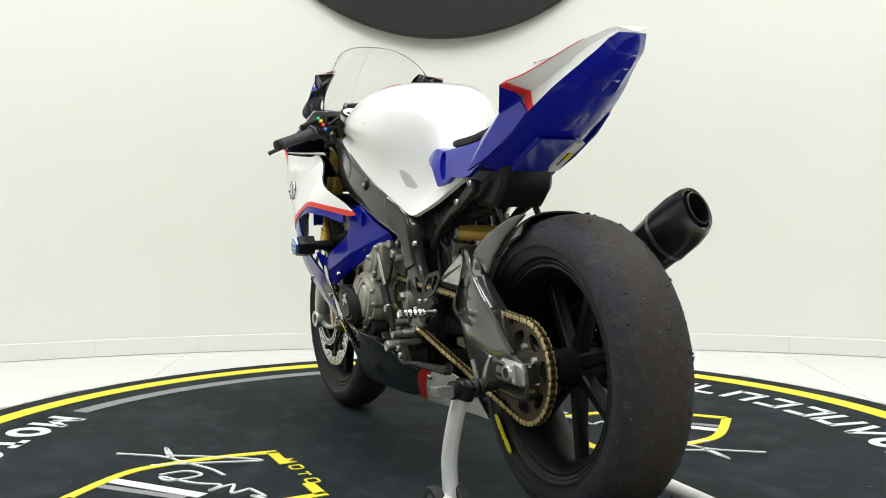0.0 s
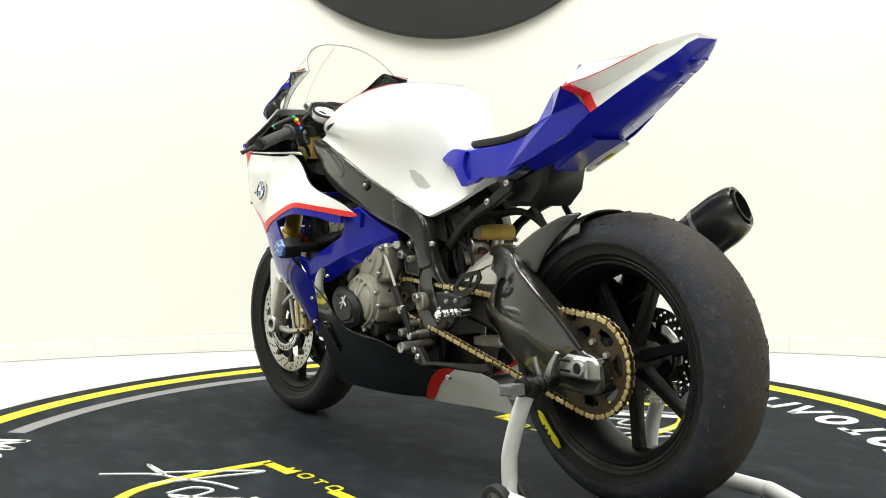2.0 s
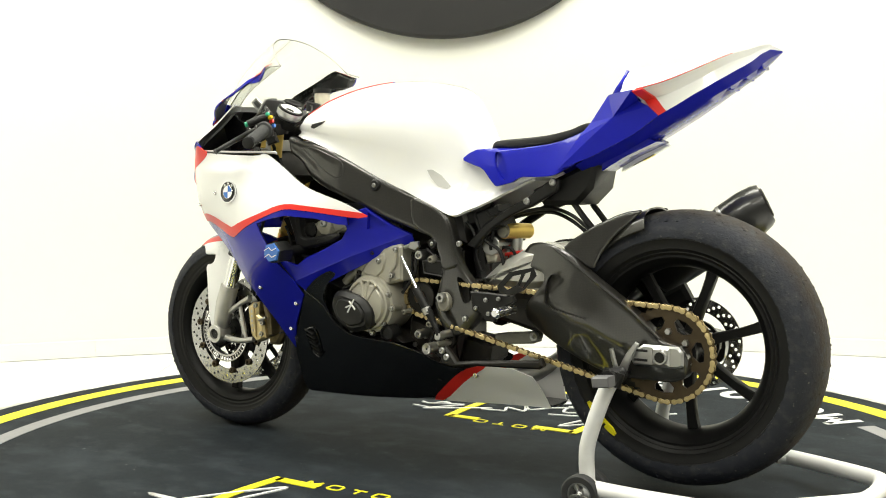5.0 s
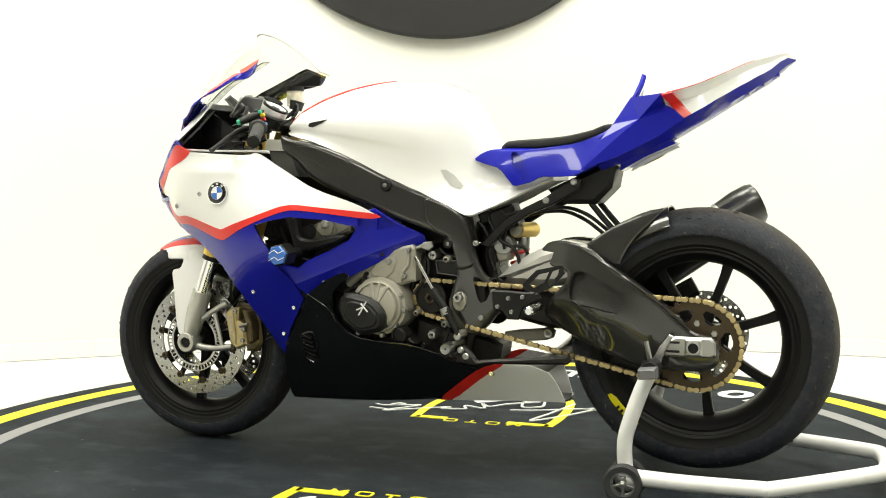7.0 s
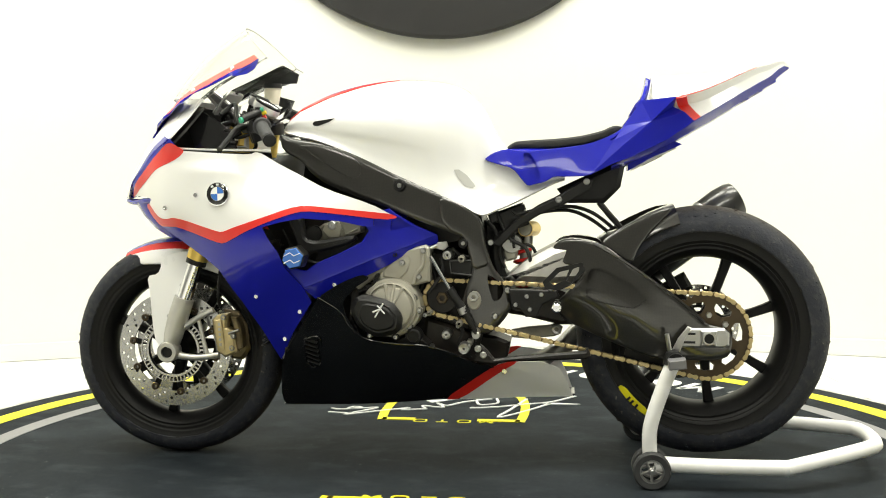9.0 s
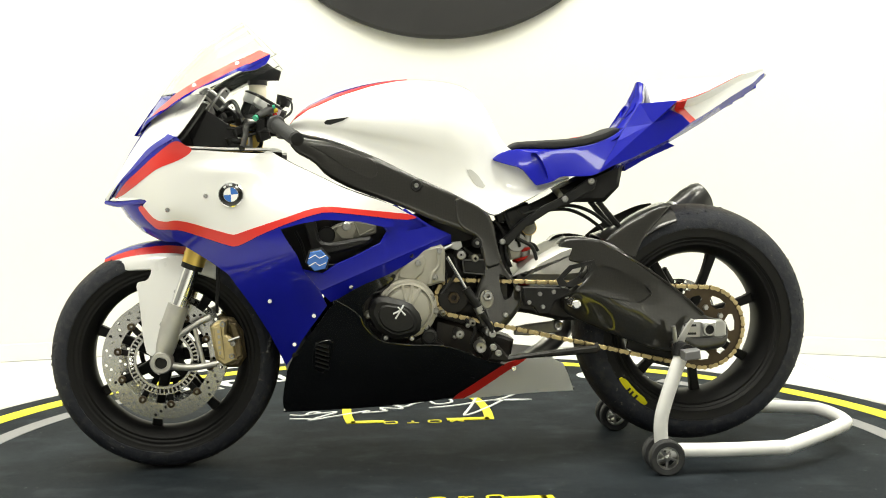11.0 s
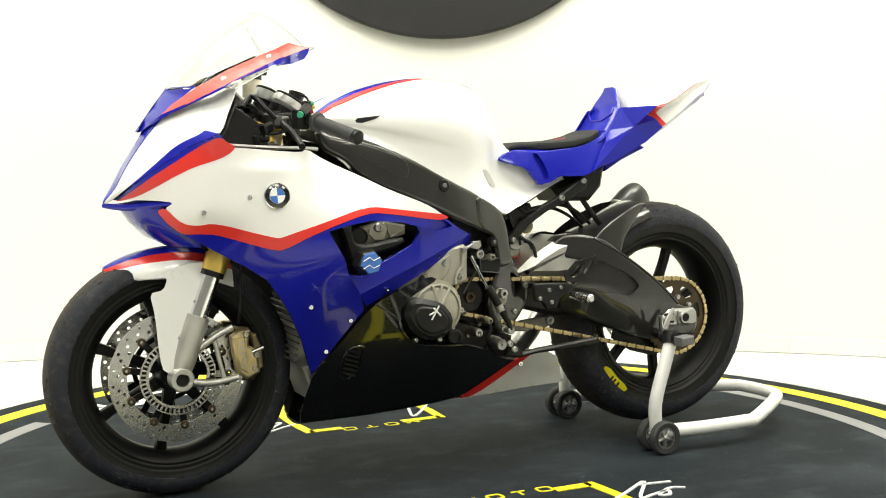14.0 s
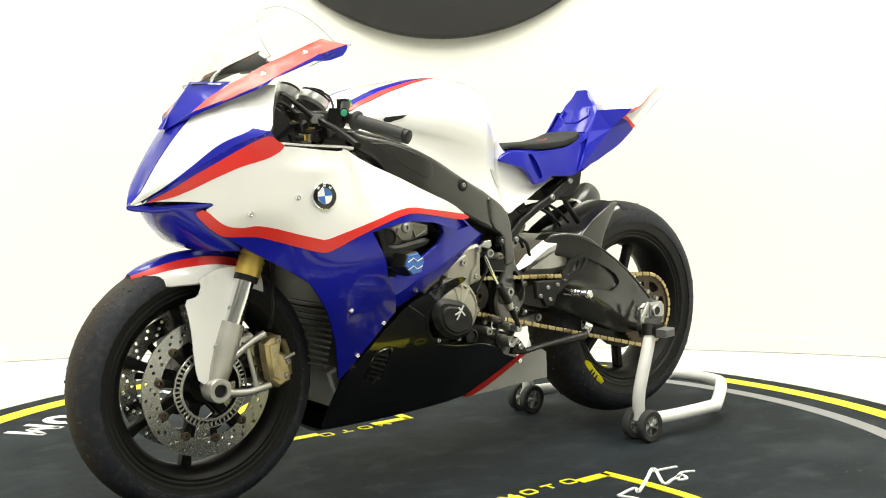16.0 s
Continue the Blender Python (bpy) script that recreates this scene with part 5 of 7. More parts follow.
# carbon frame guard
GUARD = [(0.414, 0.893), (0.375, 0.877), (0.308, 0.868), (0.246, 0.851), (0.170, 0.818), (0.098, 0.781), (0.040, 0.755), (-0.017, 0.731), (-0.074, 0.704), (-0.107, 0.678), (-0.122, 0.648), (-0.132, 0.589), (-0.149, 0.537), (-0.178, 0.499), (-0.200, 0.478), (-0.200, 0.432), (-0.172, 0.391), (-0.139, 0.361), (-0.104, 0.362), (-0.080, 0.392), (-0.065, 0.440), (-0.079, 0.485), (-0.094, 0.527), (-0.088, 0.575), (-0.071, 0.619), (-0.039, 0.632), (-0.003, 0.647), (0.040, 0.662), (0.112, 0.694), (0.185, 0.721), (0.260, 0.749), (0.314, 0.779), (0.350, 0.819), (0.401, 0.845)]
GUARD_HOLE = [(-0.134, 0.519), (-0.149, 0.515), (-0.180, 0.484), (-0.169, 0.454), (-0.150, 0.447), (-0.140, 0.477)]
for side in (1, -1):
    guard = part("frame_guard", sheet(GUARD, FRAME, 0.03, 0.014, [GUARD_HOLE], side=side, roll=0.006), CARBON, bike, "glossy carbon frame guard")
    for px, r in (([(0.087, 0.754)], 0.013), ([(-0.074, 0.603)], 0.011)):
        x, z = px[0]
        part("frame_plug", moved(lathe([(0.0003, 0.002), (r * 0.4, 0.002), (r * 0.5, 0.006), (r, 0.006), (r * 1.3, 0.0), (r * 1.3, -0.01)], 22, False), pose(x, side * FRAME(x, z), z) @ Matrix.Diagonal((1, side, 1, 1))), PLASTIC, guard)
        bolts(guard, [(x, side * (FRAME(x, z) + 0.004), z)], r * 0.5, STEEL)
    for (x, z) in [(-0.188, 0.478), (-0.154, 0.409), (-0.144, 0.604)]:
        bolts(guard, [(x, side * (FRAME(x, z) + 0.002), z)], 0.008, STEEL)
    x, z = -0.101, 0.461
    part("pivot_boss", prism([(x + 0.018 * math.cos(a), z - 0.008 + (0.024 if math.sin(a) > 0 else 0.026) * math.sin(a)) for a in [2 * math.pi * i / 20 for i in range(20)]], side * 0.13, side * 0.156, 0.003), BEIGE, guard, "pale pivot plate")
    part("pivot_nut", moved(lathe([(0.006, 0.0), (0.006, 0.012), (0.012, 0.012), (0.0135, 0.009), (0.0135, -0.005)], 6, False), pose(x, side * 0.158, z + 0.003) @ Matrix.Diagonal((1, side, 1, 1))), STEEL, guard)
for side in (1, -1):
    lower = [(-0.012, 0.729), (-0.074, 0.701), (-0.104, 0.677), (-0.119, 0.648), (-0.129, 0.589), (-0.142, 0.545), (-0.097, 0.530), (-0.091, 0.575), (-0.074, 0.621), (-0.040, 0.635), (-0.020, 0.660)]
    part("guard_cover", sheet(lower, lifted(FRAME, 0.005), 0.006, 0.012, side=side, roll=0.004), CARBON, bike, "lower cover of the carbon frame guard")
ridge = [(0.362, 0.859), (0.331, 0.844), (0.260, 0.797), (0.207, 0.770), (0.185, 0.782), (0.191, 0.818), (0.245, 0.838), (0.307, 0.859)]
part("guard_ridge", sheet(ridge, lifted(FRAME, 0.0012), 0.006, 0.016, roll=0.001), CARBON, bike, "raised carbon ridge")


# engine
eng = part("engine", block((0.40, 0.18, 0.16), pose(0.10, 0, 0.40), 0.02), DARK, bike, "dark inline engine block")
part("cylinder_block", block((0.22, 0.28, 0.22), pose(0.22, 0, 0.56, 0, -20), 0.015), DARK, eng)
part("oil_sump", block((0.30, 0.24, 0.12), pose(0.05, 0, 0.27), 0.03), DARK, eng)
# Dark backing block, added to black out the gap below the tank.
part("throttle_body", block((0.20, 0.20, 0.11), pose(-0.02, 0, 0.635, 0, 12), 0.02), DARK, eng)
part("gearbox", block((0.18, 0.18, 0.18), pose(-0.02, 0, 0.50), 0.02), DARK, eng)
HEAD = [(0.150, 0.500), (0.150, 0.536), (0.122, 0.566), (0.070, 0.590), (0.022, 0.600), (0.012, 0.592), (0.012, 0.504), (0.048, 0.494), (0.100, 0.484)]
part("cylinder_cover", prism(HEAD, 0.09, 0.178, 0.006, 0), BEIGE, eng, "beige cast cylinder side")
part("cylinder_panel", prism([(0.134, 0.516), (0.134, 0.534), (0.112, 0.556), (0.068, 0.576), (0.060, 0.560), (0.070, 0.528), (0.092, 0.508)], 0.170, 0.1825, 0.004, 0), BEIGE, eng)
part("cover_rib", tube([(0.030, 0.180, 0.592), (0.030, 0.181, 0.548), (0.046, 0.182, 0.526), (0.052, 0.182, 0.500)], 0.005, 8), BEIGE, eng)
cx, cz = 0.112, 0.437
part("clutch_cover", moved(lathe([(0.0003, 0.212), (0.044, 0.209), (0.054, 0.206), (0.058, 0.198), (0.060, 0.197), (0.063, 0.202), (0.067, 0.200), (0.069, 0.188), (0.076, 0.186), (0.078, 0.18), (0.078, 0.07)], 48, False), pose(cx, 0, cz)), BEIGE, eng, "beige round engine cover")
for a in (78, 100, 122):
    part("cover_rib", moved(block((0.050, 0.010, 0.009), None, 0.002), pose(cx, 0.206, cz) @ Matrix.Rotation(-radians(a), 4, "Y") @ pose(0.04, 0, 0, 0, 0, -9)), BEIGE, eng)
CASE = [(0.204, 0.463), (0.182, 0.475), (0.108, 0.459), (0.077, 0.42), (0.083, 0.376), (0.146, 0.361), (0.194, 0.39), (0.215, 0.433)]
case = part("engine_guard", prism(CASE, 0.17, 0.232, 0.012, 1), PLASTIC, bike, "black plastic engine case guard")
p = [(0.146, 0.418), (0.125, 0.453), (0.140, 0.448), (0.121, 0.427), (0.152, 0.431), (0.136, 0.438)]
for k in range(3):
    a, b = p[2 * k], p[2 * k + 1]
    part("emblem_stroke", tube([(a[0], 0.2385, a[1]), (b[0], 0.2385, b[1])], 0.0022, 6, smooth=False), PRINT, case)
part("guard_face", prism([(0.178, 0.455), (0.120, 0.446), (0.096, 0.418), (0.100, 0.390), (0.145, 0.379), (0.180, 0.400), (0.192, 0.430)], 0.228, 0.237, 0.004, 1), PLASTIC, case)
for x, z in [(0.064, 0.388), (0.101, 0.360), (0.169, 0.363), (0.212, 0.423), (0.050, 0.464), (0.038, 0.430)]:
    part("cover_lug", moved(rod(0.010, 0.15, 0.188, 16), pose(x, 0, z)), DARK_BEIGE if z > 0.42 else DARK, case)
    bolts(case, [(x, 0.190, z)], 0.0065)
LOWCASE = [(0.221, 0.472), (0.191, 0.502), (0.154, 0.495), (0.192, 0.457), (0.215, 0.412), (0.193, 0.368), (0.155, 0.353), (0.103, 0.351), (0.065, 0.369), (0.036, 0.355), (0.014, 0.337), (0.103, 0.336), (0.178, 0.344), (0.230, 0.390)]
part("engine_case", prism(LOWCASE, 0.07, 0.17, 0.006, 0), DARK, eng)
(x, z), = [(0.055, 0.362)]
part("filler_cap", moved(lathe([(0.0003, 0.186), (0.014, 0.186), (0.015, 0.192), (0.020, 0.190), (0.022, 0.180), (0.022, 0.15)], 28, False), pose(x, 0, z)), PLASTIC, eng)
CASE_BOLTS = [(0.039, 0.517), (0.147, 0.521), (0.083, 0.554), (0.028, 0.585), (0.101, 0.575)]
for (x, z), r in zip(CASE_BOLTS, (0.007, 0.006, 0.008, 0.007, 0.006)):
    part("case_bolt", bolt(x, 0.185, z, r, 0.006), STEEL if r > 0.006 else DARK, eng)
GEARCASE = [(0.028, 0.589), (-0.118, 0.582), (-0.117, 0.352), (-0.102, 0.292), (-0.012, 0.303), (0.040, 0.350), (0.043, 0.470)]
part("gear_case", prism(GEARCASE, 0.03, 0.085, 0.012, 0), DARK, eng)
THROTTLE = [(-0.037, 0.557), (-0.101, 0.558), (-0.096, 0.519), (-0.041, 0.525)]
LOW_GEAR = [(0.034, 0.405), (0.007, 0.396), (-0.038, 0.383), (-0.096, 0.361), (-0.102, 0.328), (-0.068, 0.303), (-0.023, 0.293), (0.020, 0.311), (0.041, 0.344)]
part("gear_cover", prism(LOW_GEAR, 0.05, 0.112, 0.010, 1), DARK, eng, "stained dark gearbox cover")
bolts(eng, [(x, 0.113, z) for x, z in [(-0.020, 0.351), (-0.055, 0.380), (0.033, 0.409), (0.015, 0.326)]], 0.007)
for r, y, line in ((0.007, 0.12, [(0.038, 0.587), (0.032, 0.542), (0.038, 0.497), (0.048, 0.451)]), (0.005, 0.13, [(0.006, 0.576), (0.013, 0.543), (0.004, 0.513), (0.007, 0.483)]), (0.004, 0.14, [(-0.043, 0.589), (-0.065, 0.571), (-0.099, 0.566)]), (0.006, 0.12, [(-0.100, 0.543), (-0.094, 0.513), (-0.103, 0.468)])):
    part("engine_hose", tube([(x, y, z) for x, z in line], r, 8), PLASTIC, eng, "black hose")
starter = part("starter_cover", prism(THROTTLE, 0.10, 0.150, 0.004, 0), PLASTIC, eng)
part("cover_edge", tube([(x, 0.151, z) for x, z in THROTTLE + THROTTLE[:1]], 0.0022, 6, smooth=False), BUSH, starter)
for x, z, r in ((-0.032, 0.572, 0.011), (-0.069, 0.562, 0.008), (-0.105, 0.368, 0.009), (-0.028, 0.363, 0.010), (0.016, 0.419, 0.006), (-0.062, 0.392, 0.007), (-0.088, 0.340, 0.007)):
    part("case_lug", moved(lathe([(0.003, 0.160), (r * 0.5, 0.160), (r * 0.6, 0.166), (r, 0.165), (r * 1.25, 0.158), (r * 1.25, 0.10)], 20, False), pose(x, 0, z)), STEEL if r > 0.008 else DARK_BEIGE, eng)
part("coolant_pipe", tube([(0.205, 0.165, 0.490), (0.180, 0.170, 0.512), (0.150, 0.172, 0.530), (0.120, 0.165, 0.560)], 0.013, 12), DARK_BEIGE, eng, "stained coolant pipe")
for line in ([(0.20, 0.175, 0.475), (0.165, 0.182, 0.490), (0.150, 0.184, 0.520)], [(0.02, 0.165, 0.470), (-0.002, 0.160, 0.500), (-0.02, 0.160, 0.530), (-0.015, 0.155, 0.565)], [(-0.045, 0.14, 0.40), (-0.07, 0.150, 0.375), (-0.06, 0.15, 0.335), (-0.09, 0.14, 0.30)]):
    part("engine_hose", tube(line, 0.0045, 8), PLASTIC, eng, "black hose")
(x, z), = [(-0.019, 0.596)]
part("clutch_lever", join(prism([(x + 0.018, z - 0.006), (x + 0.012, z + 0.010), (x - 0.012, z + 0.012), (x - 0.016, z - 0.002), (x - 0.004, z - 0.012)], 0.155, 0.168, 0.002),
                          tube([(x + 0.03, 0.165, z - 0.006), (x + 0.012, 0.165, z + 0.002)], 0.005, 8, smooth=False)), STEEL, eng, "steel clutch lever")
# air box cover seen in the fairing vent
AIRBOX = [(0.383, 0.674), (0.344, 0.674), (0.341, 0.647), (0.334, 0.615), (0.305, 0.609), (0.207, 0.627), (0.198, 0.615), (0.223, 0.6), (0.291, 0.583), (0.327, 0.577), (0.351, 0.582), (0.362, 0.621)]
part("vent_bracket", prism(AIRBOX, 0.165, 0.205, 0.007, 1), PLASTIC, bike, "black bracket in the fairing vent")
CAMCOVER = [(0.336, 0.608), (0.326, 0.633), (0.291, 0.655), (0.249, 0.667), (0.189, 0.655), (0.19, 0.632), (0.235, 0.614), (0.295, 0.599)]
cam_cover = part("cam_cover", prism(CAMCOVER, 0.12, 0.180, 0.005, 0), DARK_BEIGE, bike, "stained cam cover behind the vent")
part("cover_boss", prism([(0.287, 0.652), (0.249, 0.663), (0.24, 0.649), (0.25, 0.618), (0.277, 0.62), (0.293, 0.637)], 0.15, 0.184, 0.002, 0), BEIGE, cam_cover)
# Black disc on the face; the hollow's shade is painted, not cut.
part("cover_well", moved(lathe([(0.0003, 0.181), (0.019, 0.181), (0.022, 0.184), (0.022, 0.170)], 20, False), pose(0.316, 0, 0.629)), PLASTIC, cam_cover)
part("cover_rib", tube([(x, 0.181, z) for x, z in [(0.245, 0.658), (0.232, 0.626), (0.199, 0.642)]], 0.003, 8, smooth=False), DARK_BEIGE, cam_cover)
for line in ([(0.395, 0.640), (0.380, 0.610), (0.372, 0.580), (0.365, 0.555)], [(0.335, 0.560), (0.30, 0.553), (0.265, 0.562), (0.235, 0.580)]):
    part("vent_hose", tube([(x, 0.193, z) for x, z in line], 0.004, 8), PLASTIC, cam_cover, "black hose")
bolts(cam_cover, [(x, 0.186, z) for x, z in [(0.266, 0.651)]], 0.012)
# Dark sheets added behind the vents, so the openings stay black inside.
mx, mz = sum(q[0] for q in VENT) / len(VENT), sum(q[1] for q in VENT) / len(VENT)
for side in (1, -1):
    part("vent_backing", prism([(mx + (x - mx) * 1.25, mz + (z - mz) * 1.25) for x, z in VENT], side * 0.118, side * 0.124, 0.001), DARK, bike, "added dark sheet that blacks out the fairing vent")
# crash pad
(x, z), = [(0.339, 0.575)]
slider = part("crash_pad", moved(lathe([(0.0003, 0.318), (0.022, 0.318), (0.030, 0.310), (0.032, 0.285), (0.030, 0.262), (0.0003, 0.262)], 6), pose(x, 0, z, 0, 12, 0)), PLASTIC, bike, "black crash pad with blue cap")
part("pad_cap", moved(lathe([(0.0003, 0.3205), (0.025, 0.3205), (0.027, 0.318), (0.027, 0.314), (0.0003, 0.314)], 6), pose(x, 0, z, 0, 12, 0)), SKY, slider, "blue cap with white lines")
for d in (0.009, -0.009):
    part("cap_line", tube([(x + 0.022, 0.3212, z + d - 0.004), (x + 0.006, 0.3212, z + d + 0.005), (x - 0.004, 0.3212, z + d - 0.003), (x - 0.02, 0.3212, z + d + 0.004)], 0.0012, 6, smooth=False), PRINT, slider)
part("pad_arm", rod(0.014, 0.15, 0.27), PLASTIC, slider).location = (x, 0, z)


# swingarm
ARM = [(-0.296, 0.572), (-0.305, 0.590), (-0.325, 0.608), (-0.366, 0.613), (-0.416, 0.605), (-0.452, 0.590), (-0.495, 0.553), (-0.552, 0.515), (-0.617, 0.469), (-0.660, 0.429), (-0.695, 0.397), (-0.749, 0.386), (-0.761, 0.360), (-0.756, 0.317), (-0.722, 0.302), (-0.633, 0.303), (-0.568, 0.305), (-0.511, 0.325), (-0.453, 0.348), (-0.388, 0.373), (-0.337, 0.396), (-0.314, 0.420), (-0.320, 0.451), (-0.351, 0.480), (-0.383, 0.514), (-0.380, 0.538), (-0.337, 0.546), (-0.305, 0.555)]
ARM_Y = field([(-0.311, 0.577, 0.094), (-0.33, 0.55, 0.106), (-0.409, 0.60, 0.130), (-0.407, 0.543, 0.137), (-0.513, 0.434, 0.164), (-0.556, 0.459, 0.161), (-0.62, 0.44, 0.158), (-0.70, 0.364, 0.155), (-0.344, 0.466, 0.134), (-0.32, 0.43, 0.108), (-0.34, 0.40, 0.100), (-0.45, 0.36, 0.142), (-0.60, 0.32, 0.152)])
ARM_PANEL = [(-0.392, 0.456), (-0.503, 0.437), (-0.520, 0.440), (-0.548, 0.461), (-0.520, 0.492), (-0.428, 0.539), (-0.400, 0.535), (-0.390, 0.500)]
for side in (1, -1):
    arm = part("swingarm", sheet(ARM, ARM_Y, 0.045, 0.008, [ARM_PANEL], side=side, roll=0.005), CARBON, bike, "glossy carbon swingarm cover")
    part("arm_panel", sheet([(-0.472 + (x + 0.472) * 1.04, 0.488 + (z - 0.488) * 1.04) for x, z in ARM_PANEL], lifted(ARM_Y, -0.010), 0.004, 0.012, side=side), CARBON, arm, "sunk carbon panel")
    if side > 0:
        top_edge = [(-0.409, 0.600), (-0.481, 0.560), (-0.553, 0.512), (-0.625, 0.459), (-0.690, 0.402)]
        part("arm_fold", tube([(x, ARM_Y(x, z) - 0.0025, z) for x, z in top_edge], 0.0042, 8, 3), CARBON, arm, "upper edge fold")
    BLOCK = [(-0.655, 0.388), (-0.74, 0.388), (-0.752, 0.375), (-0.752, 0.345), (-0.74, 0.338), (-0.632, 0.338), (-0.625, 0.350), (-0.632, 0.372)]
    end = part("axle_block", prism(BLOCK, side * 0.11, side * 0.164, 0.005, 0), STEEL, arm, "worn aluminium axle adjuster")
    part("axle_square", prism([(-0.679, 0.384), (-0.721, 0.384), (-0.721, 0.342), (-0.679, 0.342)], side * 0.160, side * 0.170, 0.004), STEEL, end)
    part("axle_nut", moved(lathe([(0.0125, 0.0), (0.0125, 0.006), (0.0165, 0.006), (0.0185, 0.003), (0.0185, -0.004)], 28, False), pose(-0.700, side * 0.171, 0.363) @ Matrix.Diagonal((1, side, 1, 1))), STEEL, end)
    # Black bars paint the shade in the adjuster's slots.
    for z in (0.352, 0.374):
        part("adjuster_slot", block((0.034, 0.004, 0.006), pose(-0.650, side * 0.164, z), 0.001), PLASTIC, end)
    # The hole in the nut gets its darkness from a black disc.
    part("axle_bore", moved(lathe([(0.0003, 0.003), (0.0127, 0.003), (0.0127, 0.0)], 22), pose(-0.700, side * 0.1715, 0.363)), PLASTIC, end)
INNER = [(-0.178, 0.505), (-0.233, 0.553), (-0.300, 0.589), (-0.351, 0.606), (-0.403, 0.599), (-0.410, 0.527), (-0.381, 0.497), (-0.315, 0.491), (-0.188, 0.495)]
part("swingarm_root", prism(INNER, -0.10, 0.105, 0.02, 0), ALU, bike, "bare aluminium swingarm root")
part("swingarm_pivot", block((0.10, 0.24, 0.10), pose(-0.13, 0, 0.46), 0.02), DARK, bike, "dark swingarm pivot")
LOWER_ROOT = [(-0.171, 0.474), (-0.314, 0.475), (-0.427, 0.433), (-0.412, 0.380), (-0.322, 0.379), (-0.231, 0.401), (-0.186, 0.408)]
part("swingarm_brace", prism(LOWER_ROOT, -0.08, 0.07, 0.012, 0), DARK, bike, "dark lower swingarm brace")
LINK = [(-0.193, 0.362), (-0.231, 0.369), (-0.299, 0.376), (-0.314, 0.382), (-0.331, 0.370), (-0.325, 0.352), (-0.307, 0.345), (-0.231, 0.338), (-0.193, 0.341)]
link = part("suspension_link", prism(LINK, 0.03, 0.05, 0.004, 0), DARK_BEIGE, bike, "dark grey suspension link")
(x, z), = [(-0.314, 0.365)]
part("link_bolt", moved(lathe([(0.006, 0.05), (0.006, 0.056), (0.011, 0.058), (0.013, 0.054), (0.013, 0.03), (0.006, 0.03)], 24), pose(x, 0, z)), STEEL, link)
ROCKER = [(-0.105, 0.352), (-0.151, 0.345), (-0.190, 0.330), (-0.183, 0.291), (-0.136, 0.251), (-0.089, 0.266)]
part("linkage_rocker", prism(ROCKER, -0.05, 0.06, 0.008, 0), DARK, bike, "dark suspension rocker")
HEEL = [(-0.280, 0.506), (-0.315, 0.542), (-0.380, 0.556), (-0.388, 0.536), (-0.354, 0.499), (-0.323, 0.485), (-0.287, 0.489)]
HEEL_HOLE = [(-0.297, 0.506), (-0.323, 0.532), (-0.348, 0.538), (-0.337, 0.512), (-0.308, 0.497)]
HEEL_HOLE2 = [(-0.341, 0.509), (-0.357, 0.540), (-0.374, 0.546), (-0.371, 0.533), (-0.351, 0.504)]
heel = part("heel_guard", sheet(HEEL, flat(0.185), 0.005, 0.014, [HEEL_HOLE, HEEL_HOLE2], soft=0), PLASTIC, bike, "black slotted heel guard")
RIDER = [(-0.192, 0.486), (-0.236, 0.486), (-0.315, 0.482), (-0.323, 0.469), (-0.279, 0.445), (-0.265, 0.413), (-0.236, 0.413), (-0.221, 0.433), (-0.199, 0.437)]
rearset = part("rearset_plate", prism(RIDER, 0.155, 0.17, 0.003, 0), PLASTIC, bike, "black footrest bracket")
bolts(rearset, [(x, 0.171, z) for x, z in [(-0.239, 0.467), (-0.247, 0.433), (-0.276, 0.472), (-0.301, 0.487), (-0.210, 0.445)]], 0.006)
(x, z), = [(-0.304, 0.448)]
peg = part("footpeg", moved(lathe([(0.0003, 0.262), (0.008, 0.262), (0.012, 0.258), (0.012, 0.252), (0.010, 0.248), (0.012, 0.242), (0.010, 0.237), (0.012, 0.232), (0.012, 0.228), (0.010, 0.224), (0.012, 0.218), (0.010, 0.212), (0.012, 0.206), (0.010, 0.200), (0.012, 0.194), (0.010, 0.186), (0.011, 0.165), (0.0003, 0.165)], 18), pose(x - 0.012, 0, z)), CHROME, bike, "knurled aluminium footpeg")

# chain and sprockets
CHAIN_Y = 0.126
SPR_R, SPR = 0.110, (-0.700, 0.363)
FSPR_R, FSPR = 0.047, [(-0.015, 0.457)][0]
teeth = []
for i in range(42 * 2):
    r = SPR_R + (0.004 if i % 2 else -0.004)
    teeth.append((r * math.cos(math.pi * i / 42), r * math.sin(math.pi * i / 42)))
cuts = []
for i in range(7):
    a = 2 * math.pi * i / 7 + 0.3
    c, s = math.cos(a), math.sin(a)
    blob = [(0.086, -0.022), (0.090, 0.0), (0.086, 0.022), (0.074, 0.024), (0.060, 0.008), (0.060, -0.008), (0.074, -0.024)]
    cuts.append([(u * c - v * s, u * s + v * c) for u, v in blob])
sprocket = part("sprocket", sheet(teeth, flat(0.003), 0.006, 0.03, cuts + [circle(0, 0, 0.03, 20)], 1, 0), SPROCKET, bike, "brown steel rear sprocket with cut-outs")
sprocket.location = (SPR[0], CHAIN_Y, SPR[1])
for i in range(7):
    a = 2 * math.pi * i / 7 + 0.3 + math.pi / 7
    part("sprocket_nut", moved(lathe([(0.0003, 0.012), (0.007, 0.012), (0.009, 0.002)], 6, False), pose(0.055 * math.cos(a), 0, 0.055 * math.sin(a))), STEEL, sprocket)
carrier = part("sprocket_carrier", lathe([(0.02, -0.05), (0.058, -0.045), (0.066, -0.01), (0.062, -0.004), (0.02, -0.004)], 36), RIM, sprocket, "black sprocket carrier")
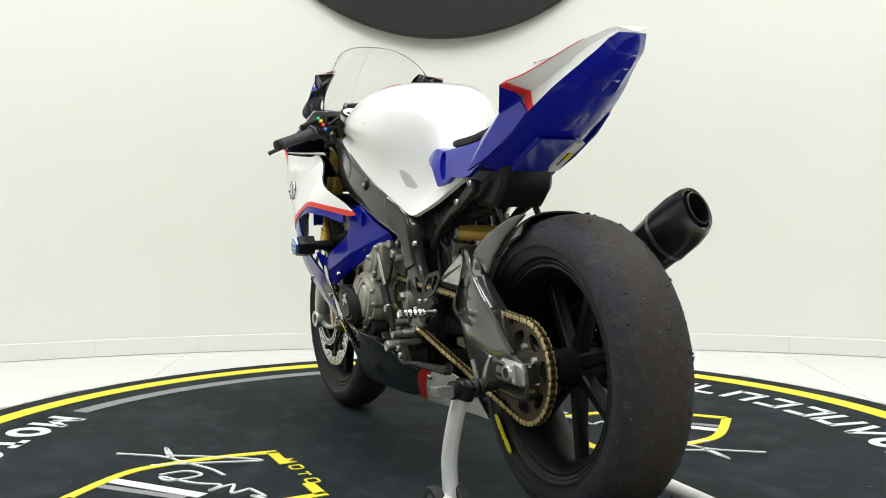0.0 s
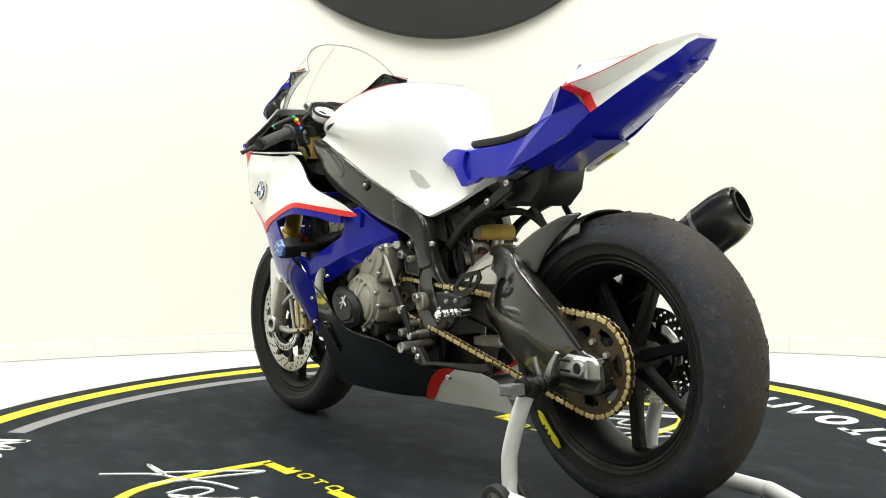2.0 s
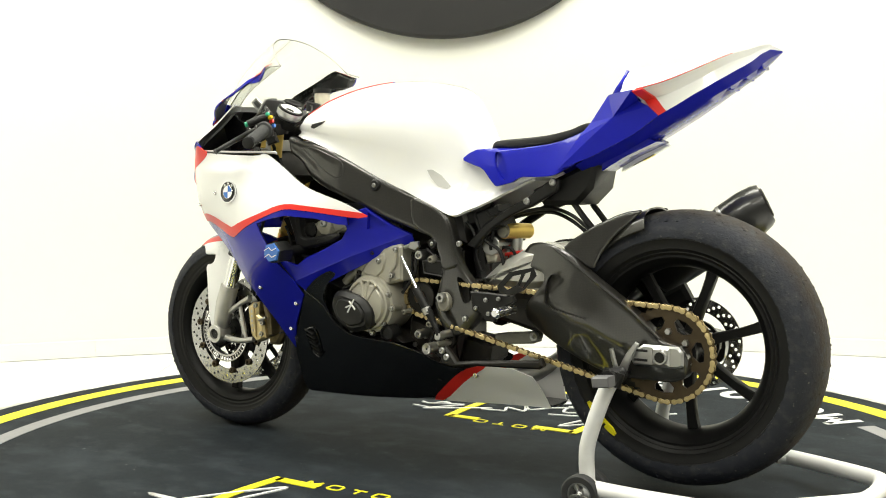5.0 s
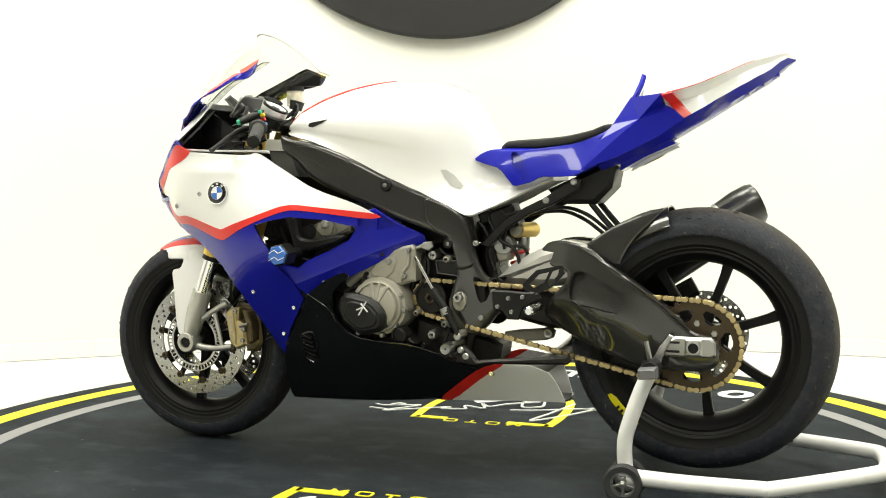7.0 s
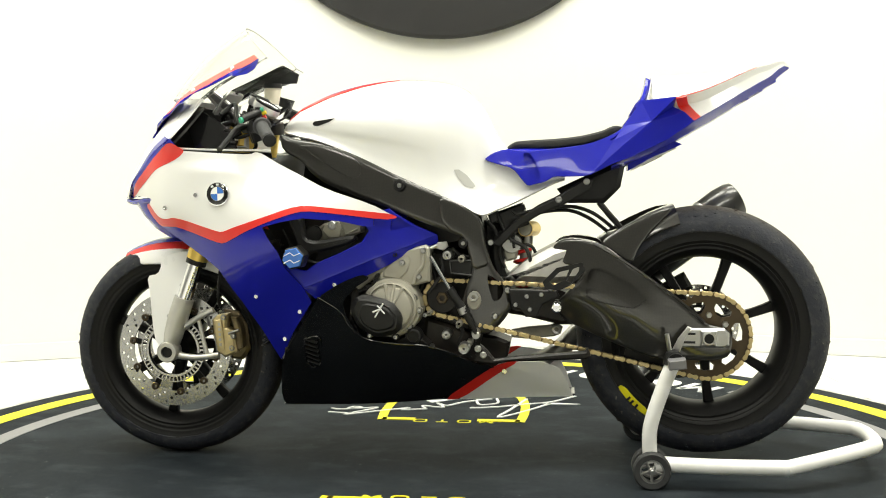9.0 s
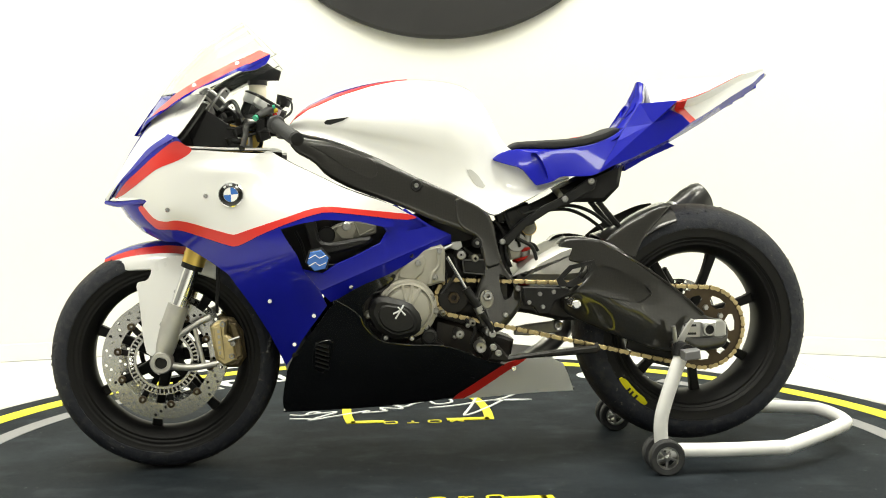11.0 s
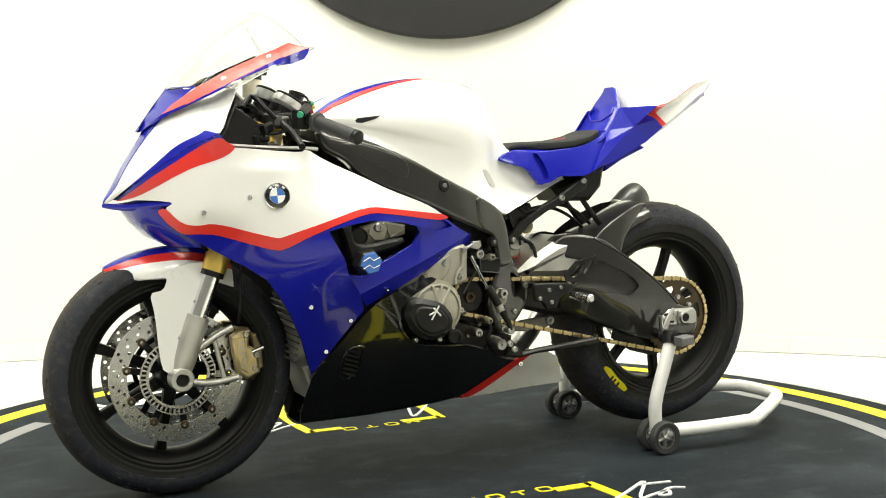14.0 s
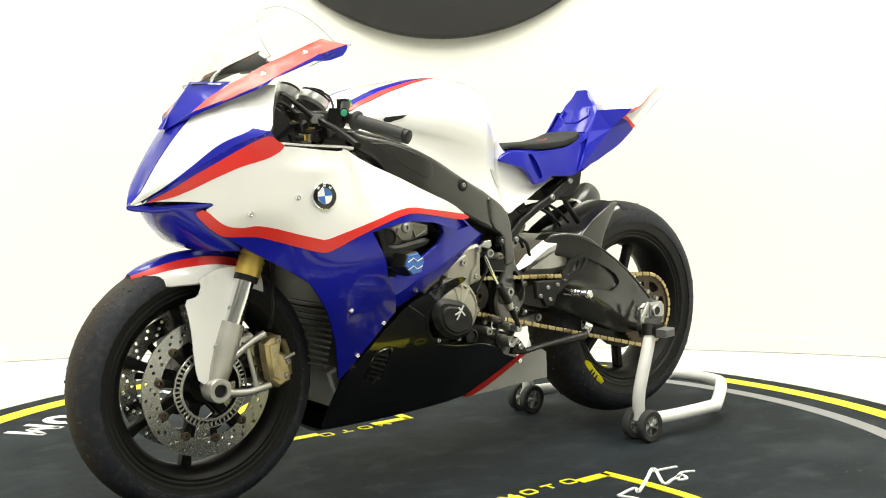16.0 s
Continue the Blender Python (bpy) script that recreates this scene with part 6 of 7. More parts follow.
front_spr = part("front_sprocket", moved(rod(0.041, -0.004, 0.004, 34), pose(FSPR[0], CHAIN_Y, FSPR[1])), DARK, bike, "small dark front sprocket")
part("sprocket_nut", moved(lathe([(0.008, 0.004), (0.008, 0.014), (0.015, 0.014), (0.0165, 0.011), (0.0165, 0.004)], 6), pose(FSPR[0], CHAIN_Y, FSPR[1])), SPROCKET, front_spr, "large dark nut")


def chain_path():
    """The chain's line in the side plane: round both sprockets, tangent runs between them."""
    (ax, az), (bx, bz) = FSPR, SPR
    d = math.hypot(bx - ax, bz - az)
    base = math.atan2(bz - az, bx - ax)
    off = math.acos((FSPR_R - SPR_R) / d)
    up0, up1 = base - off, base + off
    pts = []
    for i in range(41):
        a = up1 + (2 * math.pi - 2 * off) * i / 40
        pts.append((ax + FSPR_R * math.cos(a), az + FSPR_R * math.sin(a)))
    for i in range(81):
        a = up0 + (2 * off) * i / 80
        pts.append((bx + SPR_R * math.cos(a), bz + SPR_R * math.sin(a)))
    return pts


def chain():
    pts = chain_path()
    pts.append(pts[0])
    dist = [0.0]
    for p, q in zip(pts, pts[1:]):
        dist.append(dist[-1] + math.hypot(q[0] - p[0], q[1] - p[1]))
    n = 2 * round(dist[-1] / 0.01588 / 2)
    step = dist[-1] / n
    at = [(np.interp(k * step, dist, [p[0] for p in pts]), np.interp(k * step, dist, [p[1] for p in pts])) for k in range(n + 1)]
    loop = []
    for i in range(10):
        a = math.pi * i / 9
        loop.append((0.0079 + 0.0062 * math.sin(a), 0.0062 * math.cos(a)))
    loop += [(0.0, -0.0040)] + [(-0.0079 - 0.0062 * math.sin(math.pi * i / 9), -0.0062 * math.cos(math.pi * i / 9)) for i in range(10)] + [(0.0, 0.0040)]

    def link_mesh(y):
        return mesh_of(join(prism(loop, y, y + 0.0018, 0.0005), prism(loop, -y, -y - 0.0018, 0.0005), *[moved(rod(0.0026, -y - 0.003, y + 0.003, 8, 0.0004), pose(q, 0, 0)) for q in (-0.0079, 0.0079)]))
    outer, inner = link_mesh(0.0062), link_mesh(0.0040)
    pins = join(*[moved(rod(0.0051, -0.004, 0.004, 8, 0.0005), pose(x, CHAIN_Y, z)) for x, z in at[:-1]])
    body = part("chain", pins, CHAIN_DARK, bike, "gold drive chain")
    for k in range(n):
        (x0, z0), (x1, z1) = at[k], at[k + 1]
        ob = part("link", outer if k % 2 else inner, CHAIN if k % 2 else CHAIN_DARK, body)
        ob.matrix_local = Matrix.Translation(((x0 + x1) / 2, CHAIN_Y, (z0 + z1) / 2)) @ Matrix.Rotation(-math.atan2(z1 - z0, x1 - x0), 4, "Y")


chain()
GUARD2 = [(-0.498, 0.338), (-0.571, 0.306), (-0.665, 0.295), (-0.694, 0.255), (-0.629, 0.248), (-0.557, 0.267), (-0.491, 0.308)]
part("chain_guard", prism(GUARD2, 0.100, 0.104, 0.001, 0), PLASTIC, bike, "black lower chain guard")
part("rear_axle", rod(0.013, -0.165, 0.165), STEEL, rear_wheel)
part("rear_caliper", block((0.07, 0.04, 0.05), pose(-0.645, -0.088, 0.47, 0, 30), 0.01), PLASTIC, bike, "black rear brake caliper")

# hugger over the rear tyre
hug = []
for i in range(15):
    a = radians(42 + 54 * i / 14)
    rr = 0.343 + 0.010 * (i / 14) ** 2 + 0.03 * max(0, (3 - i) / 3)
    w = 0.102 - 0.03 * max(0, (i - 9) / 5)
    row = []
    for k in range(9):
        b = -math.pi / 2 + math.pi * k / 8
        drop = 0.05 * (1 - math.cos(b)) ** 1.2
        row.append((SPR[0] + (rr - drop) * math.cos(a), w * math.sin(b), SPR[1] + (rr - drop) * math.sin(a)))
    hug.append(row + [(x, y * 0.97, z - 0.004) for x, y, z in row[::-1]])
hug = hug[:10]
hugger = part("rear_mudguard", loft(hug, closed=True, caps=True), CARBON, bike, "carbon rear mudguard over the tyre", angle=50)
HUG_SIDE = [(-0.425, 0.599), (-0.446, 0.619), (-0.497, 0.653), (-0.576, 0.690), (-0.624, 0.697), (-0.598, 0.672), (-0.555, 0.631), (-0.524, 0.587), (-0.509, 0.549), (-0.461, 0.578)]
for side in (1, -1):
    part("mudguard_side", sheet(HUG_SIDE, field([(-0.45, 0.6, 0.118), (-0.62, 0.68, 0.09), (-0.55, 0.66, 0.105), (-0.50, 0.58, 0.12)]), 0.006, 0.014, side=side, roll=0.004), CARBON, hugger, "carbon side of the rear mudguard")

# shock
reservoir = part("shock_reservoir", tube([(-0.231, 0.062, 0.6355), (-0.250, -0.034, 0.6315)], 0.0205, 26, smooth=False), GOLD, bike, "gold shock reservoir")
part("reservoir_cap", tube([(-0.2294, 0.070, 0.6358), (-0.231, 0.062, 0.6355)], [0.017, 0.0190], 26, smooth=False), DARK_BEIGE, reservoir, "dull grey end cap")
part("reservoir_mark", block((0.002, 0.020, 0.014), pose(-0.2215, 0.005, 0.6335, 0, 0, 11), 0.0004), PRINT, reservoir, "small pale sticker")
part("shock_spring", tube([(-0.222 + 0.022 * math.cos(k * 0.9), 0.022 * math.sin(k * 0.9) - 0.0, 0.42 + k * 0.0035) for k in range(50)], 0.005, 6, 2), RED, bike, "red shock spring")
part("shock_body", tube([(-0.215, 0, 0.40), (-0.235, 0, 0.62)], 0.016, 16, smooth=False), STEEL, bike, "steel shock absorber body")
(x, z), = [(-0.195, 0.597)]
part("shock_collar", moved(rod(0.026, 0.02, 0.07, 24), pose(x, 0, z)), STEEL, bike, "steel spring collar")
SHOCK_HEAD = [(-0.174, 0.597), (-0.206, 0.606), (-0.211, 0.570), (-0.206, 0.554), (-0.180, 0.548), (-0.173, 0.570)]
part("shock_head", prism(SHOCK_HEAD, 0.0, 0.065, 0.005, 0), BEIGE, bike, "worn metal shock head")
for y, r, line in ((0.085, 0.005, [(-0.131, 0.657), (-0.146, 0.642), (-0.161, 0.608), (-0.163, 0.567), (-0.177, 0.532)]), (0.09, 0.004, [(-0.195, 0.687), (-0.210, 0.675), (-0.233, 0.681), (-0.255, 0.687)]), (0.06, 0.006, [(-0.156, 0.656), (-0.179, 0.662), (-0.204, 0.656), (-0.224, 0.641)]),
                   (0.05, 0.0045, [(-0.213, 0.583), (-0.223, 0.592), (-0.246, 0.589), (-0.258, 0.571)]), (0.08, 0.004, [(-0.139, 0.687), (-0.157, 0.669), (-0.181, 0.648), (-0.195, 0.618), (-0.202, 0.585)])):
    part("cable", tube([(x, y, z) for x, z in line], r, 8), PLASTIC, bike, "black cable")
for (x, z), w, h in zip([(-0.150, 0.668), (-0.195, 0.656), (-0.210, 0.687), (-0.188, 0.633)], (0.03, 0.03, 0.045, 0.03), (0.03, 0.022, 0.014, 0.016)):
    part("electric_plug", block((w, 0.03, h), pose(x, 0.075, z, 0, 20), 0.004), PLASTIC, bike, "black electric plug")
# Dark filler added round the shock; it only closes a bright gap.
SHOCK_BACKING = [(-0.118, 0.656), (-0.191, 0.644), (-0.232, 0.635), (-0.226, 0.604), (-0.186, 0.595), (-0.170, 0.532), (-0.190, 0.486), (-0.133, 0.482), (-0.118, 0.579)]
part("shock_mount", prism(SHOCK_BACKING, -0.07, 0.03, 0.008, 0), DARK, bike, "dark block added to fill the gap round the shock")
HOSE_PACK = [(-0.138, 0.632), (-0.172, 0.644), (-0.187, 0.622), (-0.172, 0.584), (-0.176, 0.523), (-0.194, 0.493), (-0.156, 0.493), (-0.138, 0.554)]
part("hose_pack", prism(HOSE_PACK, 0.03, 0.075, 0.010, 1), PLASTIC, bike, "black hose bundle")
part("regulator_box", block((0.07, 0.08, 0.06), pose(-0.20, 0.05, 0.665, 0, 20), 0.006), PLASTIC, bike, "black box under the seat")

# rear subframe and under tray
for side in (1, -1):
    RAIL = [(-0.141, 0.598), (-0.196, 0.653), (-0.263, 0.696), (-0.314, 0.720), (-0.389, 0.771), (-0.409, 0.767), (-0.403, 0.740), (-0.336, 0.702), (-0.277, 0.679), (-0.218, 0.643), (-0.166, 0.589)]
    rail = part("subframe_rail", prism(RAIL, side * 0.085, side * 0.105, 0.004, 0), PLASTIC, bike, "black subframe rail")
    bolts(rail, [(x, side * 0.106, z) for x, z in [(-0.320, 0.714), (-0.392, 0.761)]], 0.009, STEEL)
TRAY = [(-0.314, 0.741), (-0.380, 0.771), (-0.447, 0.800), (-0.501, 0.825), (-0.490, 0.793), (-0.481, 0.745), (-0.440, 0.704), (-0.344, 0.704)]
tray = part("under_tray", prism(TRAY, -0.07, 0.07, 0.012, 0), PLASTIC, bike, "black under-seat tray")
part("tray_stay", tube([(x, 0.05, z) for x, z in [(-0.425, 0.706), (-0.452, 0.673), (-0.485, 0.636)]], 0.008, 8, smooth=False), PLASTIC, tray)
part("tray_stay", tube([(x, -0.05, z) for x, z in [(-0.428, 0.704), (-0.456, 0.670), (-0.490, 0.631)]], 0.008, 8, smooth=False), PLASTIC, tray)
for y, line in ((0.03, [(-0.192, 0.665), (-0.276, 0.685), (-0.351, 0.694), (-0.411, 0.676), (-0.464, 0.636)]), (0.01, [(-0.183, 0.641), (-0.245, 0.672), (-0.336, 0.684), (-0.397, 0.664), (-0.450, 0.626)]),
                (0.09, [(-0.158, 0.675), (-0.188, 0.615), (-0.233, 0.586), (-0.248, 0.541)]), (0.07, [(-0.194, 0.687), (-0.205, 0.644), (-0.194, 0.599)])):
    part("cable", tube([(x, y, z) for x, z in line], 0.005, 8), PLASTIC, bike, "black cable")

# seat cowl, pad and tail
COWL = [(-0.123, 0.820), (-0.144, 0.836), (-0.177, 0.848), (-0.233, 0.841), (-0.307, 0.847), (-0.394, 0.858), (-0.459, 0.883), (-0.493, 0.906), (-0.521, 0.906), (-0.522, 0.848), (-0.482, 0.819), (-0.431, 0.793), (-0.395, 0.776), (-0.351, 0.774), (-0.307, 0.775), (-0.285, 0.761), (-0.263, 0.756), (-0.240, 0.750), (-0.226, 0.765), (-0.200, 0.797), (-0.159, 0.808)]
TAIL_Y = field([(-0.123, 0.821, 0.095), (-0.20, 0.80, 0.118), (-0.25, 0.755, 0.120), (-0.40, 0.78, 0.115), (-0.35, 0.85, 0.095), (-0.481, 0.90, 0.075), (-0.554, 0.978, 0.08), (-0.667, 0.92, 0.100),
                (-0.66, 0.97, 0.092), (-0.60, 0.93, 0.105), (-0.50, 0.83, 0.112), (-0.55, 0.86, 0.115), (-0.24, 0.84, 0.10)])
for side in (1, -1):
    SCOOP = [(-0.226, 0.837), (-0.242, 0.838), (-0.257, 0.818), (-0.267, 0.794), (-0.273, 0.770), (-0.260, 0.766), (-0.245, 0.782), (-0.233, 0.803)]
    SCOOP_FLOOR = [(-0.215, 0.844), (-0.251, 0.847), (-0.270, 0.816), (-0.283, 0.761), (-0.254, 0.756), (-0.236, 0.782), (-0.221, 0.806)]
    cowl = part("seat_cowl", sheet(COWL, TAIL_Y, 0.013, 0.014, [SCOOP], side=side, roll=0.001), BLUE, bike, "glossy blue seat cowl")
    part("cowl_scoop", sheet(SCOOP_FLOOR, lifted(TAIL_Y, -0.012), 0.003, 0.012, side=side), BLUE, cowl, "blue floor of the scoop")

# seat base top between the cowls
seat_rows = []
for x, z, w in ((-0.125, 0.822, 0.09), (-0.19, 0.846, 0.095), (-0.30, 0.846, 0.09), (-0.40, 0.858, 0.085), (-0.47, 0.885, 0.078), (-0.492, 0.905, 0.074)):
    seat_rows.append([(x, w, z - 0.004), (x, w * 0.9, z + 0.002), (x, 0, z), (x, -w * 0.9, z + 0.002), (x, -w, z - 0.004), (x, 0, z - 0.02)])
part("seat_base", loft(seat_rows, closed=True, caps=True), BLUE, bike, "blue seat base")
pad_rows = []
PADS = [(-0.183, 0.848, 0.040, 0.008), (-0.20, 0.848, 0.062, 0.020), (-0.25, 0.845, 0.080, 0.027), (-0.31, 0.847, 0.090, 0.028), (-0.37, 0.853, 0.092, 0.028), (-0.43, 0.866, 0.086, 0.028), (-0.465, 0.882, 0.074, 0.026), (-0.483, 0.894, 0.05, 0.012)]
for i in range(29):
    x = -0.183 - 0.30 * i / 28
    z, w, h = table([tuple(r) for r in PADS[::-1]], x)
    row = []
    for k in range(20):
        a = 2 * math.pi * k / 20
        c, s = math.cos(a), math.sin(a)
        row.append((x, w * math.copysign(abs(c) ** 0.55, c), z + h * 0.5 + h * 0.5 * math.copysign(abs(s) ** 0.5, s)))
    pad_rows.append(row)
seat = part("seat_pad", loft(pad_rows, closed=True, caps=True), FOAM, bike, "thin black foam seat pad", angle=50)
part("seat_mark", tube([(-0.36, 0.005, 0.8785), (-0.38, 0.02, 0.8810), (-0.40, 0.0, 0.8850), (-0.42, 0.03, 0.8875)], 0.0022, 6), RED, seat, "small red stitched emblem")
# back stop
STOP = [(-0.492, 0.080, 0.905), (-0.515, 0.083, 0.935), (-0.535, 0.080, 0.966), (-0.544, 0.066, 0.990), (-0.549, 0.044, 1.008), (-0.552, 0.032, 1.022), (-0.554, 0.024, 1.034)]
rows = []
for x, w, z in STOP:
    rows.append([(x, w, z - 0.004), (x + 0.006, w * 0.85, z), (x + 0.008, 0, z), (x + 0.006, -w * 0.85, z), (x, -w, z - 0.004), (x - 0.006, -w * 0.8, z - 0.006), (x - 0.006, w * 0.8, z - 0.006)])
part("back_stop", loft(rows, closed=True, caps=True), BLUE, bike, "blue back stop behind the seat")
part("stop_back", loft([[(x - 0.0063, w * 0.82, z - 0.006), (x - 0.0063, -w * 0.82, z - 0.006), (x - 0.009, -w * 0.80, z - 0.006), (x - 0.009, w * 0.80, z - 0.006)] for x, w, z in STOP], closed=True, caps=True), WHITE, bike, "white back of the back stop")
FOLD = [(0.050, 0.972), (0.058, 0.955), (0.026, 0.935), (-0.026, 0.935), (-0.058, 0.955), (-0.050, 0.972)]
part("stop_fold", tube([(np.interp(z, [0.905, 0.935, 0.966, 0.99], [-0.492, -0.515, -0.535, -0.544]) + 0.0085, y, z) for y, z in FOLD], 0.0028, 8, smooth=False), BLUE, bike, "raised fold on the back stop")

# tail: x, top z, top edge half width and z, fold half width and z, lower edge half width and z, keel z
TAIL = [(-0.918, 1.060, 0.004, 1.059, 0.004, 1.058, 0.004, 1.056, 1.054), (-0.912, 1.066, 0.022, 1.064, 0.022, 1.060, 0.022, 1.056, 1.046), (-0.895, 1.072, 0.036, 1.070, 0.034, 1.063, 0.036, 1.056, 1.034), (-0.86, 1.066, 0.054, 1.060, 0.050, 1.046, 0.054, 1.028, 1.002),
        (-0.815, 1.052, 0.070, 1.047, 0.061, 1.030, 0.066, 1.003, 0.975), (-0.74, 1.022, 0.100, 1.015, 0.078, 0.992, 0.088, 0.960, 0.930), (-0.68, 0.999, 0.126, 0.990, 0.088, 0.966, 0.098, 0.925, 0.895),
        (-0.63, 0.984, 0.145, 0.976, 0.088, 0.957, 0.102, 0.898, 0.866), (-0.58, 0.972, 0.115, 0.969, 0.095, 0.940, 0.106, 0.872, 0.840), (-0.545, 0.970, 0.083, 0.968, 0.096, 0.925, 0.109, 0.853, 0.822), (-0.53, 0.940, 0.082, 0.938, 0.100, 0.908, 0.110, 0.845, 0.815), (-0.48, 0.895, 0.090, 0.890, 0.098, 0.872, 0.108, 0.815, 0.795), (-0.45, 0.872, 0.085, 0.868, 0.096, 0.850, 0.107, 0.800, 0.785)]


def tail_points(x):
    zt, ws, zs, wf, zf, we, ze, zk = table(TAIL, x)
    zt = min(zt, zs + 0.003)
    return [(0, zt), (ws * 0.6, zt - 0.001), (ws, zs), (wf, zf), (we, ze), (we * 0.62, zk + (ze - zk) * 0.22), (0, zk)]


def tail_half(x, lo, hi, out=0.0, lean=0.0):
    base = tail_points(x)
    row = []
    for k in range(lo, hi + 1):
        xk = x - lean * max(0.0, base[2][1] - base[k][1])
        y, z = tail_points(xk)[k]
        row.append((xk, y + (out if k in (2, 3, 4) else 0), z + (out if k < 3 and lo < 2 else (-out if k in (2, 3) or k > 4 else 0))))
    return row


def tail_skin(x0, x1, lo, hi, out=0.0, lean=0.0, n=16):
    """One skin across both sides where it reaches the middle line, else the left half."""
    top = []
    for i in range(n + 1):
        x = x0 + (x1 - x0) * i / n
        a, b = tail_half(x, lo, hi, out, lean), tail_half(x, lo, hi, out - 0.004, lean)

        def other(row):
            return [(p[0], -p[1], p[2]) for p in row]
        if lo == 0 and hi == 6:
            top.append(a + other(a)[-2:0:-1])
        elif lo == 0:
            top.append(other(a)[::-1] + a[1:] + b[::-1] + other(b)[1:])
        elif hi == 6:
            top.append(a + other(a)[-2::-1] + other(b) + b[-2::-1])
        else:
            top.append(a + b[::-1])
    return loft(top, closed=True, caps=True)


tail = part("tail_fairing", tail_skin(-0.616, -0.918, 0, 6), WHITE, bike, "sharp white tail fairing with blue underside and red stripe", angle=25)
part("blue_underside", tail_skin(-0.455, -0.918, 4, 6, 0.0015, 0, 26), BLUE, tail, "blue underside of the tail", angle=25)
def facets(points, faces):
    """A folded panel of flat faces, with thickness towards the middle."""
    n = len(points)
    verts = [tuple(p) for p in points] + [(x, y - 0.006, z) for x, y, z in points]
    count = {}
    for f in faces:
        for i, p in enumerate(f):
            q = f[(i + 1) % len(f)]
            count[(min(p, q), max(p, q))] = None if (min(p, q), max(p, q)) in count else (p, q)
    sides = [(e[1], e[0], e[0] + n, e[1] + n) for e in count.values() if e]
    return verts, [tuple(f) for f in faces] + [tuple(n + i for i in reversed(f)) for f in faces] + sides


FLANK = [(-0.412, 0.124, 0.790), (-0.462, 0.109, 0.868), (-0.488, 0.092, 0.905), (-0.531, 0.086, 0.970), (-0.616, 0.146, 0.975), (-0.556, 0.116, 0.915),
         (-0.500, 0.119, 0.868), (-0.640, 0.108, 0.938), (-0.665, 0.106, 0.915), (-0.603, 0.111, 0.872), (-0.500, 0.117, 0.822), (-0.612, 0.100, 0.952)]
flank = facets(FLANK, [(0, 6, 1), (1, 6, 5), (1, 5, 2), (2, 5, 3), (3, 5, 4), (4, 5, 11), (11, 5, 7), (5, 9, 7), (7, 9, 8), (5, 6, 9), (6, 10, 9), (0, 10, 6)])
stripe = tail_skin(-0.614, -0.640, 2, 4, 0.0034, 0.55, 4)
for half, band in ((flank, stripe), (mirrored(flank), mirrored(stripe))):
    part("blue_flank", half, BLUE, tail, "blue front of the tail", angle=9)
    part("red_stripe", band, RED, tail, "red stripe across the tail", angle=25)
part("blue_deck", tail_skin(-0.452, -0.61, 0, 2, 0.0014), BLUE, tail, "blue deck behind the seat", angle=25)
hump = []
for i in range(15):
    x = -0.5615 - 0.25 * i / 14
    zt, ws, zs, *_ = table(TAIL, x)
    h, w = 1.0355 + 0.013 * i / 14, 0.034 + 0.016 * i / 14
    base = min(0.9 * ws, 0.085)
    hump.append([(x, -base, zs - 0.004), (x, -base * 0.72 - w * 0.20, zs + (h - zs) * 0.45), (x, -w, h - 0.010), (x, -w * 0.5, h), (x, w * 0.5, h), (x, w, h - 0.010), (x, base * 0.72 + w * 0.20, zs + (h - zs) * 0.45), (x, base, zs - 0.004)])
part("white_hump", loft(hump, closed=True, caps=True), WHITE, tail, "white hump behind the back stop", angle=30)
for side in (1, -1):
    line = []
    for i in range(9):
        x = -0.625 - 0.20 * i / 8
        zt, ws, zs, *_ = table(TAIL, x)
        line.append((x, side * (ws + 0.0005), zs + 0.0008))
    part("red_line", tube(line, [0.0016, 0.0014, 0.0012, 0.0008], 6), RED, tail, "thin red line")
for k, x in enumerate((-0.80, -0.835, -0.87)):
    zk = table(TAIL, x)[7]
    rows = []
    for y in (-0.034 + 0.004 * k, -0.012, 0.006, 0.034 - 0.004 * k):
        d = 0.010 if abs(y) > 0.02 else 0.0
        rows.append([(x + 0.022 + d, y, zk - 0.014 + d), (x - 0.012, y, zk + 0.006), (x - 0.010, y, zk + 0.014), (x + 0.022 + d, y, zk - 0.004)])
    part("tail_rib", loft(rows, closed=True, caps=True), BLUE, tail)
KEEL = [(-0.512, 0.787), (-0.636, 0.849), (-0.612, 0.866), (-0.53, 0.822)]
part("white_keel", prism(KEEL, -0.060, -0.036, 0.002), WHITE, tail, "white keel under the tail")
part("keel_mark", block((0.034, 0.012, 0.002), pose(-0.582, -0.050, 0.8215, 0, 26.6, 0), 0.0006), YELLOW, tail, "small yellow emblem shape")
part("keel_bar", block((0.060, 0.004, 0.002), pose(-0.570, -0.041, 0.8155, 0, 26.6, 0), 0.0006), PLASTIC, tail)
CHIN = [(-0.500, 0.788), (-0.56, 0.822), (-0.64, 0.857), (-0.612, 0.870), (-0.50, 0.83)]
part("tail_chin", prism(CHIN, -0.037, 0.055, 0.003), BLUE, tail, "blue chin under the tail")

# exhaust silencer on the other side
EX0, EX1 = Vector((-0.55, -0.150, 0.500)), Vector((-0.820, -0.222, 0.705))
ex_dir = (EX1 - EX0).normalized()


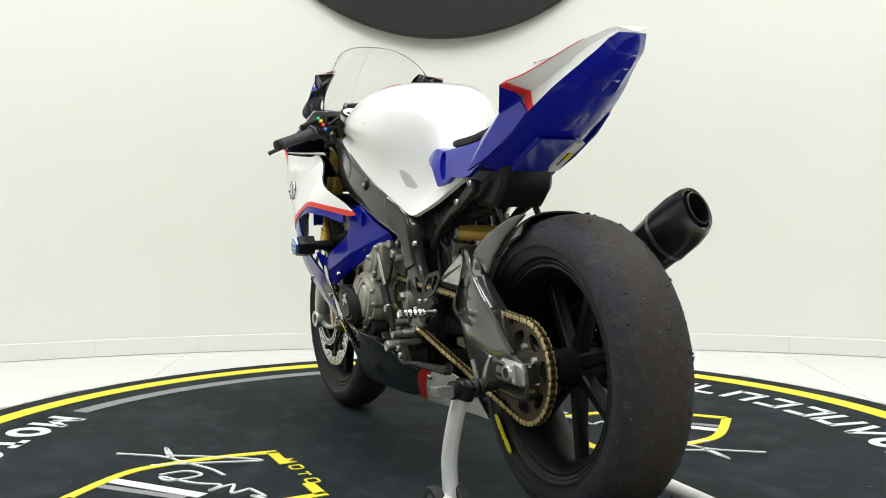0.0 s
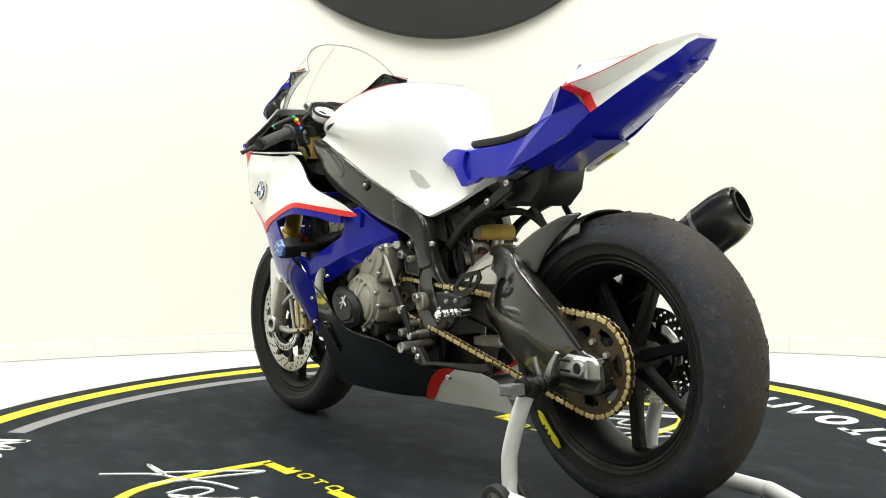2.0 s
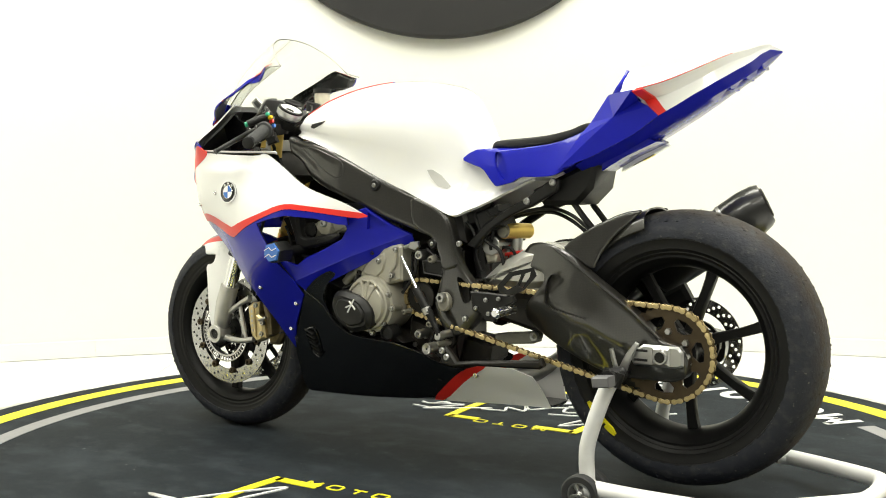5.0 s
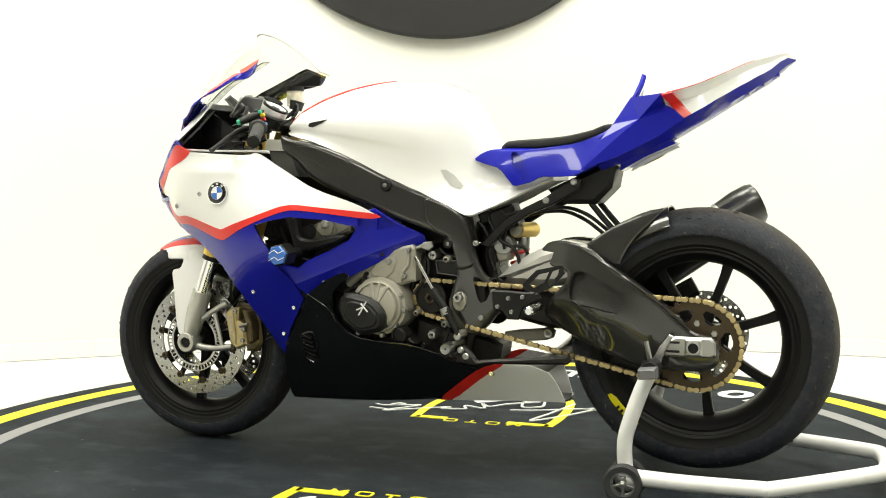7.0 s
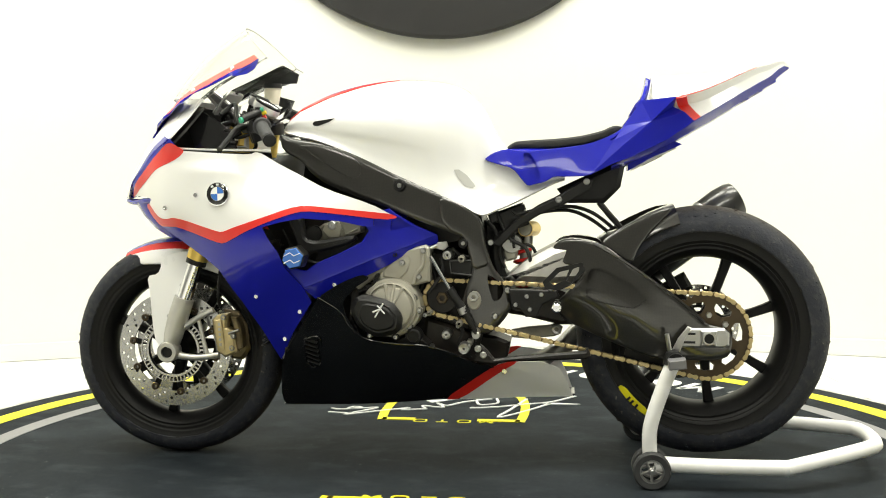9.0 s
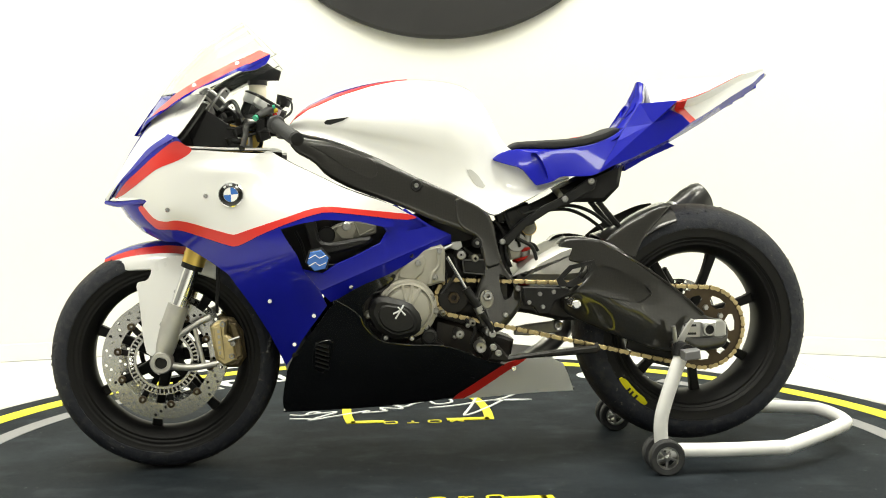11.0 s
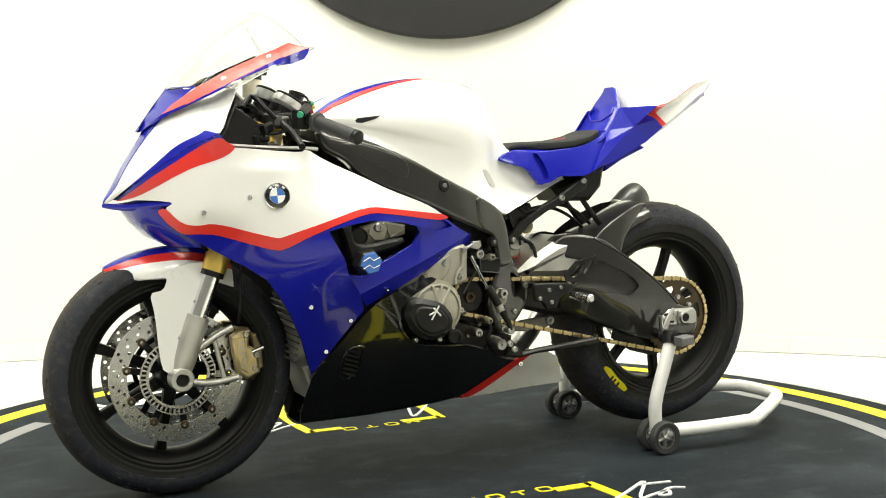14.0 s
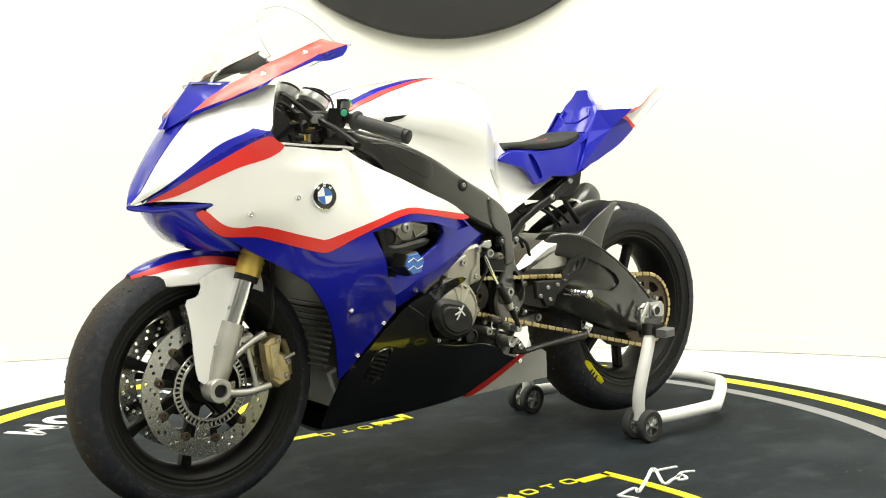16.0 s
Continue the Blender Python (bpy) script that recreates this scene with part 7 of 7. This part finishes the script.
def oval_tube(stops, seg=32):
    """Rows of (distance, half width, half height, slant of the cut) along the silencer's line."""
    w = ex_dir.cross(Vector((0, 0, 1))).normalized()
    h = w.cross(ex_dir)
    sec = []
    for d, a, b, *slant in stops:
        c = EX0 + ex_dir * d
        lean = slant[0] if slant else 0.0
        sec.append([tuple(c + w * a * math.cos(2 * math.pi * k / seg) + (h * b + ex_dir * lean) * math.sin(2 * math.pi * k / seg)) for k in range(seg)])
    return loft(sec, closed=True, caps=True)


L = (EX1 - EX0).length
muffler = part("silencer", oval_tube([(0.0, 0.03, 0.03), (0.03, 0.046, 0.052), (L - 0.085, 0.050, 0.062)]), SOOT, bike, "black carbon silencer")
part("silencer_band", oval_tube([(L - 0.106, 0.0520, 0.0640), (L - 0.097, 0.0520, 0.0640)]), STEEL, muffler, "steel band")
part("end_cap", oval_tube([(L - 0.097, 0.051, 0.063), (L - 0.045, 0.052, 0.063, 0.002), (L - 0.010, 0.047, 0.057, 0.006), (L + 0.003, 0.042, 0.050, 0.007), (L + 0.001, 0.037, 0.044, 0.006), (L - 0.04, 0.034, 0.040, 0.003), (L - 0.07, 0.030, 0.034)]), SOOT, muffler, "black end cap with a slanted end")
part("outlet", oval_tube([(L - 0.065, 0.031, 0.036), (L + 0.007, 0.032, 0.038, 0.006), (L + 0.008, 0.028, 0.034, 0.006), (L - 0.064, 0.027, 0.033)]), DARK, muffler, "black outlet pipe")
part("link_pipe", tube([tuple(EX0 + ex_dir * 0.02), (-0.45, -0.14, 0.42), (-0.30, -0.10, 0.27), (-0.1, -0.03, 0.20)], 0.027, 16), STEEL, bike, "steel exhaust pipe")

# gear linkage and side stand
part("shift_rod", tube([(x, 0.185, z) for x, z in [(0.008, 0.570), (-0.047, 0.475)]], 0.0045, 10, smooth=False), CHROME, bike, "polished shift rod")
part("shift_sensor", tube([(x, 0.19, z) for x, z in [(-0.040, 0.487), (-0.079, 0.429)]], 0.011, 12, smooth=False), PLASTIC, bike, "black quickshifter sensor")
part("shift_boot", tube([(x, 0.19, z) for x, z in [(-0.079, 0.429), (-0.085, 0.420), (-0.094, 0.402), (-0.103, 0.388), (-0.109, 0.370)]], [0.012, 0.010, 0.008, 0.007, 0.006], 12), PLASTIC, bike, "black rubber boot")
part("shift_boot", tube([(x, 0.19, z) for x, z in [(-0.071, 0.439), (-0.079, 0.423)]], 0.0125, 12, smooth=False), STEEL, bike, "steel coupling")
(x, z), = [(-0.109, 0.367)]
part("shift_joint", moved(rod(0.010, 0.17, 0.195), pose(x, 0, z)), STEEL, bike, "steel ball joint")
(x, z), = [(-0.078, 0.333)]
part("lever_pivot", moved(lathe([(0.003, 0.198), (0.006, 0.198), (0.013, 0.200), (0.015, 0.195), (0.015, 0.16), (0.003, 0.16)], 24), pose(x, 0, z)), STEEL, bike, "bright steel pivot bolt")
STANDL = [(-0.101, 0.296), (-0.119, 0.341), (-0.136, 0.326), (-0.155, 0.303), (-0.199, 0.309), (-0.388, 0.327), (-0.395, 0.335), (-0.404, 0.315), (-0.392, 0.306), (-0.199, 0.297), (-0.148, 0.289), (-0.118, 0.293)]
stand_leg = part("side_stand", prism(STANDL, 0.155, 0.178, 0.005, 0), DARK, bike, "black folded side stand")
bolts(stand_leg, [(x, 0.179, z) for x, z in [(-0.127, 0.314), (-0.113, 0.330)]], 0.009)

# handlebars and cockpit
for side in (1, -1):
    bar = part("handlebar", tube([(0.505, side * 0.115, 0.920), (0.48, side * 0.16, 0.920), (0.44, side * 0.215, 0.912)], 0.012, 14), PLASTIC, bike, "black clip-on handlebar")
    a, b = Vector((0.440, side * 0.222, 0.909)), Vector((0.383, side * 0.352, 0.867))
    d = (b - a)
    part("grip", tube([tuple(a + d * t) for t in (0, 0.03, 0.08, 0.10, 0.2, 0.4, 0.6, 0.8, 0.93)], [0.021, 0.024, 0.022, 0.0165, 0.016, 0.0165, 0.016, 0.0165, 0.0165], 18, 3), RUBBER, bar, "grey rubber grip")
    part("bar_end", tube([tuple(a + d * t) for t in (0.93, 0.95, 1.01, 1.03)], [0.014, 0.0165, 0.0165, 0.010], 16, 2), PLASTIC, bar, "black bar end weight")
    part("switch_block", block((0.040, 0.036, 0.044), pose(0.466, side * 0.188, 0.914, 0, 0, side * 30), 0.012), PLASTIC, bar, "black switch block")
    part("lever", tube([(0.490, side * 0.160, 0.915), (0.512, side * 0.20, 0.903), (0.510, side * 0.26, 0.882), (0.512, side * 0.330, 0.852), (0.514, side * 0.342, 0.846)], [0.009, 0.008, 0.007, 0.006, 0.008], 10), PLASTIC, bar, "black hand lever")
    part("lever_perch", block((0.05, 0.03, 0.022), pose(0.497, side * 0.160, 0.912, 0, 0, side * 40), 0.005), STEEL, bar, "steel lever clamp")
    part("clip_on_clamp", moved(ring_plate(0.027, 0.038, -0.016, 0.016, 30), pose(0.508, side * 0.105, 0.915, 82, 0, 0)), DARK, bar, "black clamp ring")
    if side > 0:
        pod = part("button_pod", tube([(0.484, 0.246, 0.924), (0.452, 0.205, 0.945)], [0.010, 0.011], 16, smooth=False), PLASTIC, bar, "black button pod")
        part("button", tube([(0.4875, 0.2505, 0.9215), (0.484, 0.246, 0.924)], 0.0075, 14, smooth=False), GREEN, pod, "green button")
        for spot, mat, label in (((0.446, 0.193, 0.931), RED, "red button"), ((0.444, 0.200, 0.942), AMBER, "yellow button"), ((0.446, 0.186, 0.918), SKY, "blue button"), ((0.450, 0.207, 0.950), GREEN, "green button")):
            part("button", tube([spot, (spot[0] - 0.010, spot[1], spot[2] + 0.003)], [0.006, 0.005], 12, smooth=False), mat, bar, label)
        part("button_plate", block((0.012, 0.040, 0.052), pose(0.453, 0.195, 0.932, 0, 0, 0), 0.004), PLASTIC, bar)
    fork_top = part("fork_top", tube([(0.520, side * 0.104, 0.835), (0.516, side * 0.105, 0.862), (0.512, side * 0.105, 0.886), (0.506, side * 0.105, 0.925)], [0.027, 0.0275, 0.0275, 0.0265], 24, 1), GOLD, bike, "gold fork tube top")
    part("fork_cap", tube([(0.506, side * 0.105, 0.925), (0.503, side * 0.105, 0.937)], [0.022, 0.019], 20, smooth=False), PLASTIC, fork_top, "black fork cap")
    part("fork_clamp", block((0.020, 0.030, 0.040), pose(0.522, side * 0.128, 0.878, 0, -12, side * 25), 0.004), GOLD, fork_top, "gold clamp lug")
DIAL = Matrix.Translation((0.470, 0.088, 0.952)) @ Vector((0, 1, 0)).rotation_difference(Vector((-0.50, 0.05, 0.86))).to_matrix().to_4x4()
gauge = part("instrument", moved(lathe([(0.0003, -0.006), (0.030, -0.006), (0.037, 0.002), (0.038, 0.012), (0.036, 0.022), (0.0003, 0.022)], 36), DIAL), SILVER, bike, "round silver rev counter")
part("gauge_foot", moved(lathe([(0.0003, -0.032), (0.034, -0.032), (0.037, -0.008), (0.0003, -0.004)], 32), DIAL), PLASTIC, gauge, "black gauge foot")
part("dial_rim", moved(lathe([(0.031, 0.020), (0.037, 0.019), (0.037, 0.024), (0.032, 0.026)], 36), DIAL), PLASTIC, gauge, "black dial rim")
part("dial_face", moved(rod(0.0325, 0.0222, 0.0232, 32, 0.0003), DIAL), PRINT, gauge, "pale dial")
part("dial_mark", moved(block((0.022, 0.002, 0.010), pose(0.0, 0.0240, -0.014), 0.0005), DIAL), PLASTIC, gauge)
CUP = Matrix.Translation((0.508, 0.031, 0.971)) @ Vector((0, 1, 0)).rotation_difference(Vector((-0.38, 0.0, 0.92))).to_matrix().to_4x4()
cup = part("steering_nut", moved(lathe([(0.0003, -0.002), (0.025, -0.002), (0.027, 0.002), (0.027, 0.024), (0.0003, 0.024)], 32), CUP), SILVER, bike, "bright aluminium steering nut")
part("nut_cap", moved(lathe([(0.0003, 0.030), (0.024, 0.029), (0.0285, 0.026), (0.0285, 0.022), (0.0003, 0.022)], 32), CUP), PLASTIC, cup, "black cap")
part("nut_stem", moved(lathe([(0.0003, -0.055), (0.020, -0.055), (0.022, -0.001), (0.0003, -0.001)], 28), CUP), PLASTIC, cup, "black stem")
top = part("top_yoke", block((0.060, 0.24, 0.018), pose(0.512, 0.0, 0.926, 0, 14), 0.006), DARK, bike, "black top yoke")
part("yoke_nut", tube([(0.535, 0.0, 0.922), (0.531, 0.0, 0.938)], 0.012, 6, smooth=False), STEEL, top)
part("warning_light", tube([(0.428, 0.032, 0.966), (0.421, 0.032, 0.990)], [0.018, 0.021], 20, smooth=False), PLASTIC, bike, "black switch with a dark blue cap")
part("gauge_stay", tube([(0.424, 0.032, 0.968), (0.45, 0.05, 0.945), (0.475, 0.075, 0.94), (0.51, 0.07, 0.93)], 0.006, 8), PLASTIC, gauge)
part("pivot_wire", tube([(0.425, 0.045, 0.985), (0.405, 0.06, 0.975), (0.405, 0.08, 0.945), (0.44, 0.10, 0.92)], 0.0030, 6), PLASTIC, gauge)
part("dashboard", block((0.09, 0.20, 0.014), pose(0.595, 0, 0.915, 0, 18), 0.004), PLASTIC, bike, "black dash plate")
screen_dash = part("display_panel", block((0.009, 0.13, 0.070), pose(0.600, 0, 0.978, 0, -38), 0.004), LINING, bike, "grey dash panel behind the screen")
for s in (1, -1):
    part("display_rim", tube([(0.617, s * 0.066, 0.948), (0.595, s * 0.066, 0.982), (0.576, s * 0.060, 1.006), (0.574, s * 0.02, 1.010)], 0.003, 6), STEEL, screen_dash, "bright wire edge")
for y in (0.05, -0.05):
    part("display_stay", tube([(0.602, y, 0.965), (0.592, y, 0.940), (0.585, y, 0.915)], 0.007, 8), PLASTIC, screen_dash)
# brake fluid pot on the far bar
pot = part("fluid_reservoir", tube([(0.500, -0.105, 0.985), (0.500, -0.105, 1.03)], 0.024, 20, smooth=False), RESIN, bike, "cloudy brake fluid reservoir")
part("lid", tube([(0.500, -0.105, 1.03), (0.500, -0.105, 1.043)], 0.027, 20, smooth=False), PLASTIC, pot, "black lid")
part("pot_stay", tube([(0.500, -0.105, 0.99), (0.52, -0.12, 0.92), (0.53, -0.14, 0.88)], 0.006, 8), PLASTIC, pot)
part("switch_pod", block((0.05, 0.05, 0.03), pose(0.455, -0.155, 0.955, 0, -20, 20), 0.006), PLASTIC, bike, "dark switch pod")
for pts, r in ((((0.585, 0.110, 0.945), (0.560, 0.085, 0.972), (0.545, 0.10, 0.965), (0.530, 0.150, 0.932), (0.520, 0.17, 0.915)), 0.0060), (((0.56, 0.05, 0.96), (0.565, 0.07, 0.92), (0.56, 0.06, 0.87)), 0.0055),
               (((0.555, 0.12, 0.90), (0.54, 0.135, 0.885), (0.52, 0.15, 0.882), (0.49, 0.16, 0.89)), 0.0045), (((0.57, 0.13, 0.885), (0.55, 0.14, 0.87), (0.53, 0.145, 0.868)), 0.0065),
               (((0.545, 0.02, 0.955), (0.54, 0.05, 0.95), (0.53, 0.07, 0.90), (0.55, 0.08, 0.86)), 0.0045), (((0.50, 0.14, 0.905), (0.485, 0.15, 0.88), (0.48, 0.14, 0.86), (0.50, 0.12, 0.84)), 0.005)):
    part("cable", tube(pts, r, 8), PLASTIC, bike, "black cable")
for spot, size in (((0.535, 0.145, 0.895), (0.03, 0.02, 0.022)), ((0.555, 0.13, 0.872), (0.035, 0.025, 0.02)), ((0.555, 0.075, 0.935), (0.02, 0.03, 0.03)), ((0.475, 0.155, 0.885), (0.03, 0.03, 0.03))):
    part("electric_plug", block(size, pose(*spot, 0, 20, 30), 0.004), PLASTIC, bike, "black electric plug")
for pts in (((0.53, 0.15, 0.90), (0.60, 0.12, 0.90), (0.64, 0.06, 0.88), (0.60, 0.02, 0.80)), ((0.52, 0.14, 0.90), (0.56, 0.10, 0.95), (0.60, 0.05, 0.93), (0.58, 0.0, 0.85)), ((0.46, 0.05, 0.96), (0.50, 0.07, 0.94), (0.53, 0.09, 0.90), (0.52, 0.08, 0.82)),
            ((0.62, 0.13, 0.93), (0.66, 0.11, 0.96), (0.65, 0.08, 0.90), (0.60, 0.1, 0.86))):
    part("cable", tube(pts, 0.005, 8), PLASTIC, bike, "black cable")
part("loom", block((0.16, 0.22, 0.10), pose(0.575, 0, 0.80, 0, 20), 0.03), DARK, bike, "dark wiring bundle behind the nose")

# ---- paddock stand ----
stand = new("paddock_stand")
tagged(stand, "white tubular paddock stand with four small black wheels", "stand")
foot = [(-0.56, 0.262, 0.062), (-0.70, 0.262, 0.058), (-0.86, 0.258, 0.058), (-0.90, 0.25, 0.06), (-1.10, 0.12, 0.075), (-1.14, 0.06, 0.078), (-1.14, -0.06, 0.078), (-1.10, -0.12, 0.075), (-0.90, -0.25, 0.06), (-0.86, -0.258, 0.058), (-0.70, -0.262, 0.058), (-0.56, -0.262, 0.062)]
part("floor_tube", tube(foot, 0.0195, 18, 5), STAND, stand, "white bent floor tube")
for side in (1, -1):
    part("upright_tube", tube([(-0.552, side * 0.235, 0.06), (-0.548, side * 0.236, 0.12), (-0.555, side * 0.238, 0.17), (-0.585, side * 0.236, 0.26), (-0.608, side * 0.228, 0.315)], 0.0185, 18), STAND, stand, "white bent upright tube")
    part("cross_axle", moved(rod(0.008, -0.035, 0.035), pose(-0.552, side * 0.245, 0.047)), STEEL, stand)
    for k in (-0.028, 0.028):
        w = part("stand_wheel", moved(lathe([(0.030, -0.011), (0.043, -0.012), (0.047, -0.008), (0.047, 0.008), (0.043, 0.012), (0.030, 0.011)], 40), Matrix.Identity(4)), RUBBER, stand, "small black wheel with a star hub")
        w.location = (-0.552, side * 0.247 + k, 0.047)
        part("wheel_rim", join(ring_plate(0.026, 0.032, -0.009, 0.009, 32), *[moved(block((0.022, 0.012, 0.006), None, 0.001), Matrix.Rotation(2 * math.pi * (i + 0.25) / 5, 4, "Y") @ pose(0.018, 0, 0)) for i in range(5)], rod(0.009, -0.010, 0.010, 16)), STEEL, w, "bare metal star spokes")
        part("wheel_bolt", rod(0.0055, -0.013, 0.013, 12), STEEL, w)
    part("clamp_sleeve", tube([(-0.603, side * 0.231, 0.300), (-0.612, side * 0.224, 0.332)], 0.025, 18, smooth=False), PLASTIC, stand, "black clamp sleeve")
    part("lift_rod", tube([(-0.61, side * 0.275, 0.316), (-0.61, side * 0.15, 0.322)], 0.013, 12, smooth=False), PLASTIC, stand, "black lift rod")
    ribs = [(0.0003, 0.192), (0.020, 0.192)] + [(0.021 if k % 2 else 0.0175, 0.196 + 0.008 * k) for k in range(8)] + [(0.020, 0.262), (0.0003, 0.262)]
    part("lift_pad", moved(lathe(ribs, 22), pose(-0.61, 0, 0.318) @ Matrix.Diagonal((1, side, 1, 1))), PLASTIC, stand, "ribbed black rubber sleeve")
    part("lift_block", block((0.042, 0.040, 0.024), pose(-0.61, side * 0.282, 0.317, 0, 6), 0.003), LINING, stand, "grey square end block")
    part("hook_plate", prism([(-0.598, 0.318), (-0.622, 0.320), (-0.640, 0.366), (-0.655, 0.392), (-0.645, 0.396), (-0.622, 0.366)], side * 0.180, side * 0.188, 0.002), STEEL, stand, "steel hook plate")
    part("lock_pin", tube([(-0.602, side * 0.19, 0.325), (-0.592, side * 0.20, 0.378)], 0.006, 10, smooth=False), STEEL, stand, "steel lock pin")


# ---- floor tiles ----
def floor_tiles():
    size, gap = 0.90, 0.003
    me = mesh_of(block((size - gap, size - gap, 0.012), None, 0.0008))
    me.name = "tile"
    me.materials.append(TILE)
    for i in range(-6, 7):
        for j in range(-10, 4):
            x, y = i * size + 0.18, j * size + 0.42
            if math.hypot(x, y - WALL_Y) > WALL_R + 0.9 or math.hypot(abs(x) + size * 0.5, abs(y) + size * 0.5) < 1.5:
                continue
            ob = new("floor_tile", me)
            ob.parent = floor
            ob.location = (x, y, FLOOR_Z - 0.006)


def skirting_tiles():
    n = 78
    for k in range(n):
        a0, a1 = 360 * k / n + 0.004, 360 * (k + 1) / n - 0.004
        if not 40 < a0 < 140:
            continue
        rows = []
        for i in range(6):
            a = radians(a0 + (a1 - a0) * i / 5)
            rows.append([(r * math.cos(a), WALL_Y + r * math.sin(a), FLOOR_Z + z) for r, z in ((WALL_R - 0.001, 0.002), (WALL_R - 0.010, 0.002), (WALL_R - 0.010, 0.074), (WALL_R - 0.007, 0.077), (WALL_R - 0.001, 0.077))])
        part("skirting_tile", loft(rows, closed=True, caps=True), SKIRT, skirt)


floor_tiles()
skirting_tiles()


def motions():
    """The turntable carries the motorcycle and its stand round at an even speed."""
    for thing in (turntable, bike, stand):
        walk(thing, [(t, pose(0, 0, 0, 0, 0, turn(t))) for t in range(0, 17)])


motions()
